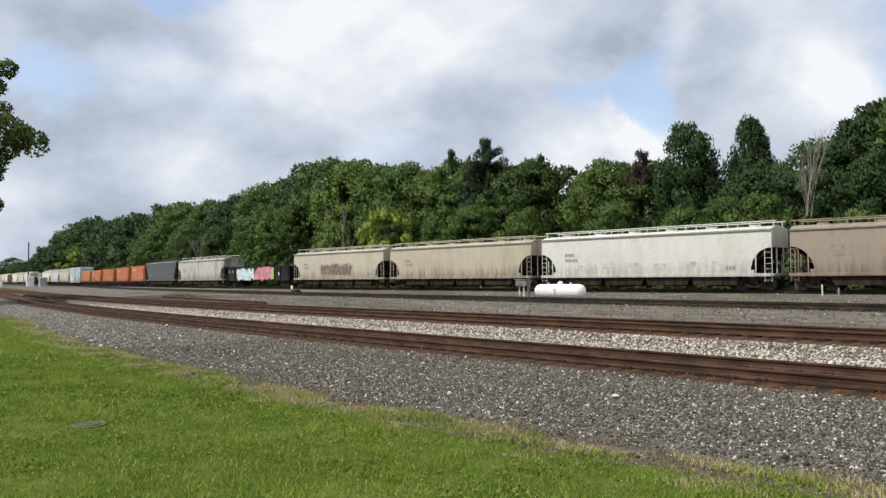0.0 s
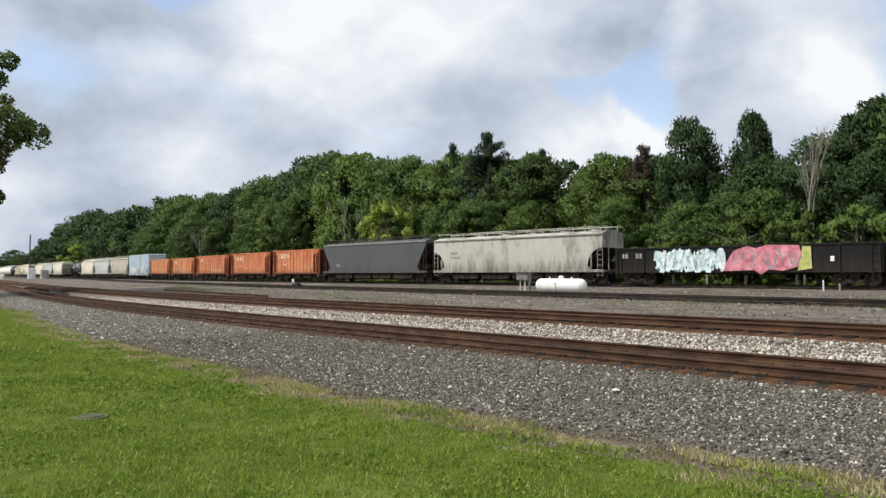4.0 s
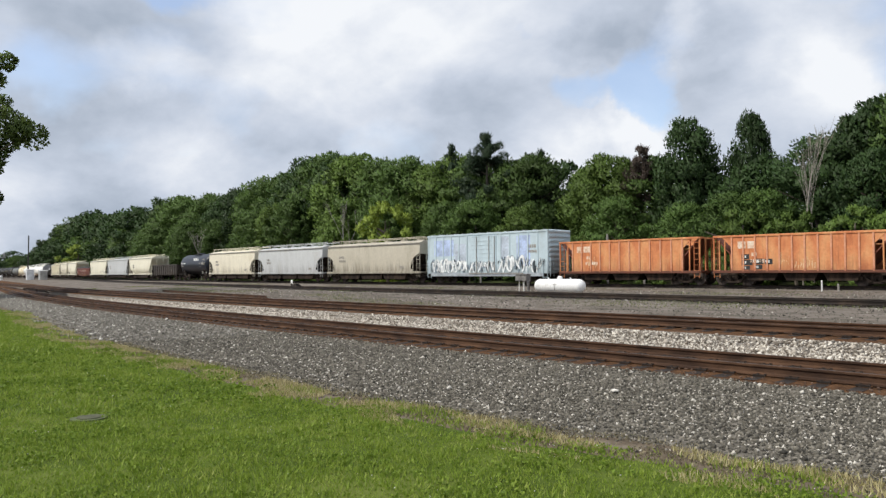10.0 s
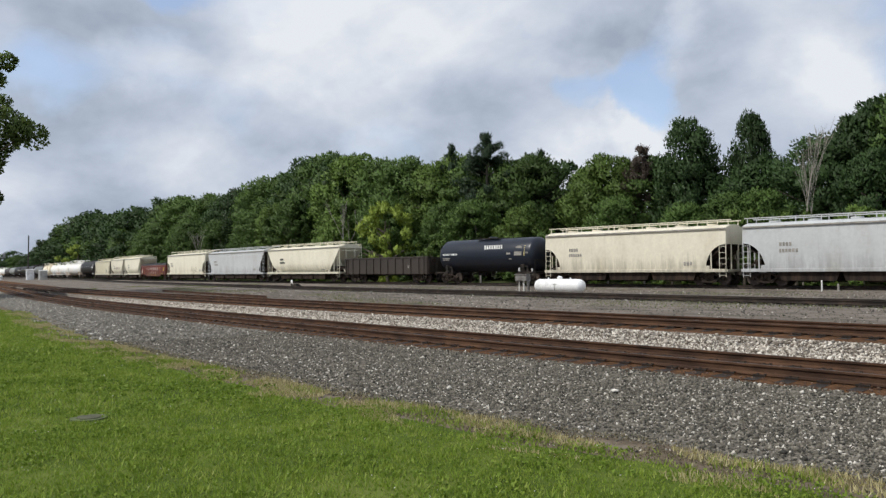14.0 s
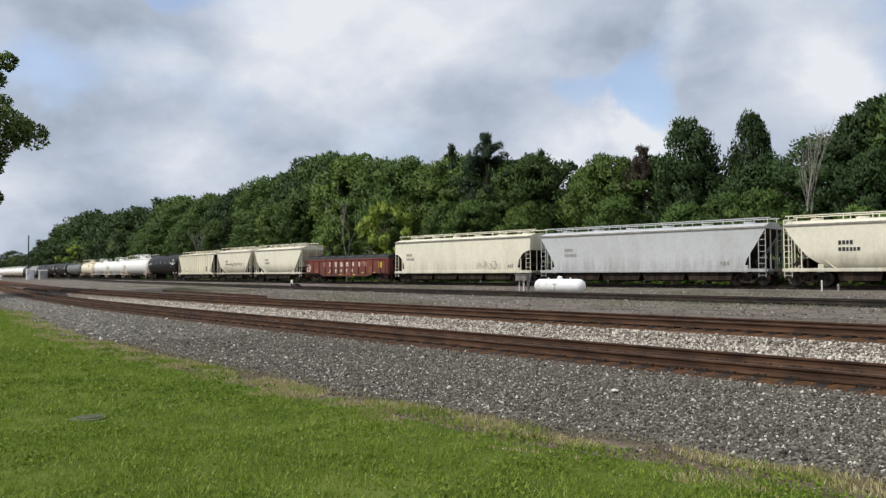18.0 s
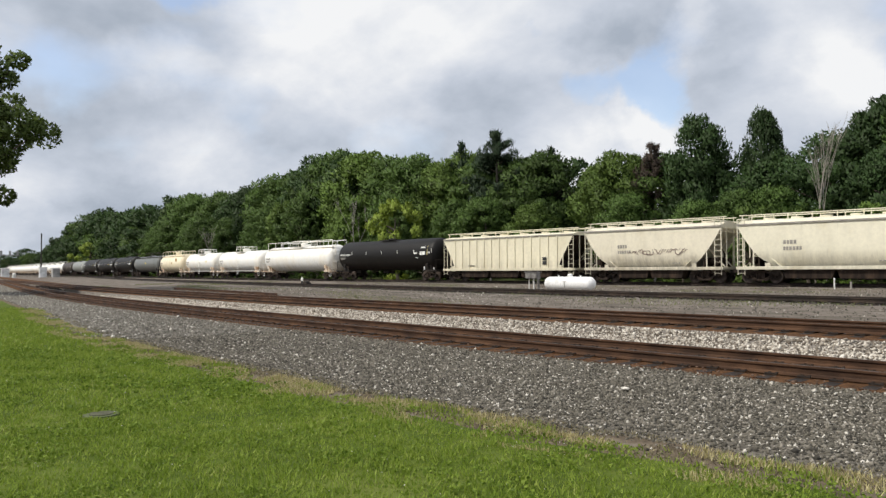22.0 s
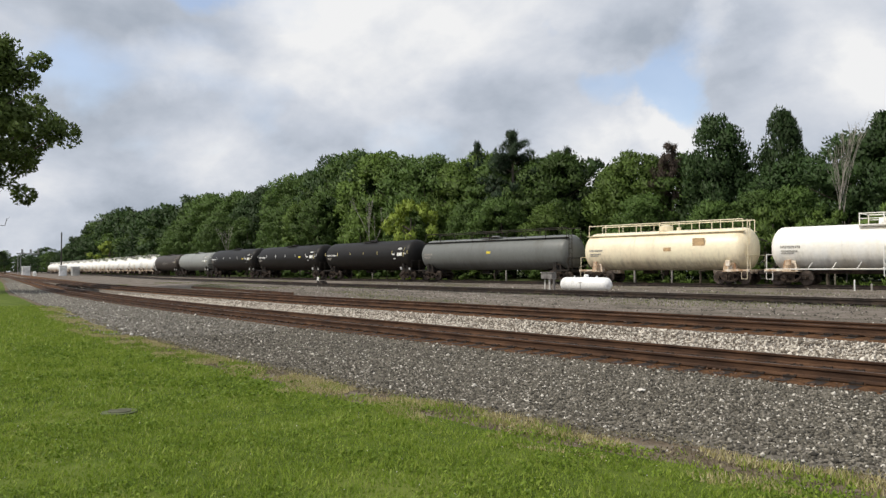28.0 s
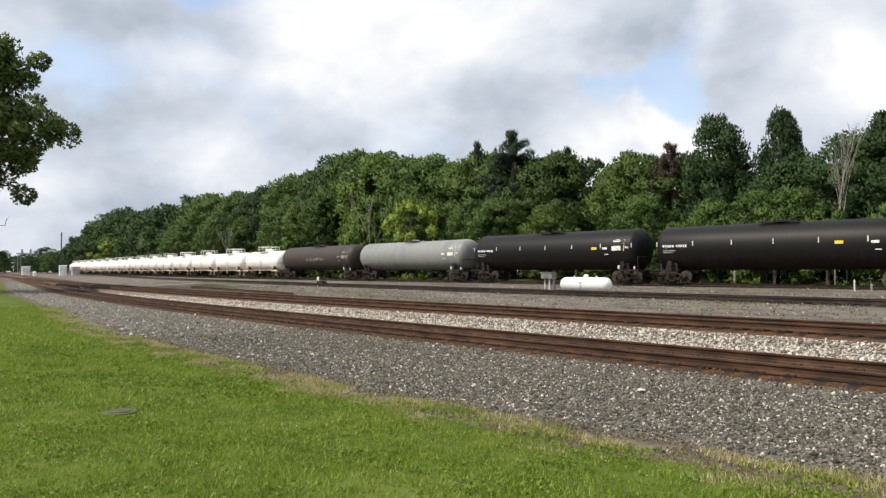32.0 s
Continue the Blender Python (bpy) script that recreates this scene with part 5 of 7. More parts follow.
c, H, on = tank_car(LEN[26], "long white tank car with a top handrail", p_tankwhite, R=1.55, zc=2.5, frame=m_bay, dome="cage", side_rail=True, pipes=p_tankwhite, mark=m_faint)
CARS.append(c)
c, H, on = tank_car(LEN[27], "white tank car with a platform cage and side pipe", p_tankwhite, R=1.42, zc=2.42, frame=m_bay, dome="cage", pipes=p_tankwhite, sill=True, mark=m_faint)
CARS.append(c)
c, H, on = tank_car(LEN[28], "white tank car with a platform cage and rusty streaks", p_tankwhite, R=1.42, zc=2.42, frame=m_bay, dome="cage", pipes=p_tankwhite, sill=True, mark=m_faint, yellow=3.4)
CARS.append(c)
c, H, on = tank_car(LEN[29], "cream tank car with full handrail and rust patches", p_tankcream, R=1.5, zc=2.45, frame=m_bay, dome="none", side_rail=True, pipes=p_tankcream, mark=m_faint)
for x, z, ww, hh in ((2.9, 2.7, 0.9, 0.55), (0.6, 2.35, 0.6, 0.28)):
    bm = bmesh.new()
    box(bm, x, x + ww, on(z), on(z) + 0.05, z, z + hh)
    part("rust_patch", bm, mat("tan_rust_patch", (0.50, 0.34, 0.18), rough=0.8), c)
CARS.append(c)
c, H, on = tank_car(LEN[30], "grey tank car with a yellow placard", p_tankgrey, R=1.5, zc=2.5, dome="walk", side_rail=True, yellow=0.4, mark=m_faint)
CARS.append(c)
for i in (31, 32, 33):
    c, H, on = tank_car(LEN[i], "black tank car with white lettering and a placard", p_blackcar, R=1.6, zc=2.6, dome="walk", dash=m_pale_yellow if i == 31 else m_white, mark=m_white, band=m_white, yellow=(None, 4.0, 5.0)[i - 31])
    CARS.append(c)
c, H, on = tank_car(LEN[34], "pale grey tank car with worn patches", p_tankgrey2, R=1.5, zc=2.5, dome="walk", mark=m_faint, band=m_white)
CARS.append(c)
c, H, on = tank_car(LEN[35], "dull black tank car with pale graffiti", p_darkgon, R=1.5, zc=2.5, dome="walk", band=m_faint)
graffiti(c, -1.5, 2.5, 1.9, 2.6, on(2.5) - 0.03, [m_faint], 51, "pale graffiti", n=9, w=0.1)
CARS.append(c)
white_tank, H, on = tank_car(12.55, "short white tank car with a platform cage", p_tankwhite, R=1.38, zc=2.3, gap=0.55, frame=m_bay, dome="cage", pipes=m_rustwhite, sill=True)
CARS.append(white_tank)
for i in range(14):
    t = copy_thing(white_tank, Matrix.Identity(4))
    for tr in t.children:
        if tr.name.startswith("truck"):
            for ob in tr.children:
                if ob.name.startswith("wheelset"):
                    AXLES[1 if ob.matrix_local.translation.x > 0 else -1].append(ob)
    CARS.append(t)
TRAIN = [(c, (a + b) / 2) for c, a, b in zip(CARS, GAPS, GAPS[1:])]
# ---- loose pieces: numpy meshes ----
def raw_mesh(name, verts, loops, size, material, flat=True):
    """Mesh of equal polygons (size corners each) from arrays."""
    me = bpy.data.meshes.new(name)
    nv, nf = len(verts), len(loops) // size
    me.vertices.add(nv)
    me.vertices.foreach_set("co", np.asarray(verts, np.float32).ravel())
    me.loops.add(len(loops))
    me.loops.foreach_set("vertex_index", np.asarray(loops, np.int32))
    me.polygons.add(nf)
    me.polygons.foreach_set("loop_start", np.arange(0, nf * size, size, dtype=np.int32))
    me.update(calc_edges=True)
    me.materials.append(material)
    return me


def ramp_mat(name, stops, rough=0.9, source="island", translucent=0.0, noise_scale=0.0, noise_amount=0.0, spec=0.2):
    """Colour picked piece by piece from a ramp; a slow noise over the place shifts it."""
    m = bpy.data.materials.new(name)
    m.use_nodes = True
    nt = m.node_tree
    N, L = nt.nodes.new, nt.links.new
    b = nt.nodes["Principled BSDF"]
    g = N("ShaderNodeNewGeometry")
    val = g.outputs["Random Per Island"]
    if noise_scale:
        tc, n = N("ShaderNodeTexCoord"), N("ShaderNodeTexNoise")
        n.inputs["Scale"].default_value, n.inputs["Detail"].default_value = noise_scale, 4
        L(tc.outputs["Object"], n.inputs["Vector"])
        mx = N("ShaderNodeMix")
        mx.data_type = "FLOAT"
        mx.inputs["Factor"].default_value = noise_amount
        L(val, mx.inputs["A"])
        L(n.outputs["Fac"], mx.inputs["B"])
        val = mx.outputs["Result"]
    r = N("ShaderNodeValToRGB")
    els = r.color_ramp.elements
    while len(els) < len(stops):
        els.new(0.5)
    for e, (p, c) in zip(els, stops):
        e.position, e.color = p, (*c, 1)
    L(val, r.inputs[0])
    oi, mr, k = N("ShaderNodeObjectInfo"), N("ShaderNodeMapRange"), N("ShaderNodeMix")
    mr.inputs["To Min"].default_value, mr.inputs["To Max"].default_value = 0.72, 1.28
    L(oi.outputs["Random"], mr.inputs["Value"])
    k.data_type, k.blend_type = "RGBA", "MULTIPLY"
    k.inputs["Factor"].default_value = 1.0 if source == "leaf" else 0.0
    L(r.outputs[0], k.inputs["A"])
    L(mr.outputs[0], k.inputs["B"])
    L(k.outputs["Result"], b.inputs["Base Color"])
    b.inputs["Roughness"].default_value, b.inputs["Specular IOR Level"].default_value = rough, spec
    if translucent:
        t, ms = N("ShaderNodeBsdfTranslucent"), N("ShaderNodeMixShader")
        L(k.outputs["Result"], t.inputs["Color"])
        ms.inputs[0].default_value = translucent
        L(b.outputs[0], ms.inputs[1])
        L(t.outputs[0], ms.inputs[2])
        L(ms.outputs[0], nt.nodes["Material Output"].inputs["Surface"])
    return m


def ground_z(x, y):
    pr = profile(x)
    return float(np.interp(y, [p[0] for p in pr], [p[1] for p in pr]))


def zone(rng, n, x0, x1, lo, hi):
    """n places between two lines across the ground."""
    x = rng.uniform(x0, x1, n)
    tab = np.linspace(x0, x1, 90)
    a, b = np.interp(x, tab, [lo(t) for t in tab]), np.interp(x, tab, [hi(t) for t in tab])
    y = a + (b - a) * rng.uniform(0, 1, n)
    return x, y


def heights(x, y):
    tab = np.arange(math.floor(x.min()) - 1, math.ceil(x.max()) + 2, 0.5)
    z = np.zeros(len(x))
    idx = np.clip(((x - tab[0]) / 0.5).round().astype(int), 0, len(tab) - 1)
    for i in np.unique(idx):
        pr = profile(float(tab[i]))
        k = idx == i
        z[k] = np.interp(y[k], [p[0] for p in pr], [p[1] for p in pr])
    return z


def stones(name, rng, x, y, size, material, label, sink=0.25):
    n = len(x)
    base = np.array([(1, 0, 0), (0, 1, 0), (-1, 0, 0), (0, -1, 0), (0.2, 0.1, 0.85), (-0.1, 0.2, -0.85)], float)
    tris = np.array([(0, 1, 4), (1, 2, 4), (2, 3, 4), (3, 0, 4), (1, 0, 5), (2, 1, 5), (3, 2, 5), (0, 3, 5)])
    s = size * rng.lognormal(0, 0.28, (n, 1, 1)) * 0.62
    v = (base[None] + rng.uniform(-0.38, 0.38, (n, 6, 3))) * s * rng.uniform(0.65, 1.15, (n, 1, 3))
    ang = rng.uniform(0, 6.283, n)
    tip = rng.uniform(-0.6, 0.6, n)
    c, si, ct, st = np.cos(ang), np.sin(ang), np.cos(tip), np.sin(tip)
    vy, vz = v[..., 1] * ct[:, None] - v[..., 2] * st[:, None], v[..., 1] * st[:, None] + v[..., 2] * ct[:, None]
    vx = v[..., 0]
    rx, ry = vx * c[:, None] - vy * si[:, None], vx * si[:, None] + vy * c[:, None]
    z = heights(x, y)
    out = np.stack([rx + x[:, None], ry + y[:, None], vz + (z + s[:, 0, 0] * sink)[:, None]], -1)
    loops = (tris[None] + (np.arange(n) * 6)[:, None, None]).ravel()
    return tagged(new(name, raw_mesh(name, out.reshape(-1, 3), loops, 3, material)), label, "gravel", kind="stuff")


rng = np.random.default_rng(5)
m_stone = ramp_mat("grey_ballast_stone", [(0.0, (0.042, 0.039, 0.033)), (0.33, (0.098, 0.090, 0.073)), (0.72, (0.178, 0.163, 0.134)), (0.93, (0.27, 0.247, 0.207)), (0.97, (0.62, 0.585, 0.52))])
m_stone_w = ramp_mat("pale_ballast_stone", [(0.0, (0.11, 0.088, 0.068)), (0.3, (0.22, 0.19, 0.155)), (0.6, (0.43, 0.385, 0.325)), (1.0, (0.74, 0.69, 0.61))])
x, y = zone(rng, 97000, -20, 1.5, lambda t: lawn_edge(t) - 0.05, lambda t: near.y_at(t) - 1.50 + 0.16 * noise.noise(Vector((t * 2.2, 1.0, 0))))
keep = rng.uniform(0, 1, len(x)) < np.clip((11.5 / np.hypot(x, y)) ** 1.6, 0.15, 1.0)
edge_tab = np.linspace(-21, 2.5, 95)
away = y - np.interp(x, edge_tab, [lawn_edge(t) for t in edge_tab])
keep &= rng.uniform(0, 1, len(x)) < np.clip((away - 0.15) / 1.2, 0.04, 1.0)
stones("ballast", rng, x[keep], y[keep], 0.031, m_stone, "loose grey ballast stones beside the track")
m_stone_far = ramp_mat("dusty_grey_stone", [(0.0, (0.10, 0.093, 0.080)), (0.5, (0.20, 0.186, 0.16)), (0.95, (0.31, 0.29, 0.25)), (0.98, (0.62, 0.59, 0.53))])
x, y = zone(rng, 22000, -62, -20, lambda t: lawn_edge(t) - 0.1, lambda t: near.y_at(t) - 1.64)
stones("ballast", rng, x, y, 0.055, m_stone_far, "loose grey ballast stones beside the track")
x, y = zone(rng, 16000, -125, -62, lambda t: lawn_edge(t) - 0.1, lambda t: near.y_at(t) - 1.64)
stones("ballast", rng, x, y, 0.085, m_stone_far, "loose grey ballast stones beside the track")
x, y = zone(rng, 56000, -55, 1.5, lambda t: near.y_at(t) + 1.3, lambda t: mid.y_at(t) - 1.92)
stones("ballast", rng, x, y, 0.047, m_stone_w, "pale clean ballast stones between the two tracks", 0.45)
x, y = zone(rng, 2600, -45, 1.5, lambda t: near.y_at(t) - 1.72, lambda t: near.y_at(t) + 1.4)
stones("ballast", rng, x, y, 0.042, ramp_mat("rusty_ballast_stone", [(0, (0.045, 0.03, 0.022)), (0.6, (0.11, 0.07, 0.05)), (1, (0.18, 0.12, 0.09))]), "rust-stained ballast between the rails", 0.2)
m_chip = mat("white_limestone_chip", (0.70, 0.66, 0.60), rough=0.9, scale=8)
for cx, cy, cs in ((-4.55, 12.6, 0.055), (-2.2, 9.3, 0.05), (-6.3, 9.6, 0.04), (-12.2, 14.2, 0.045)):
    bm = bmesh.new()
    bmesh.ops.create_icosphere(bm, subdivisions=1, radius=cs)
    for v in bm.verts:
        v.co = Vector((v.co.x * 1.7, v.co.y, v.co.z * 0.6)) * (1 + 0.4 * noise.noise(v.co * 30 + Vector((cx, cy, 0))))
    ob = part("limestone_chip", bm, m_chip)
    tagged(ob, "lone white limestone chip lying in the ballast", "stone")
    ob.matrix_basis = Matrix.Translation((cx, cy, ground_z(cx, cy) + 0.05)) @ Matrix.Rotation(0.5, 4, "Z")
x, y = zone(rng, 26000, -60, -2, lambda t: mid.y_at(t) + 1.4, lambda t: main.y_at(t) - 1.5)
stones("gravel", rng, x, y, 0.048, m_stone, "scattered grey stones on the yard gravel", 0.2)


# ---- lawn ----
def blades(name, rng, x, y, z, h, w, material, label, lean=0.5):
    n = len(x)
    a, t = rng.uniform(0, 6.283, n), rng.uniform(0, 6.283, n)
    dx, dy = np.cos(a) * w / 2, np.sin(a) * w / 2
    hh = h * rng.uniform(0.55, 1.25, n)
    l = hh * lean * rng.uniform(0.1, 1.0, n)
    p0 = np.stack([x - dx, y - dy, z - 0.005], -1)
    p1 = np.stack([x + dx, y + dy, z - 0.005], -1)
    p2 = np.stack([x + np.cos(t) * l, y + np.sin(t) * l, z + hh], -1)
    v = np.stack([p0, p1, p2], 1).reshape(-1, 3)
    return tagged(new(name, raw_mesh(name, v, np.arange(3 * n), 3, material)), label, "grass", kind="stuff")


m_grass = ramp_mat("grass_blade", [(0.10, (0.095, 0.150, 0.018)), (0.38, (0.185, 0.268, 0.031)), (0.62, (0.262, 0.342, 0.048)), (0.88, (0.40, 0.42, 0.13))], rough=0.6,
                   translucent=0.35, noise_scale=2.2, noise_amount=0.55, spec=0.25)
m_dry = ramp_mat("dry_grass_blade", [(0.0, (0.28, 0.245, 0.10)), (0.5, (0.42, 0.37, 0.18)), (1.0, (0.56, 0.50, 0.30))], rough=0.8, translucent=0.2)
m_thatch = ramp_mat("brown_thatch", [(0.0, (0.09, 0.074, 0.045)), (0.5, (0.20, 0.17, 0.105)), (0.85, (0.33, 0.29, 0.18)), (1.0, (0.15, 0.18, 0.05))], rough=0.9, translucent=0.1)
m_weed = ramp_mat("weed_leaf", [(0.0, (0.11, 0.14, 0.04)), (1.0, (0.24, 0.25, 0.11))], rough=0.7, translucent=0.3)
def tuft(x, y):
    """Uneven growth: higher and lower spots a hand's width apart."""
    return np.array([1.0 + 0.9 * noise.noise(Vector((a * 4.0, b * 4.0, 1.0))) + 0.5 * noise.noise(Vector((a * 0.8, b * 0.8, 6.0))) for a, b in zip(x, y)]).clip(0.35, 2.0)


for n, x0, x1, r0, r1, h, w in ((190000, -13, 1, 4.8, 10.5, 0.042, 0.018), (130000, -22, 0, 10.5, 18, 0.045, 0.026), (70000, -44, -10, 18, 42, 0.055, 0.045)):
    x, y = zone(rng, n, x0, x1, lambda t: -6.0 if t > -12 else -2.0, lambda t: lawn_edge(t) + 0.05)
    r = np.hypot(x, y)
    ang = np.degrees(np.arctan2(y, x))
    k = (r > r0) & (r < r1) & (ang > 99) & (ang < 176) & (np.hypot(x + 9.5, (y - 3.1) * 1.3) > 0.26)
    x, y = x[k], y[k]
    tab = np.linspace(x0, x1, 200)
    rim = np.interp(x, tab, [lawn_edge(t) for t in tab]) - y
    patchy = np.array([noise.noise(Vector((a * 1.7, b * 2.3, 21.0))) for a, b in zip(x, y)])
    k = rng.uniform(0, 1, len(x)) < np.clip(rim / 0.75 + 1.3 * patchy + 0.12, 0.0, 1.0)
    x, y = x[k], y[k]
    blades("grass", rng, x, y, np.zeros(len(x)), h * tuft(x, y), w, m_grass, "mown green lawn grass", 1.1)
x, y = zone(rng, 60000, -40, 0, lambda t: lawn_edge(t) - 0.75, lambda t: lawn_edge(t) + 0.30)
k = np.array([noise.noise(Vector((a * 0.9, b * 1.4, 4.0))) for a, b in zip(x, y)]) > 0.02
blades("dry_grass", rng, x[k], y[k], np.zeros(k.sum()), 0.050, 0.014, m_dry, "dry straw-coloured grass along the ballast edge", 0.9)
x, y = zone(rng, 42000, -40, 0.5, lambda t: lawn_edge(t) - 0.35, lambda t: lawn_edge(t) + 0.75)
k = np.array([noise.noise(Vector((a * 0.8, b * 1.1, 14.0))) for a, b in zip(x, y)]) > -0.15
blades("dead_grass", rng, x[k], y[k], heights(x[k], y[k]) + 0.006, 0.022, 0.016, m_thatch, "flat brown thatch between lawn and ballast", 2.6)
x, y = zone(rng, 9000, -40, 0, lambda t: lawn_edge(t) - 0.1, lambda t: lawn_edge(t) + 0.30)
k = np.array([noise.noise(Vector((a * 0.9, b, 9.0))) for a, b in zip(x, y)]) > 0.05
blades("grass", rng, x[k], y[k], np.zeros(k.sum()) - 0.02, 0.085, 0.014, m_grass, "longer grass tufts at the ballast edge", 0.8)
# thin weeds in the yard gravel
x, y = zone(rng, 60000, -90, -3, lambda t: mid.y_at(t) + 3.0, lambda t: main.y_at(t) - 2.5)
k = np.array([noise.noise(Vector((a * 0.09, b * 0.22, 2.0))) + 0.25 * noise.noise(Vector((a, b, 5.0))) for a, b in zip(x, y)]) > 0.17
x, y = x[k], y[k]
blades("weeds", rng, x, y, heights(x, y), 0.08, 0.032, m_weed, "thin weeds in the yard gravel", 0.9)
# broad clover and plantain leaves in patches
m_clover = ramp_mat("clover_leaf", [(0.0, (0.095, 0.15, 0.018)), (0.5, (0.16, 0.24, 0.028)), (1.0, (0.24, 0.32, 0.045))], rough=0.6, translucent=0.3)


def leaf_litter(n, r0, r1, size):
    x, y = zone(rng, n, -22, 0.5, lambda t: -3.0, lambda t: lawn_edge(t) - 0.1)
    r = np.hypot(x, y)
    k = (r > r0) & (r < r1)
    x, y = x[k], y[k]
    k = np.array([noise.noise(Vector((a * 1.1, b * 1.1, 12.0))) + 0.6 * noise.noise(Vector((a * 5, b * 5, 2.0))) for a, b in zip(x, y)]) > 0.10
    c = np.stack([x[k], y[k], rng.uniform(0.015, 0.045, k.sum())], -1)
    me = leaf_mesh("clover", rng, c, np.full(len(c), 0.02), 2, size, m_clover)
    return tagged(new("clover", me), "patches of low clover in the lawn", "clover", kind="stuff")


CLOVER = ((80000, 4.8, 10.5, 0.032), (60000, 10.5, 20.0, 0.05))
# white clover heads
x, y = zone(rng, 420, -14, 0, lambda t: 1.0, lambda t: lawn_edge(t) - 0.3)
k = np.hypot(x, y) > 5
stones("clover_flowers", rng, x[k], y[k], 0.007, ramp_mat("clover_white", [(0, (0.6, 0.6, 0.55)), (1, (0.75, 0.75, 0.7))]), "tiny white clover heads in the lawn", 9.0)

# ---- trees ----
m_bark = mat("tree_bark", (0.10, 0.085, 0.07), (0.05, 0.042, 0.035), (0.17, 0.15, 0.125), rough=0.95, scale=3, stretch=(3, 3, 0.5), fine=20, bump=0.6, spec=0.1)
m_deadwood = mat("bare_grey_wood", (0.28, 0.26, 0.225), (0.17, 0.155, 0.135), (0.38, 0.355, 0.31), rough=0.9, scale=3, fine=20, bump=0.3, spec=0.1)


def leafmat(name, c):
    return ramp_mat(name, [(0.0, tuple(v * 0.7 for v in c)), (0.5, c), (1.0, tuple(v * 1.28 for v in c))], rough=0.55, source="leaf", translucent=0.24, spec=0.2)


L_DARK = leafmat("dark_green_leaf", (0.038, 0.070, 0.022))
L_MID = leafmat("green_leaf", (0.070, 0.118, 0.028))
L_LIGHT = leafmat("fresh_green_leaf", (0.103, 0.162, 0.034))
L_YELLOW = leafmat("yellow_green_leaf", (0.172, 0.226, 0.036))
L_PINE = leafmat("pine_needle", (0.026, 0.045, 0.022))
L_RED = leafmat("red_brown_leaf", (0.070, 0.053, 0.042))


def leaf_mesh(name, rng, centre, radius, per, size, material, flat=0.0):
    """Leaf quads in round clumps; normals look outwards and upwards."""
    n = len(centre)
    d = rng.normal(0, 1, (n, per, 3))
    d /= np.linalg.norm(d, axis=-1, keepdims=True)
    rr = radius[:, None, None] * rng.uniform(0.35, 1.0, (n, per, 1)) ** 0.6
    squash = np.array([1, 1, 0.75 - flat])
    pos = centre[:, None, :] + d * rr * squash
    nor = d * 0.9 + rng.normal(0, 0.55, d.shape) + np.array([0, 0, 0.35])
    nor = nor.reshape(-1, 3)
    nor /= np.linalg.norm(nor, axis=-1, keepdims=True)
    pos = pos.reshape(-1, 3)
    t = np.cross(nor, rng.normal(0, 1, nor.shape))
    t /= np.linalg.norm(t, axis=-1, keepdims=True)
    b = np.cross(nor, t)
    s = (size * rng.uniform(0.55, 1.25, (len(pos), 1)))
    v = np.stack([pos - t * s * 0.5, pos + b * s * 0.36 + t * s * 0.05, pos + t * s * 0.55, pos - b * s * 0.36 + t * s * 0.05], 1).reshape(-1, 3)
    return raw_mesh(name, v, np.arange(len(v)), 4, material)


def spray_mesh(name, rng, centre, radius, per, size, material, rise=0.7, slim=0.62):
    """Leaf sprays: single long triangles in round clumps, tips outwards and up, shaded by the clump's round form."""
    n = len(centre)
    d = rng.normal(0, 1, (n, per, 3))
    d /= np.linalg.norm(d, axis=-1, keepdims=True)
    rr = radius[:, None, None] * rng.uniform(0.3, 1.0, (n, per, 1)) ** 0.5
    pos = (centre[:, None, :] + d * rr * np.array([1, 1, 0.85])).reshape(-1, 3)
    d = d.reshape(-1, 3)
    t = d * 0.6 + np.array([0, 0, rise]) + rng.normal(0, 0.45, d.shape)
    t /= np.linalg.norm(t, axis=-1, keepdims=True)
    b = np.cross(t, d + rng.normal(0, 0.7, d.shape))
    b /= np.linalg.norm(b, axis=-1, keepdims=True)
    s = size * rng.uniform(0.55, 1.3, (len(pos), 1))
    out = pos - centre.mean(axis=0)
    out /= np.linalg.norm(out, axis=-1, keepdims=True)
    nor = d * 0.75 + out * 0.45 + np.array([0, 0, 0.3]) + rng.normal(0, 0.22, d.shape)
    nor /= np.linalg.norm(nor, axis=-1, keepdims=True)
    side = np.where((np.cross(b, t) * nor).sum(axis=-1, keepdims=True) < 0, 1.0, -1.0)
    b = b * side
    v = np.stack([pos - t * s * 0.42 + b * s * slim / 2, pos - t * s * 0.42 - b * s * slim / 2, pos + t * s * 0.58], 1).reshape(-1, 3)
    me = raw_mesh(name, v, np.arange(len(v)), 3, material)
    me.polygons.foreach_set("use_smooth", [True] * len(me.polygons))
    me.normals_split_custom_set_from_vertices(np.repeat(nor, 3, axis=0).tolist())
    return me


def limb(bm, a, b, r0, r1, seg=7, bends=3, wob=0.12, rnd=random):
    pts = [Vector(a).lerp(Vector(b), i / bends) for i in range(bends + 1)]
    ln = (Vector(b) - Vector(a)).length
    for p in pts[1:-1]:
        p += Vector((rnd.uniform(-1, 1), rnd.uniform(-1, 1), rnd.uniform(-0.4, 0.4))) * ln * wob
    for i in range(bends):
        ra, rb = r0 + (r1 - r0) * i / bends, r0 + (r1 - r0) * (i + 1) / bends
        rod(bm, pts[i], pts[i + 1], ra, seg, rb)
    return pts


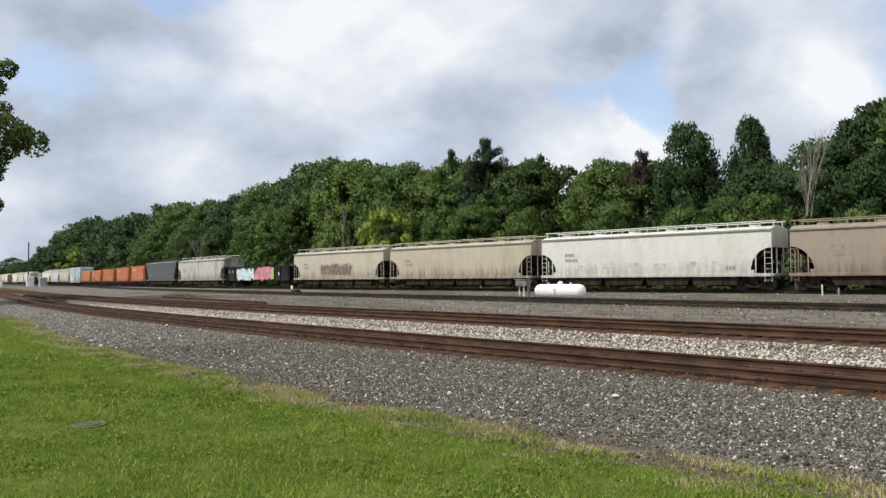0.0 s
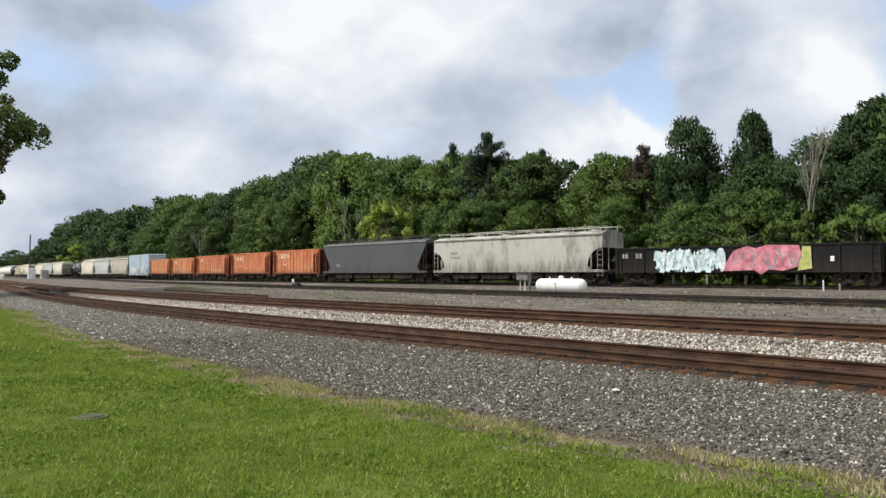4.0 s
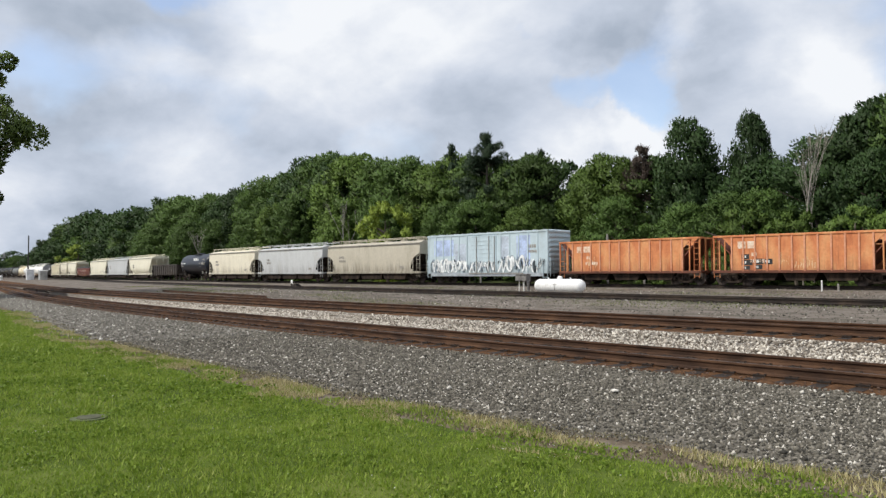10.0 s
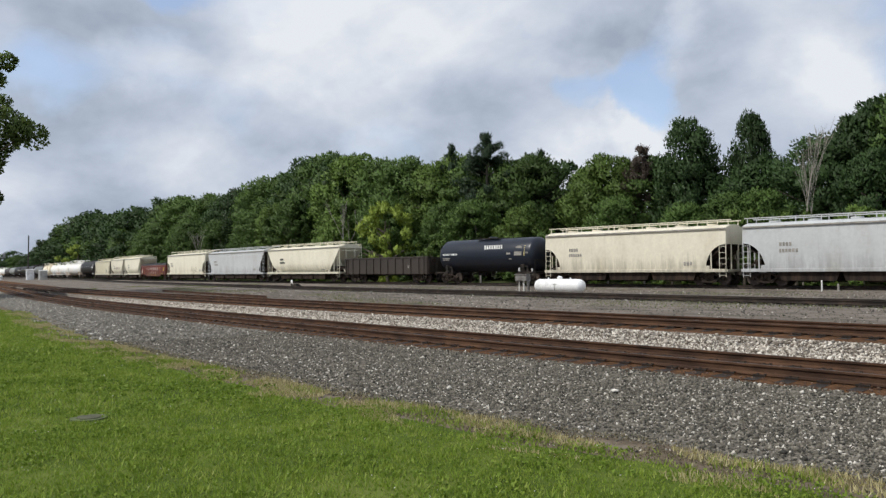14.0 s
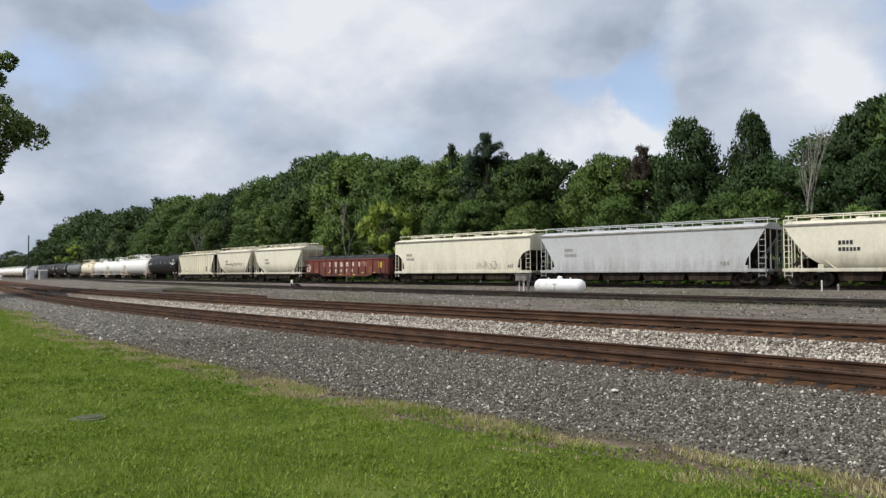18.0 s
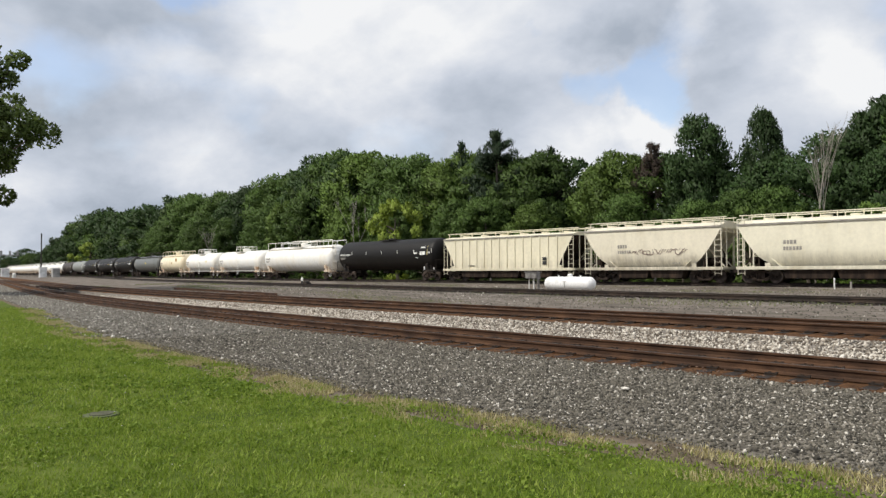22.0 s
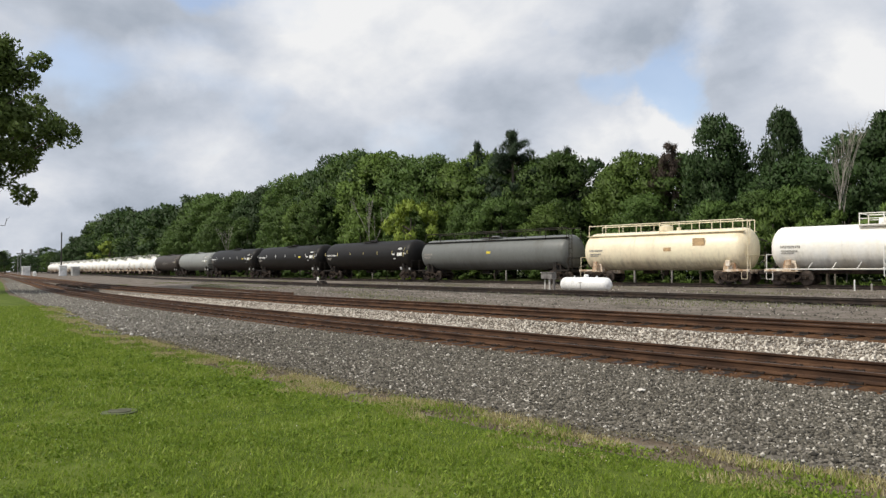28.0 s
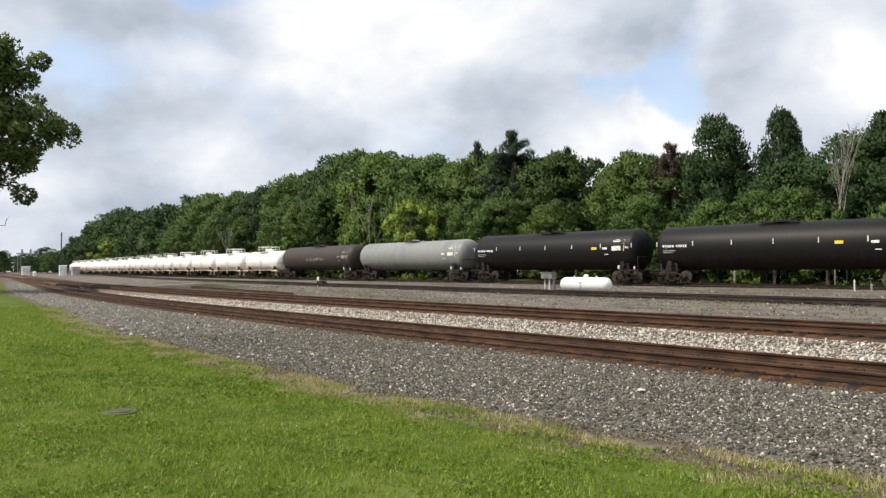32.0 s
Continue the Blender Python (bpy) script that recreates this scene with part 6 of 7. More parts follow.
def broadleaf(seed, leaf, label, H=16.0, R=4.6, base=0.08, clumps=150, per=120, size=0.36, lobes=4, name="tree", cat="tree"):
    """A leafy tree with a lobed, uneven crown."""
    rng = np.random.default_rng(seed)
    rnd = random.Random(seed)
    tree = tagged(new(name), label, cat, "trees of the wood")
    bm = bmesh.new()
    top = limb(bm, (0, 0, -0.3), (rnd.uniform(-.4, .4), rnd.uniform(-.4, .4), H * 0.75), 0.016 * H + 0.06, 0.05, 8, 5, 0.03, rnd)
    for i in range(9):
        z = H * rnd.uniform(0.2, 0.65)
        a = rnd.uniform(0, 6.28)
        q = R * rnd.uniform(0.5, 0.85)
        limb(bm, (0, 0, z), (q * math.cos(a), q * math.sin(a), z + H * rnd.uniform(0.06, 0.2)), 0.11, 0.03, 5, 2, 0.1, rnd)
    part("trunk", bm, m_bark, tree)
    # lobes make the outline uneven
    lob = [(rng.uniform(0, 6.283), rng.uniform(0.3, 1.0), rng.uniform(0.75, 1.25)) for _ in range(lobes)]
    cs, rs = [], []
    for i in range(clumps):
        u = rng.uniform(0, 1) ** 0.8
        z = base + (1 - base) * u
        prof = math.sin(math.pi * min(1, (u * 0.92 + 0.06))) ** 0.62
        a = rng.uniform(0, 6.283)
        k = 1.0
        for la, lz, lk in lob:
            k *= 1 + (lk - 1) * math.exp(-((math.cos(a - la) - 1) ** 2) * 2 - ((u - lz) ** 2) * 8)
        q = R * prof * k * (rng.uniform(0.15, 1.0) ** 0.45)
        cs.append((q * math.cos(a), q * math.sin(a), z * H - 0.5))
        rs.append(H * rng.uniform(0.05, 0.095))
    me = spray_mesh("crown", rng, np.array(cs), np.array(rs), per, size, leaf)
    shared("crown", me, tree)
    return tree


def pine(seed, label, H=17.0, leaf=None, per=60, name="pine_tree"):
    rng = np.random.default_rng(seed)
    rnd = random.Random(seed)
    tree = tagged(new(name), label, "tree", "trees of the wood")
    bm = bmesh.new()
    limb(bm, (0, 0, -0.3), (0, 0, H * 0.97), 0.3, 0.04, 8, 5, 0.01, rnd)
    cs, rs = [], []
    for i in range(13):
        u = i / 12
        z = H * (0.28 + 0.66 * u) + rnd.uniform(-0.5, 0.5)
        for j in range(5 if i < 11 else 3):
            a = rnd.uniform(0, 6.28)
            q = (3.2 * (1 - u) ** 0.7 + 0.5) * rnd.uniform(0.55, 1.2)
            e = (q * math.cos(a), q * math.sin(a), z + q * 0.55)
            limb(bm, (0, 0, z), e, 0.06, 0.02, 5, 2, 0.06, rnd)
            for t in (0.45, 0.75, 1.0):
                cs.append((e[0] * t, e[1] * t, z + q * 0.55 * t + rnd.uniform(-0.3, 0.5)))
                rs.append(rnd.uniform(0.6, 1.0) * (0.7 + 0.5 * t))
    part("trunk", bm, m_bark, tree)
    shared("crown", spray_mesh("crown", rng, np.array(cs), np.array(rs) * 0.55, int(per * 1.5), 0.5, leaf or L_PINE, 0.8, 0.2), tree)
    return tree


def snag(seed, label, H=11.0, spread=0.5, girth=0.062, name="bare_tree"):
    """A leafless tree: forks on forks."""
    rnd = random.Random(seed)
    tree = tagged(new(name), label, "tree", "trees of the wood")
    bm = bmesh.new()

    def fork(p, d, ln, r, depth):
        q = p + d * ln
        rod(bm, p, q, r, 6, r * 0.65)
        if depth == 0:
            return
        for i in range(rnd.choice((2, 2, 3))):
            nd = (d + Vector((rnd.uniform(-1, 1), rnd.uniform(-1, 1), rnd.uniform(-0.1, 0.6))) * spread).normalized()
            fork(q, nd, ln * rnd.uniform(0.6, 0.85), r * 0.66, depth - 1)
    fork(Vector((0, 0, -0.3)), Vector((0, 0, 1)), H * 0.33, girth, 5)
    part("trunk", bm, m_deadwood, tree)
    return tree


for n, r0, r1, size in CLOVER:
    leaf_litter(n, r0, r1, size)

PROTO = {
    "d1": broadleaf(1, L_DARK, "dark green broadleaf tree in the wood", R=4.8),
    "d2": broadleaf(2, L_DARK, "dark green broadleaf tree in the wood", R=4.2, lobes=6),
    "m1": broadleaf(3, L_MID, "green broadleaf tree with a lobed crown", R=5.0),
    "m2": broadleaf(4, L_MID, "green broadleaf tree with a lobed crown", R=4.4, lobes=6, clumps=130),
    "l1": broadleaf(5, L_LIGHT, "fresh green broadleaf tree at the wood's edge", R=4.9),
    "b1": broadleaf(6, L_LIGHT, "fresh green bush below the wood", H=6.0, R=3.2, base=0.02, clumps=50, per=80, size=0.30, name="bush", cat="bush"),
    "b2": broadleaf(7, L_YELLOW, "yellow-green bush at the wood's edge", H=6.0, R=3.0, base=0.02, clumps=50, per=80, size=0.30, name="bush", cat="bush"),
    "b3": broadleaf(8, L_MID, "dark leafy bush beside the rail line", H=6.0, R=3.4, base=0.02, clumps=50, per=80, size=0.30, name="bush", cat="bush"),
    "r1": pine(9, "half-bare red-brown conifer in the wood", 17.0, L_RED, 44, "withered_conifer"),
    "f1": broadleaf(21, L_DARK, "dark green broadleaf tree far along the line", R=5.0, clumps=64, per=64, size=0.62),
    "f2": broadleaf(22, L_MID, "green broadleaf tree far along the line", R=4.8, clumps=64, per=64, size=0.62, lobes=6),
    "p1": pine(10, "tall dark pine tree with uneven tiers"),
}
BASE_H = {"b1": 6.0, "b2": 6.0, "b3": 6.0, "p1": 17.0, "r1": 17.0}
USED = set()


def plant(kind, x, y, h, wide=1.0, label=""):
    """Set a tree of that kind with its top at height h."""
    s = h / BASE_H.get(kind, 16.0)
    z = 0.55 + 0.004 * max(0.0, y - woods.y_at(x))
    m = Matrix.Translation((x, y, z)) @ Matrix.Rotation(random.uniform(0, 6.28), 4, "Z") @ Matrix.Diagonal((s * wide, s * wide, (h - 0.5) / BASE_H.get(kind, 16.0), 1))
    if kind in USED:
        ob = copy_thing(PROTO[kind], Matrix.Identity(4))
    else:
        ob = PROTO[kind]
        USED.add(kind)
    ob.matrix_basis = m
    if label:
        ob["label"] = label
    return ob


CANOPY = [(-440, 15), (-375, 19), (-331, 26.5), (-289, 25.2), (-256, 22.4), (-206, 21.8), (-171, 21.8), (-140, 19.4), (-125, 20.4), (-119, 20.3), (-110, 21.8),
          (-104, 22), (-99, 21.6), (-94, 20.4), (-87, 18.2), (-80, 19.6), (-74, 18.8), (-69, 18.0), (-61, 16.6), (-55, 15.2), (-46, 14.6), (-40, 13.8),
          (-35, 13.2), (-30, 12.9), (-26, 13.8), (-23, 14.2), (-20, 15.4), (-18, 16.4), (-14, 16.8), (40, 16)]


def canopy(x):
    return float(np.interp(x, [c[0] for c in CANOPY], [c[1] for c in CANOPY]))


BARE = ((-78.8, 6.6, 12.2, 71), (-21.4, 9.0, 13.2, 72), (-20.8, 9.6, 12.6, 73), (-136.0, 9.5, 12.0, 74))
CLEAR = ((-80, 3.2), (-71, 4.2), (-21.8, 3.6), (-86, 2.5), (-136, 4.0))


def clear(x):
    return any(abs(x - c) < w for c, w in CLEAR)


random.seed(12)
x = -430.0
# unseen trees right of the view, up to x = 6, added for shade
while x < 6:
    step = 5.2 if x > -130 else (7.0 if x > -230 else 11.0)
    for off, share, kinds, skip in ((29, 0.98, ("d1", "d2", "m1"), 0.15), (20, 1.0, ("d1", "m1", "m2", "m1", "d2", "l1"), 0.0), (13.5, 0.66, ("m1", "m2", "l1", "d2"), 0.25)):
        if random.random() < skip:
            continue
        px = x + random.uniform(-0.4, 0.4) * step
        if off < 15 and clear(px):
            continue
        h = canopy(px) * share * random.uniform(0.88, 1.02)
        if -78 < px < -40 and off < 25:
            kinds = ("m1", "l1", "m2", "m1", "l1", "l1") if off > 15 else ("m1", "m2", "l1", "l1")
        if off > 25 or x < -190:
            kinds = ("f1", "f2", "f1") if x > -190 else ("f1", "f1", "f1", "f2")
        plant(random.choice(kinds), px, woods.y_at(px) + off + random.uniform(-2, 2), h, random.uniform(0.95, 1.25) * (1.25 if x < -200 else 1.0))
    x += step
x = -300.0
while x < 2:
    step = 3.4 if x > -110 else 6.0
    px = x + random.uniform(-1, 1)
    close = px > -90
    if random.random() < (0.72 if close else 0.92) and not clear(px):
        plant(random.choice(("b1", "b3", "b3", "b1", "b3")), px, woods.y_at(px) + (10.4 if close else 8.0) + random.uniform(-1.2, 1.5), random.uniform(3.2, 6.5), random.uniform(0.9, 1.3))
    x += step
# single trees that stand out
plant("p1", -62.3, woods.y_at(-62.3) + 17, 18.9, 1.2, "tall dark pine tree above the wood")
plant("p1", -72.5, woods.y_at(-72.5) + 20, 19.2, 0.7, "slim dark pine top in the wood")
plant("p1", -57.0, woods.y_at(-57.0) + 21, 16.6, 0.7, "slim dark pine top in the wood")
plant("d1", -36.0, woods.y_at(-36.0) + 19, 17.0, 0.72, "tall dark broadleaf tree above its neighbours")
plant("d2", -30.0, woods.y_at(-30.0) + 20, 16.7, 0.52, "slender tall dark tree above its neighbours")
plant("r1", -41.2, woods.y_at(-41.2) + 19, 15.2, 0.85)
plant("d1", -59.0, woods.y_at(-59.0) + 26, 13.0, 1.0)
plant("d1", -19.0, woods.y_at(-19.0) + 17, 15.6, 0.95, "large dark tree with hanging boughs")
plant("m1", -14.5, woods.y_at(-14.5) + 17, 17.0, 1.0)
plant("b2", -71.3, woods.y_at(-71.3) + 8.0, 11.0, 0.84)
plant("b3", -77.5, woods.y_at(-77.5) + 8, 4.2, 1.0)
plant("b3", -66.5, woods.y_at(-66.5) + 8, 4.6, 1.1)
plant("b1", -86.0, woods.y_at(-86.0) + 9, 8.8, 0.85)
plant("b1", -25.5, woods.y_at(-25.5) + 8, 7.0, 0.95)
plant("b1", -21.5, woods.y_at(-21.5) + 8, 6.4, 0.9)
plant("b1", -17.0, woods.y_at(-17) + 8, 6.6, 1.0)
plant("b2", -258.0, woods.y_at(-258) + 9, 12.0, 0.95)
for sx, off, h, seed in BARE:
    t = snag(seed, "bare grey tree at the wood's edge", h * 0.84, 0.42 if sx < -50 else 0.19, 0.10 if sx < -50 else 0.062)
    t.matrix_basis = Matrix.Translation((sx, woods.y_at(sx) + off, 0.5))
# low far trees where the line vanishes
random.seed(31)
for i in range(44):
    px = -470 - 14 * i
    side = -1 if i % 2 else 1
    plant(random.choice(("f1", "f2", "f1")), px, woods.y_at(px) + side * random.uniform(13, 24) + (26 if side > 0 and i % 4 == 0 else 0) - (18 if side < 0 and i % 3 == 0 else 0), random.uniform(13, 17), 1.7)

for i, (px, py) in enumerate(((-440, 108), (-452, 116), (-430, 116), (-470, 112), (-462, 124), (-486, 104), (-500, 96), (-520, 92), (-545, 100), (-560, 90), (-535, 84), (-590, 92), (-600, 84), (-405, 112), (-395, 118), (-640, 96), (-660, 84))):
    plant("f1" if i % 3 else "f2", px, py, 12.0 + (i * 7 % 5), 1.25)


# ---- the lawn tree whose boughs hang into view ----
def lawn_tree():
    rng = np.random.default_rng(77)
    rnd = random.Random(77)
    tree = tagged(new("lawn_tree"), "broadleaf lawn tree with hanging leafy boughs", "tree")
    bm = bmesh.new()
    limb(bm, (0, 0, -0.1), (0.2, 0.1, 7.4), 0.34, 0.08, 10, 5, 0.02, rnd)
    cs, rs = [], []
    for i in range(34):
        a, u = rnd.uniform(0, 6.283), rnd.uniform(0, 1)
        q = 3.65 * math.sin(math.pi * (0.15 + 0.75 * u)) ** 0.6 * rnd.uniform(0.7, 1.0)
        tip = Vector((q * math.cos(a), q * math.sin(a), 4.7 + 4.5 * u))
        limb(bm, (0, 0, max(2.4, tip.z - 2.0)), tip, 0.09, 0.02, 6, 3, 0.08, rnd)
        for k in range(5):
            c = tip * rnd.uniform(0.72, 1.04) + Vector((rnd.gauss(0, 0.35), rnd.gauss(0, 0.35), rnd.gauss(0, 0.3)))
            cs.append(tuple(c))
            rs.append(rnd.uniform(0.30, 0.62))
    # thin bare lower bough with rising twigs
    old = Vector((0, 0, 2.45))
    for k in range(6):
        p = Vector((0.24 * (k + 1), 0.25 * (k + 1), 2.50 + 0.03 * k - 0.010 * k * k))
        rod(bm, old, p, 0.036 - 0.005 * k, 6, 0.032 - 0.005 * k)
        if k > 1:
            up = p + Vector((rnd.uniform(-0.02, 0.12), rnd.uniform(-0.02, 0.12), rnd.uniform(0.25, 0.5)))
            rod(bm, p, up, 0.011, 5, 0.006)
            rod(bm, p.lerp(up, 0.6), p.lerp(up, 0.6) + Vector((0.09, 0.09, 0.16)), 0.007, 5, 0.003)
        old = p
    part("trunk", bm, m_bark, tree)
    shared("crown", spray_mesh("crown", rng, np.array(cs), np.array(rs) * 1.1, 300, 0.15, leafmat("lawn_tree_leaf", (0.112, 0.160, 0.038)), 0.1, 0.8), tree)
    tree.matrix_basis = Matrix.Translation((-75.2, 10.2, -0.1)) @ Matrix.Scale(2.38, 4)
    return tree


lawn_tree()
# ---- small things beside the tracks ----
def propane_tank():
    t = tagged(new("propane_tank"), "white horizontal gas tank beside the yard track", "tank")
    m_w = mat("white_enamel", (0.86, 0.86, 0.85), (0.70, 0.70, 0.68), (0.84, 0.84, 0.83), rough=0.35, scale=1.0, fine=12, bump=0.02)
    R, H = 0.43, 2.0
    bm = bmesh.new()
    bmesh.ops.create_uvsphere(bm, u_segments=32, v_segments=16, radius=R)
    for v in bm.verts:
        x, y, z = v.co
        v.co = Vector((z * 0.95 + (H - R) * (1 if z > 0.001 else (-1 if z < -0.001 else 0)), y, x))
    smooth(part("shell", bm, m_w, t), 60)
    bm = bmesh.new()
    rod(bm, (0.05, 0, R - 0.03), (0.05, 0, R + 0.12), 0.16, 16)
    rod(bm, (0.05, 0, R + 0.12), (0.05, 0, R + 0.18), 0.15, 16, 0.08)
    part("valve_dome", bm, m_w, t)
    for x in (-0.9, 0.9):
        bm = bmesh.new()
        rod(bm, (x, 0, R - 0.02), (x, 0, R + 0.09), 0.05, 8)
        part("lifting_lug", bm, m_w, t)
    for x in (-1.1, 1.1):
        bm = bmesh.new()
        prism(bm, [(x - 0.1, -R - 0.14), (x + 0.1, -R - 0.14), (x + 0.1, -R + 0.08), (x - 0.1, -R + 0.08)], -0.3, 0.3)
        part("foot", bm, mat("grey_concrete", (0.35, 0.34, 0.32), rough=0.95, scale=4), t)
    bm = bmesh.new()
    rod(bm, (-0.25, -R - 0.01, 0.12), (0.15, -R - 0.01, 0.12), 0.012, 5)
    rod(bm, (-0.05, -R - 0.02, 0.12), (-0.05, -R + 0.03, -0.42), 0.018, 5)
    part("gauge_pipe", bm, m_faint, t)
    x, y = -28.2, 37.0
    t.matrix_basis = Matrix.Translation((x, y, ground_z(x, y) + R + 0.13)) @ Matrix.Rotation(main.k * -28 - 0.03, 4, "Z")


def relay_cabinet():
    t = tagged(new("relay_cabinet"), "grey metal cabinet on posts beside the gas tank", "cabinet")
    m_g = mat("weathered_zinc", (0.20, 0.19, 0.18), (0.11, 0.10, 0.095), (0.30, 0.29, 0.27), rough=0.7, metal=0.3, scale=3)
    m_p = mat("pale_post", (0.66, 0.64, 0.60), rough=0.8, scale=3)
    bm = bmesh.new()
    box(bm, -0.5, 0.45, -0.22, 0.22, 0.85, 1.25, 0.02)
    b = part("body", bm, m_g, t)
    bm = bmesh.new()
    box(bm, -0.55, 0.5, -0.27, 0.27, 1.25, 1.30, 0.01)
    part("lid", bm, m_g, b)
    bm = bmesh.new()
    box(bm, -0.42, 0.0, -0.24, -0.215, 0.92, 1.2)
    part("cabinet_door", bm, m_g, b)
    for x, r in ((-0.35, 0.04), (0.05, 0.06), (0.42, 0.09)):
        bm = bmesh.new()
        rod(bm, (x, 0, -0.05), (x, 0, 0.86 if r < 0.08 else 1.32), r, 8)
        part("post", bm, m_p if r < 0.08 else m_g, t)
    x, y = -31.3, 37.2
    t.matrix_basis = Matrix.Translation((x, y, ground_z(x, y)))


def switch_stand():
    t = tagged(new("switch_stand"), "low switch stand with a white target", "switch stand")
    bm = bmesh.new()
    box(bm, -0.5, 0.5, -0.15, 0.15, 0, 0.14, 0.02)
    part("base", bm, m_darktie, t)
    bm = bmesh.new()
    rod(bm, (0, 0, 0.12), (0, 0, 0.5), 0.09, 10, 0.06)
    part("stem", bm, m_steel, t)
    bm = bmesh.new()
    box(bm, -0.16, 0.16, -0.02, 0.02, 0.44, 0.78, 0.02)
    part("target", bm, m_white, t, "white target plate")
    bm = bmesh.new()
    rod(bm, (0.05, 0, 0.3), (0.7, 0.1, 0.22), 0.03, 6)
    part("lever", bm, m_black, t)
    bm = bmesh.new()
    box(bm, 0.45, 1.15, -0.25, 0.25, 0.0, 0.36, 0.04)
    box(bm, 0.55, 0.95, -0.2, 0.2, 0.36, 0.46, 0.02)
    part("throw_box", bm, m_steel, t)
    x, y = -56.2, 35.2
    t.matrix_basis = Matrix.Translation((x, y, ground_z(x, y)))


def marker_post(x, y, h, r, material, label):
    t = tagged(new("marker_post"), label, "post")
    bm = bmesh.new()
    rod(bm, (0, 0, -0.1), (0, 0, h), r, 10)
    part("shaft", bm, material, t)
    bm = bmesh.new()
    rod(bm, (0, 0, h), (0, 0, h + r), r * 1.15, 10, r * 0.5)
    part("cap", bm, material, t)
    t.matrix_basis = Matrix.Translation((x, y, ground_z(x, y)))


def lawn_cover():
    t = tagged(new("lawn_cover"), "round concrete cover set flat in the lawn", "cover")
    bm = bmesh.new()
    bmesh.ops.create_cone(bm, cap_ends=True, segments=28, radius1=0.22, radius2=0.21, depth=0.10, matrix=Matrix.Translation((0, 0, -0.035)))
    part("slab", bm, mat("mossy_concrete", (0.085, 0.105, 0.038), rough=0.95, scale=4), t)
    bm = bmesh.new()
    bmesh.ops.create_cone(bm, cap_ends=True, segments=24, radius1=0.14, radius2=0.14, depth=0.012, matrix=Matrix.Translation((0, 0, 0.018)))
    part("lid", bm, mat("worn_iron_lid", (0.075, 0.078, 0.042), rough=0.95, scale=5), t)
    t.matrix_basis = Matrix.Translation((-9.5, 3.1, 0.0))


def hut(x, y, w, d, h, body, label):
    t = tagged(new("trackside_hut"), label, "hut")
    bm = bmesh.new()
    box(bm, -w / 2, w / 2, -d / 2, d / 2, 0, h, 0.02)
    b = part("wall", bm, body, t)
    bm = bmesh.new()
    prism(bm, [(-w / 2 - 0.15, h), (w / 2 + 0.15, h), (w / 2 + 0.1, h + 0.12), (0, h + 0.3), (-w / 2 - 0.1, h + 0.12)], -d / 2 - 0.15, d / 2 + 0.15)
    part("roof", bm, mat("hut_roof", (0.5, 0.5, 0.5), rough=0.6), t)
    bm = bmesh.new()
    box(bm, -0.45, 0.45, -d / 2 - 0.04, -d / 2 + 0.02, 0.1, 2.05)
    dr = part("door", bm, body, t)
    bm = bmesh.new()
    rod(bm, (0.35, -d / 2 - 0.08, 1.0), (0.35, -d / 2 - 0.02, 1.0), 0.04, 8)
    part("door_handle", bm, m_steel, dr)
    t.matrix_basis = Matrix.Translation((x, y, ground_z(x, y) - 0.05)) @ Matrix.Rotation(-0.12, 4, "Z")


def utility_pole(x, y, h):
    t = tagged(new("utility_pole"), "tall dark wooden utility pole", "pole")
    bm = bmesh.new()
    rod(bm, (0, 0, -0.2), (0, 0, h), 0.24, 10, 0.17)
    part("shaft", bm, mat("dark_pole_wood", (0.05, 0.045, 0.04), rough=0.9, scale=2), t)
    bm = bmesh.new()
    rod(bm, (0.3, 0, h - 1.2), (0.3, 0, h - 0.4), 0.16, 8)
    part("insulator", bm, m_steel, t)
    t.matrix_basis = Matrix.Translation((x, y, ground_z(x, y)))


def signal_bridge(x, y):
    t = tagged(new("signal_bridge"), "far lattice signal mast with dark signal heads", "signal")
    m_m = mat("grey_signal_metal", (0.30, 0.30, 0.31), rough=0.6, metal=0.3)
    for dx in (-0.5, 0.5):
        bm = bmesh.new()
        rod(bm, (dx, 0, 0), (dx, 0, 8.6), 0.12, 6)
        part("mast", bm, m_m, t)
    for k in range(7):
        bm = bmesh.new()
        rod(bm, (-0.5, 0, 0.8 + k * 1.2), (0.5, 0, 2.0 + k * 1.2), 0.06, 5)
        part("brace", bm, m_m, t)
    bm = bmesh.new()
    box(bm, -1, 7, -0.3, 0.3, 8.3, 8.7)
    part("beam", bm, m_m, t)
    for dx in (1.0, 4.0, 6.6):
        bm = bmesh.new()
        box(bm, dx - 0.35, dx + 0.35, -0.35, 0.1, 8.7, 10.2, 0.05)
        part("signal_head", bm, m_m, t)
    t.matrix_basis = Matrix.Translation((x, y, 0.2)) @ Matrix.Rotation(1.2, 4, "Z")


def loose_rail(x, y, ln, turn):
    t = tagged(new("loose_rail"), "long rusty rail lying loose beside the track", "rail")
    bm = bmesh.new()
    box(bm, -ln / 2, ln / 2, -0.07, 0.07, 0.0, 0.03)
    box(bm, -ln / 2, ln / 2, -0.012, 0.012, 0.02, 0.15)
    part("web", bm, m_rail, t)
    bm = bmesh.new()
    box(bm, -ln / 2, ln / 2, -0.035, 0.035, 0.13, 0.17, 0.008)
    part("head", bm, m_rail, t)
    t.matrix_basis = Matrix.Translation((x, y, ground_z(x, y) + 0.06)) @ Matrix.Rotation(turn, 4, "Z")


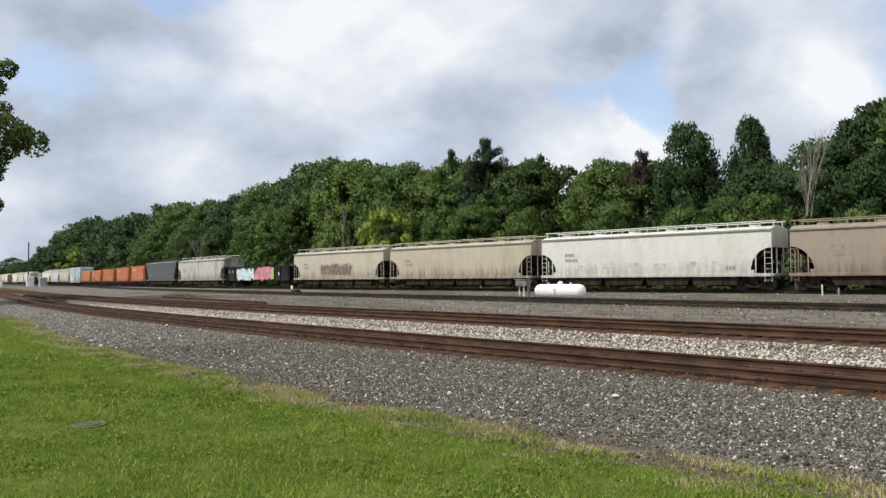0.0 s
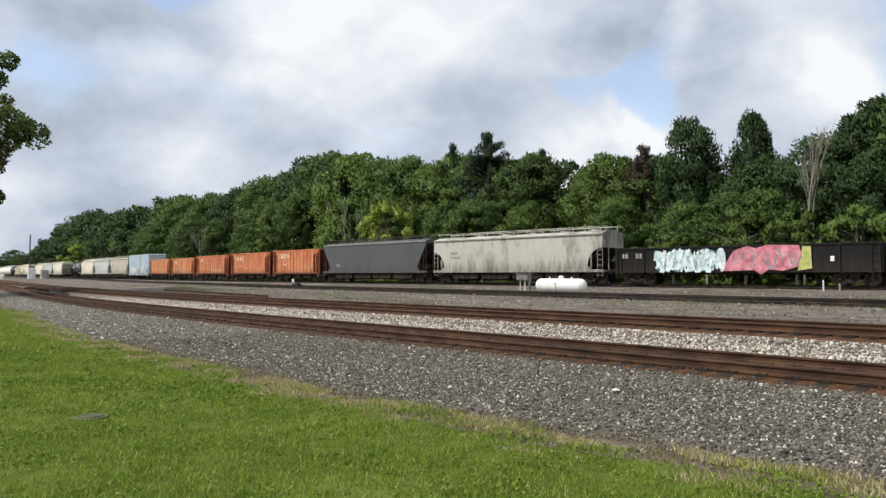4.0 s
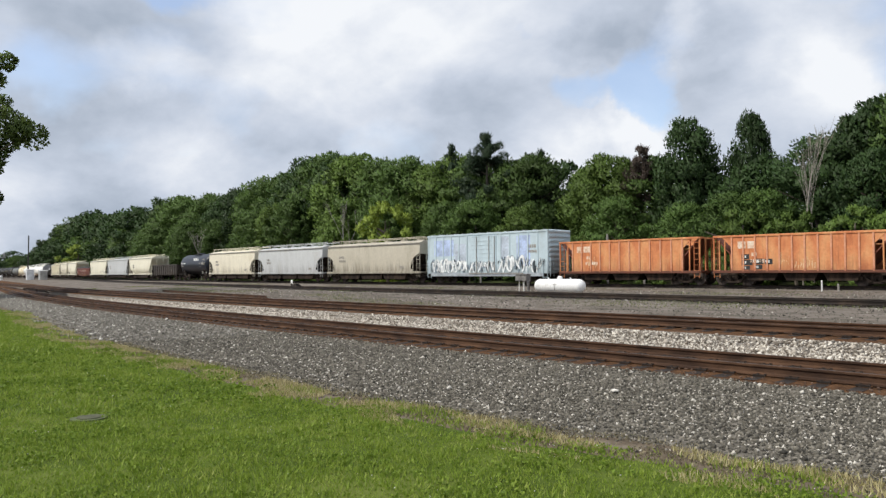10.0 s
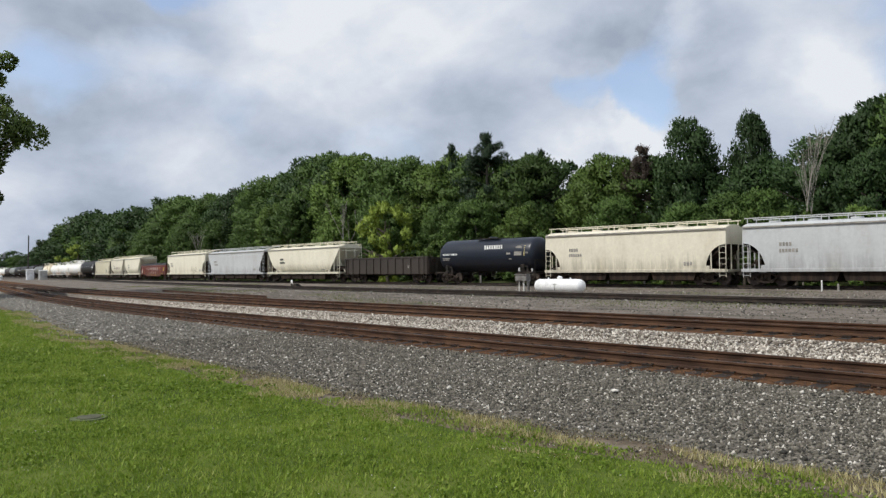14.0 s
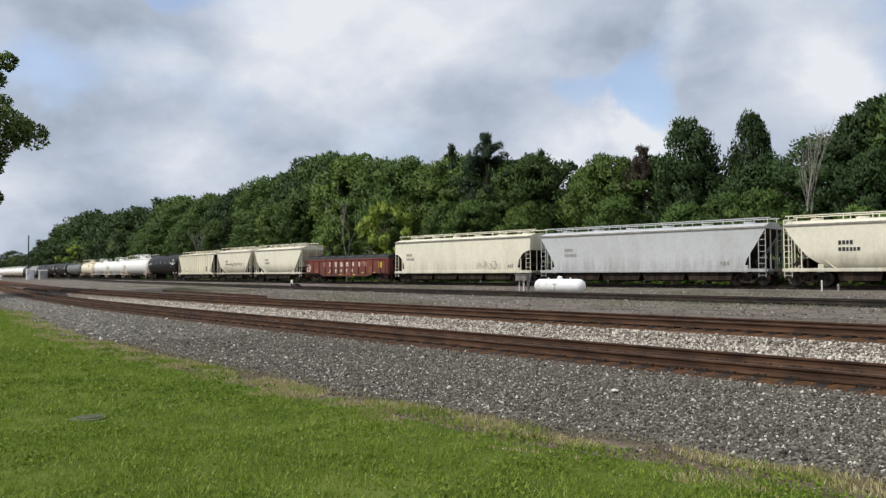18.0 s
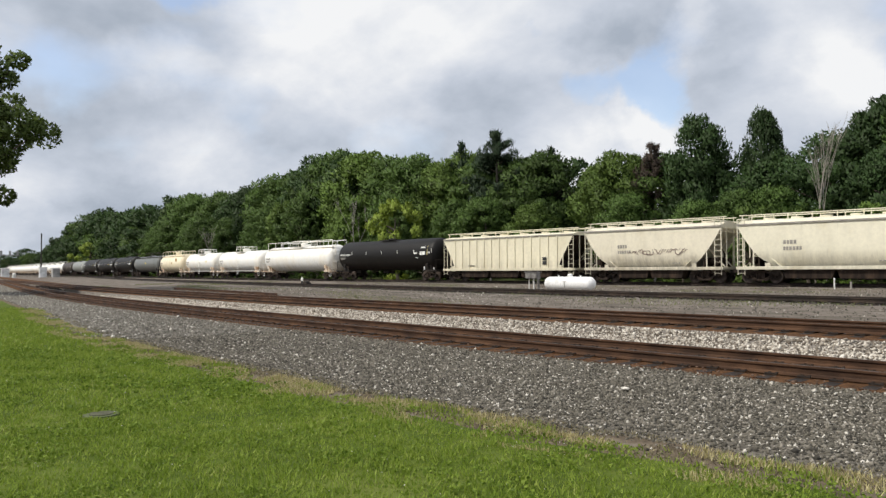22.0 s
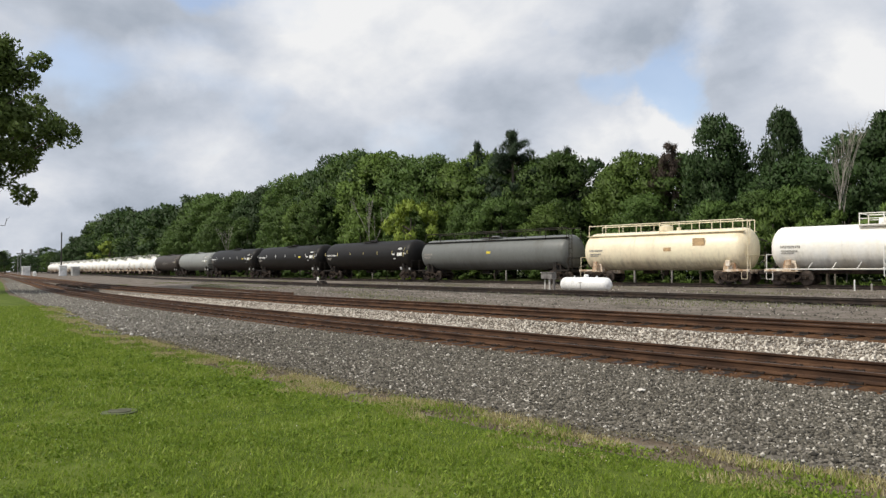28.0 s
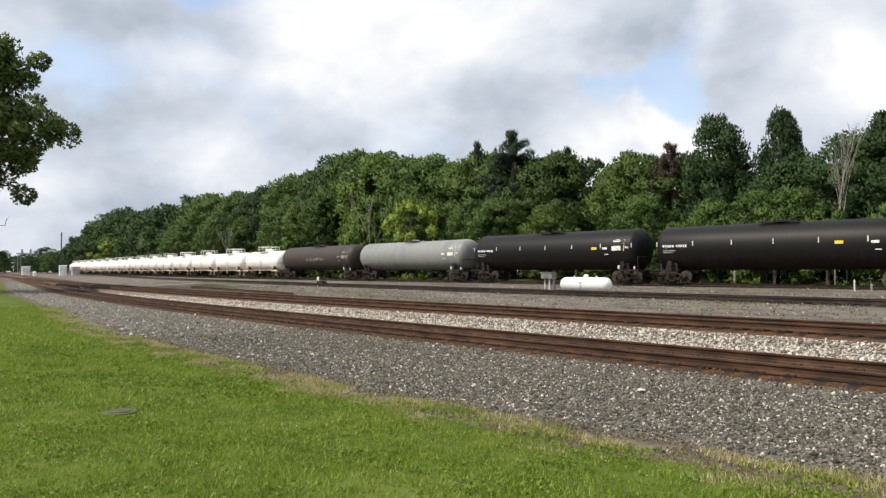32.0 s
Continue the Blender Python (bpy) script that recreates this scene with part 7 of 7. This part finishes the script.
propane_tank()
relay_cabinet()
switch_stand()
lawn_cover()
marker_post(-16.5, 47.8, 0.62, 0.045, m_white, "short white marker post beside the train")
marker_post(-15.7, 48.2, 0.36, 0.06, m_faint, "stubby grey post beside the train")
m_post = mat("grey_wood_post", (0.30, 0.28, 0.26), rough=0.9, scale=3)
for px, h in ((-51.5, 1.3), (-36.0, 4.6), (-32.4, 1.6), (-27.0, 1.3)):
    marker_post(px, woods.y_at(px) + 4.6, h, 0.09, m_post, "weathered grey post behind the rail line")
m_hut = mat("white_hut_paint", (0.76, 0.77, 0.78), rough=0.6, scale=0.8)
m_hutg = mat("grey_hut_paint", (0.38, 0.38, 0.37), rough=0.7, scale=0.8)
hut(-254, 65.0, 2.0, 2.0, 3.1, m_hut, "small white signal hut beside the line")
hut(-246, 66.5, 3.0, 2.0, 2.7, m_hutg, "grey equipment hut beside the line")
hut(-290, 62.3, 3.0, 2.4, 2.9, m_hut, "white equipment hut beside the tracks")
marker_post(-262, 58.8, 1.0, 0.55, m_white, "round white drum beside the tracks")
utility_pole(-262, 66.5, 14.2)
signal_bridge(-330, 68.5)
loose_rail(-50.6, 24.5, 22.0, -0.127)
# ---- ties under the rails ----
def tie_mesh(name, material, length=2.6, plates=None):
    bm = bmesh.new()
    box(bm, -0.115, 0.115, -length / 2, length / 2, -0.19, 0.004, 0.012)
    for v in bm.verts:
        v.co += Vector((random.uniform(-0.008, 0.008), random.uniform(-0.02, 0.02), random.uniform(-0.006, 0.003)))
    wood = len(bm.faces)
    me = bpy.data.meshes.new(name)
    for s in (-1, 1):
        box(bm, -0.10, 0.10, s * 0.7535 - 0.20, s * 0.7535 + 0.20, 0.0, 0.020)
        for dy in (-0.185, 0.185):             # raised shoulders of the plate
            box(bm, -0.10, 0.10, s * 0.7535 + dy - 0.022, s * 0.7535 + dy + 0.022, 0.012, 0.042)
        for dx in (-0.06, 0.06):
            for dy in (-0.10, 0.10):
                box(bm, dx - 0.018, dx + 0.018, s * 0.7535 + dy - 0.018, s * 0.7535 + dy + 0.018, 0.01, 0.05)
    bm.to_mesh(me)
    me.polygons.foreach_set("material_index", [0 if i < wood else 1 for i in range(len(bm.faces))])
    bm.free()
    me.materials.append(material)
    me.materials.append(m_olddark)
    return me


def lay_ties(track, meshes, s0, s1, step, lift):
    s = s0
    rnd = random.Random(int(track.d * 10))
    while s < s1:
        x, y, a = track.at(s)
        ob = new("tie", rnd.choice(meshes))
        ob.parent = TRACKS[track]
        ob.matrix_local = Matrix.Translation((x, y, track.top - 0.192 + lift)) @ Matrix.Rotation(a + rnd.uniform(-0.02, 0.02), 4, "Z") @ Matrix.Translation((0, rnd.uniform(-0.05, 0.05), 0))
        s += step * rnd.uniform(0.94, 1.06)


random.seed(3)
near_ties = [tie_mesh("tie", m_tie, 2.8) for _ in range(4)]
mid_ties = [tie_mesh("tie", m_tie_brown) for _ in range(3)]
dark_ties = [tie_mesh("tie", m_darktie) for _ in range(3)]
lay_ties(near, near_ties, -85, 8, 0.52, 0.0)
lay_ties(mid, mid_ties, -90, 8, 0.52, -0.02)
lay_ties(third, dark_ties, -75, 6, 0.56, 0.0)
lay_ties(main, dark_ties, -110, 8, 0.56, 0.0)
# ---- motion ----
def motions():
    for car, s0 in TRAIN:
        rows = []
        for i in range(33):
            x, y, a = main.at(s0 + SPEED * i)
            rows.append((float(i), Matrix.Translation((x, y, main.top)) @ Matrix.Rotation(a, 4, "Z")))
        walk(car, rows)
    # wheels roll: one turn in 2.87 m; all axles of one end share their keys
    for ax in (-1, 1):
        first, *others = AXLES[ax]
        walk(first, [(i / FPS, Matrix.Translation((ax * 0.89, 0, 0.457)) @ Matrix.Rotation(SPEED * i / FPS / 0.457, 4, "Y")) for i in range(32 * FPS + 1)])
        for ob in others:
            ob.rotation_mode = "QUATERNION"
            keys = ob.animation_data_create()
            keys.action = first.animation_data.action
            keys.action_slot = first.animation_data.action_slot


motions()
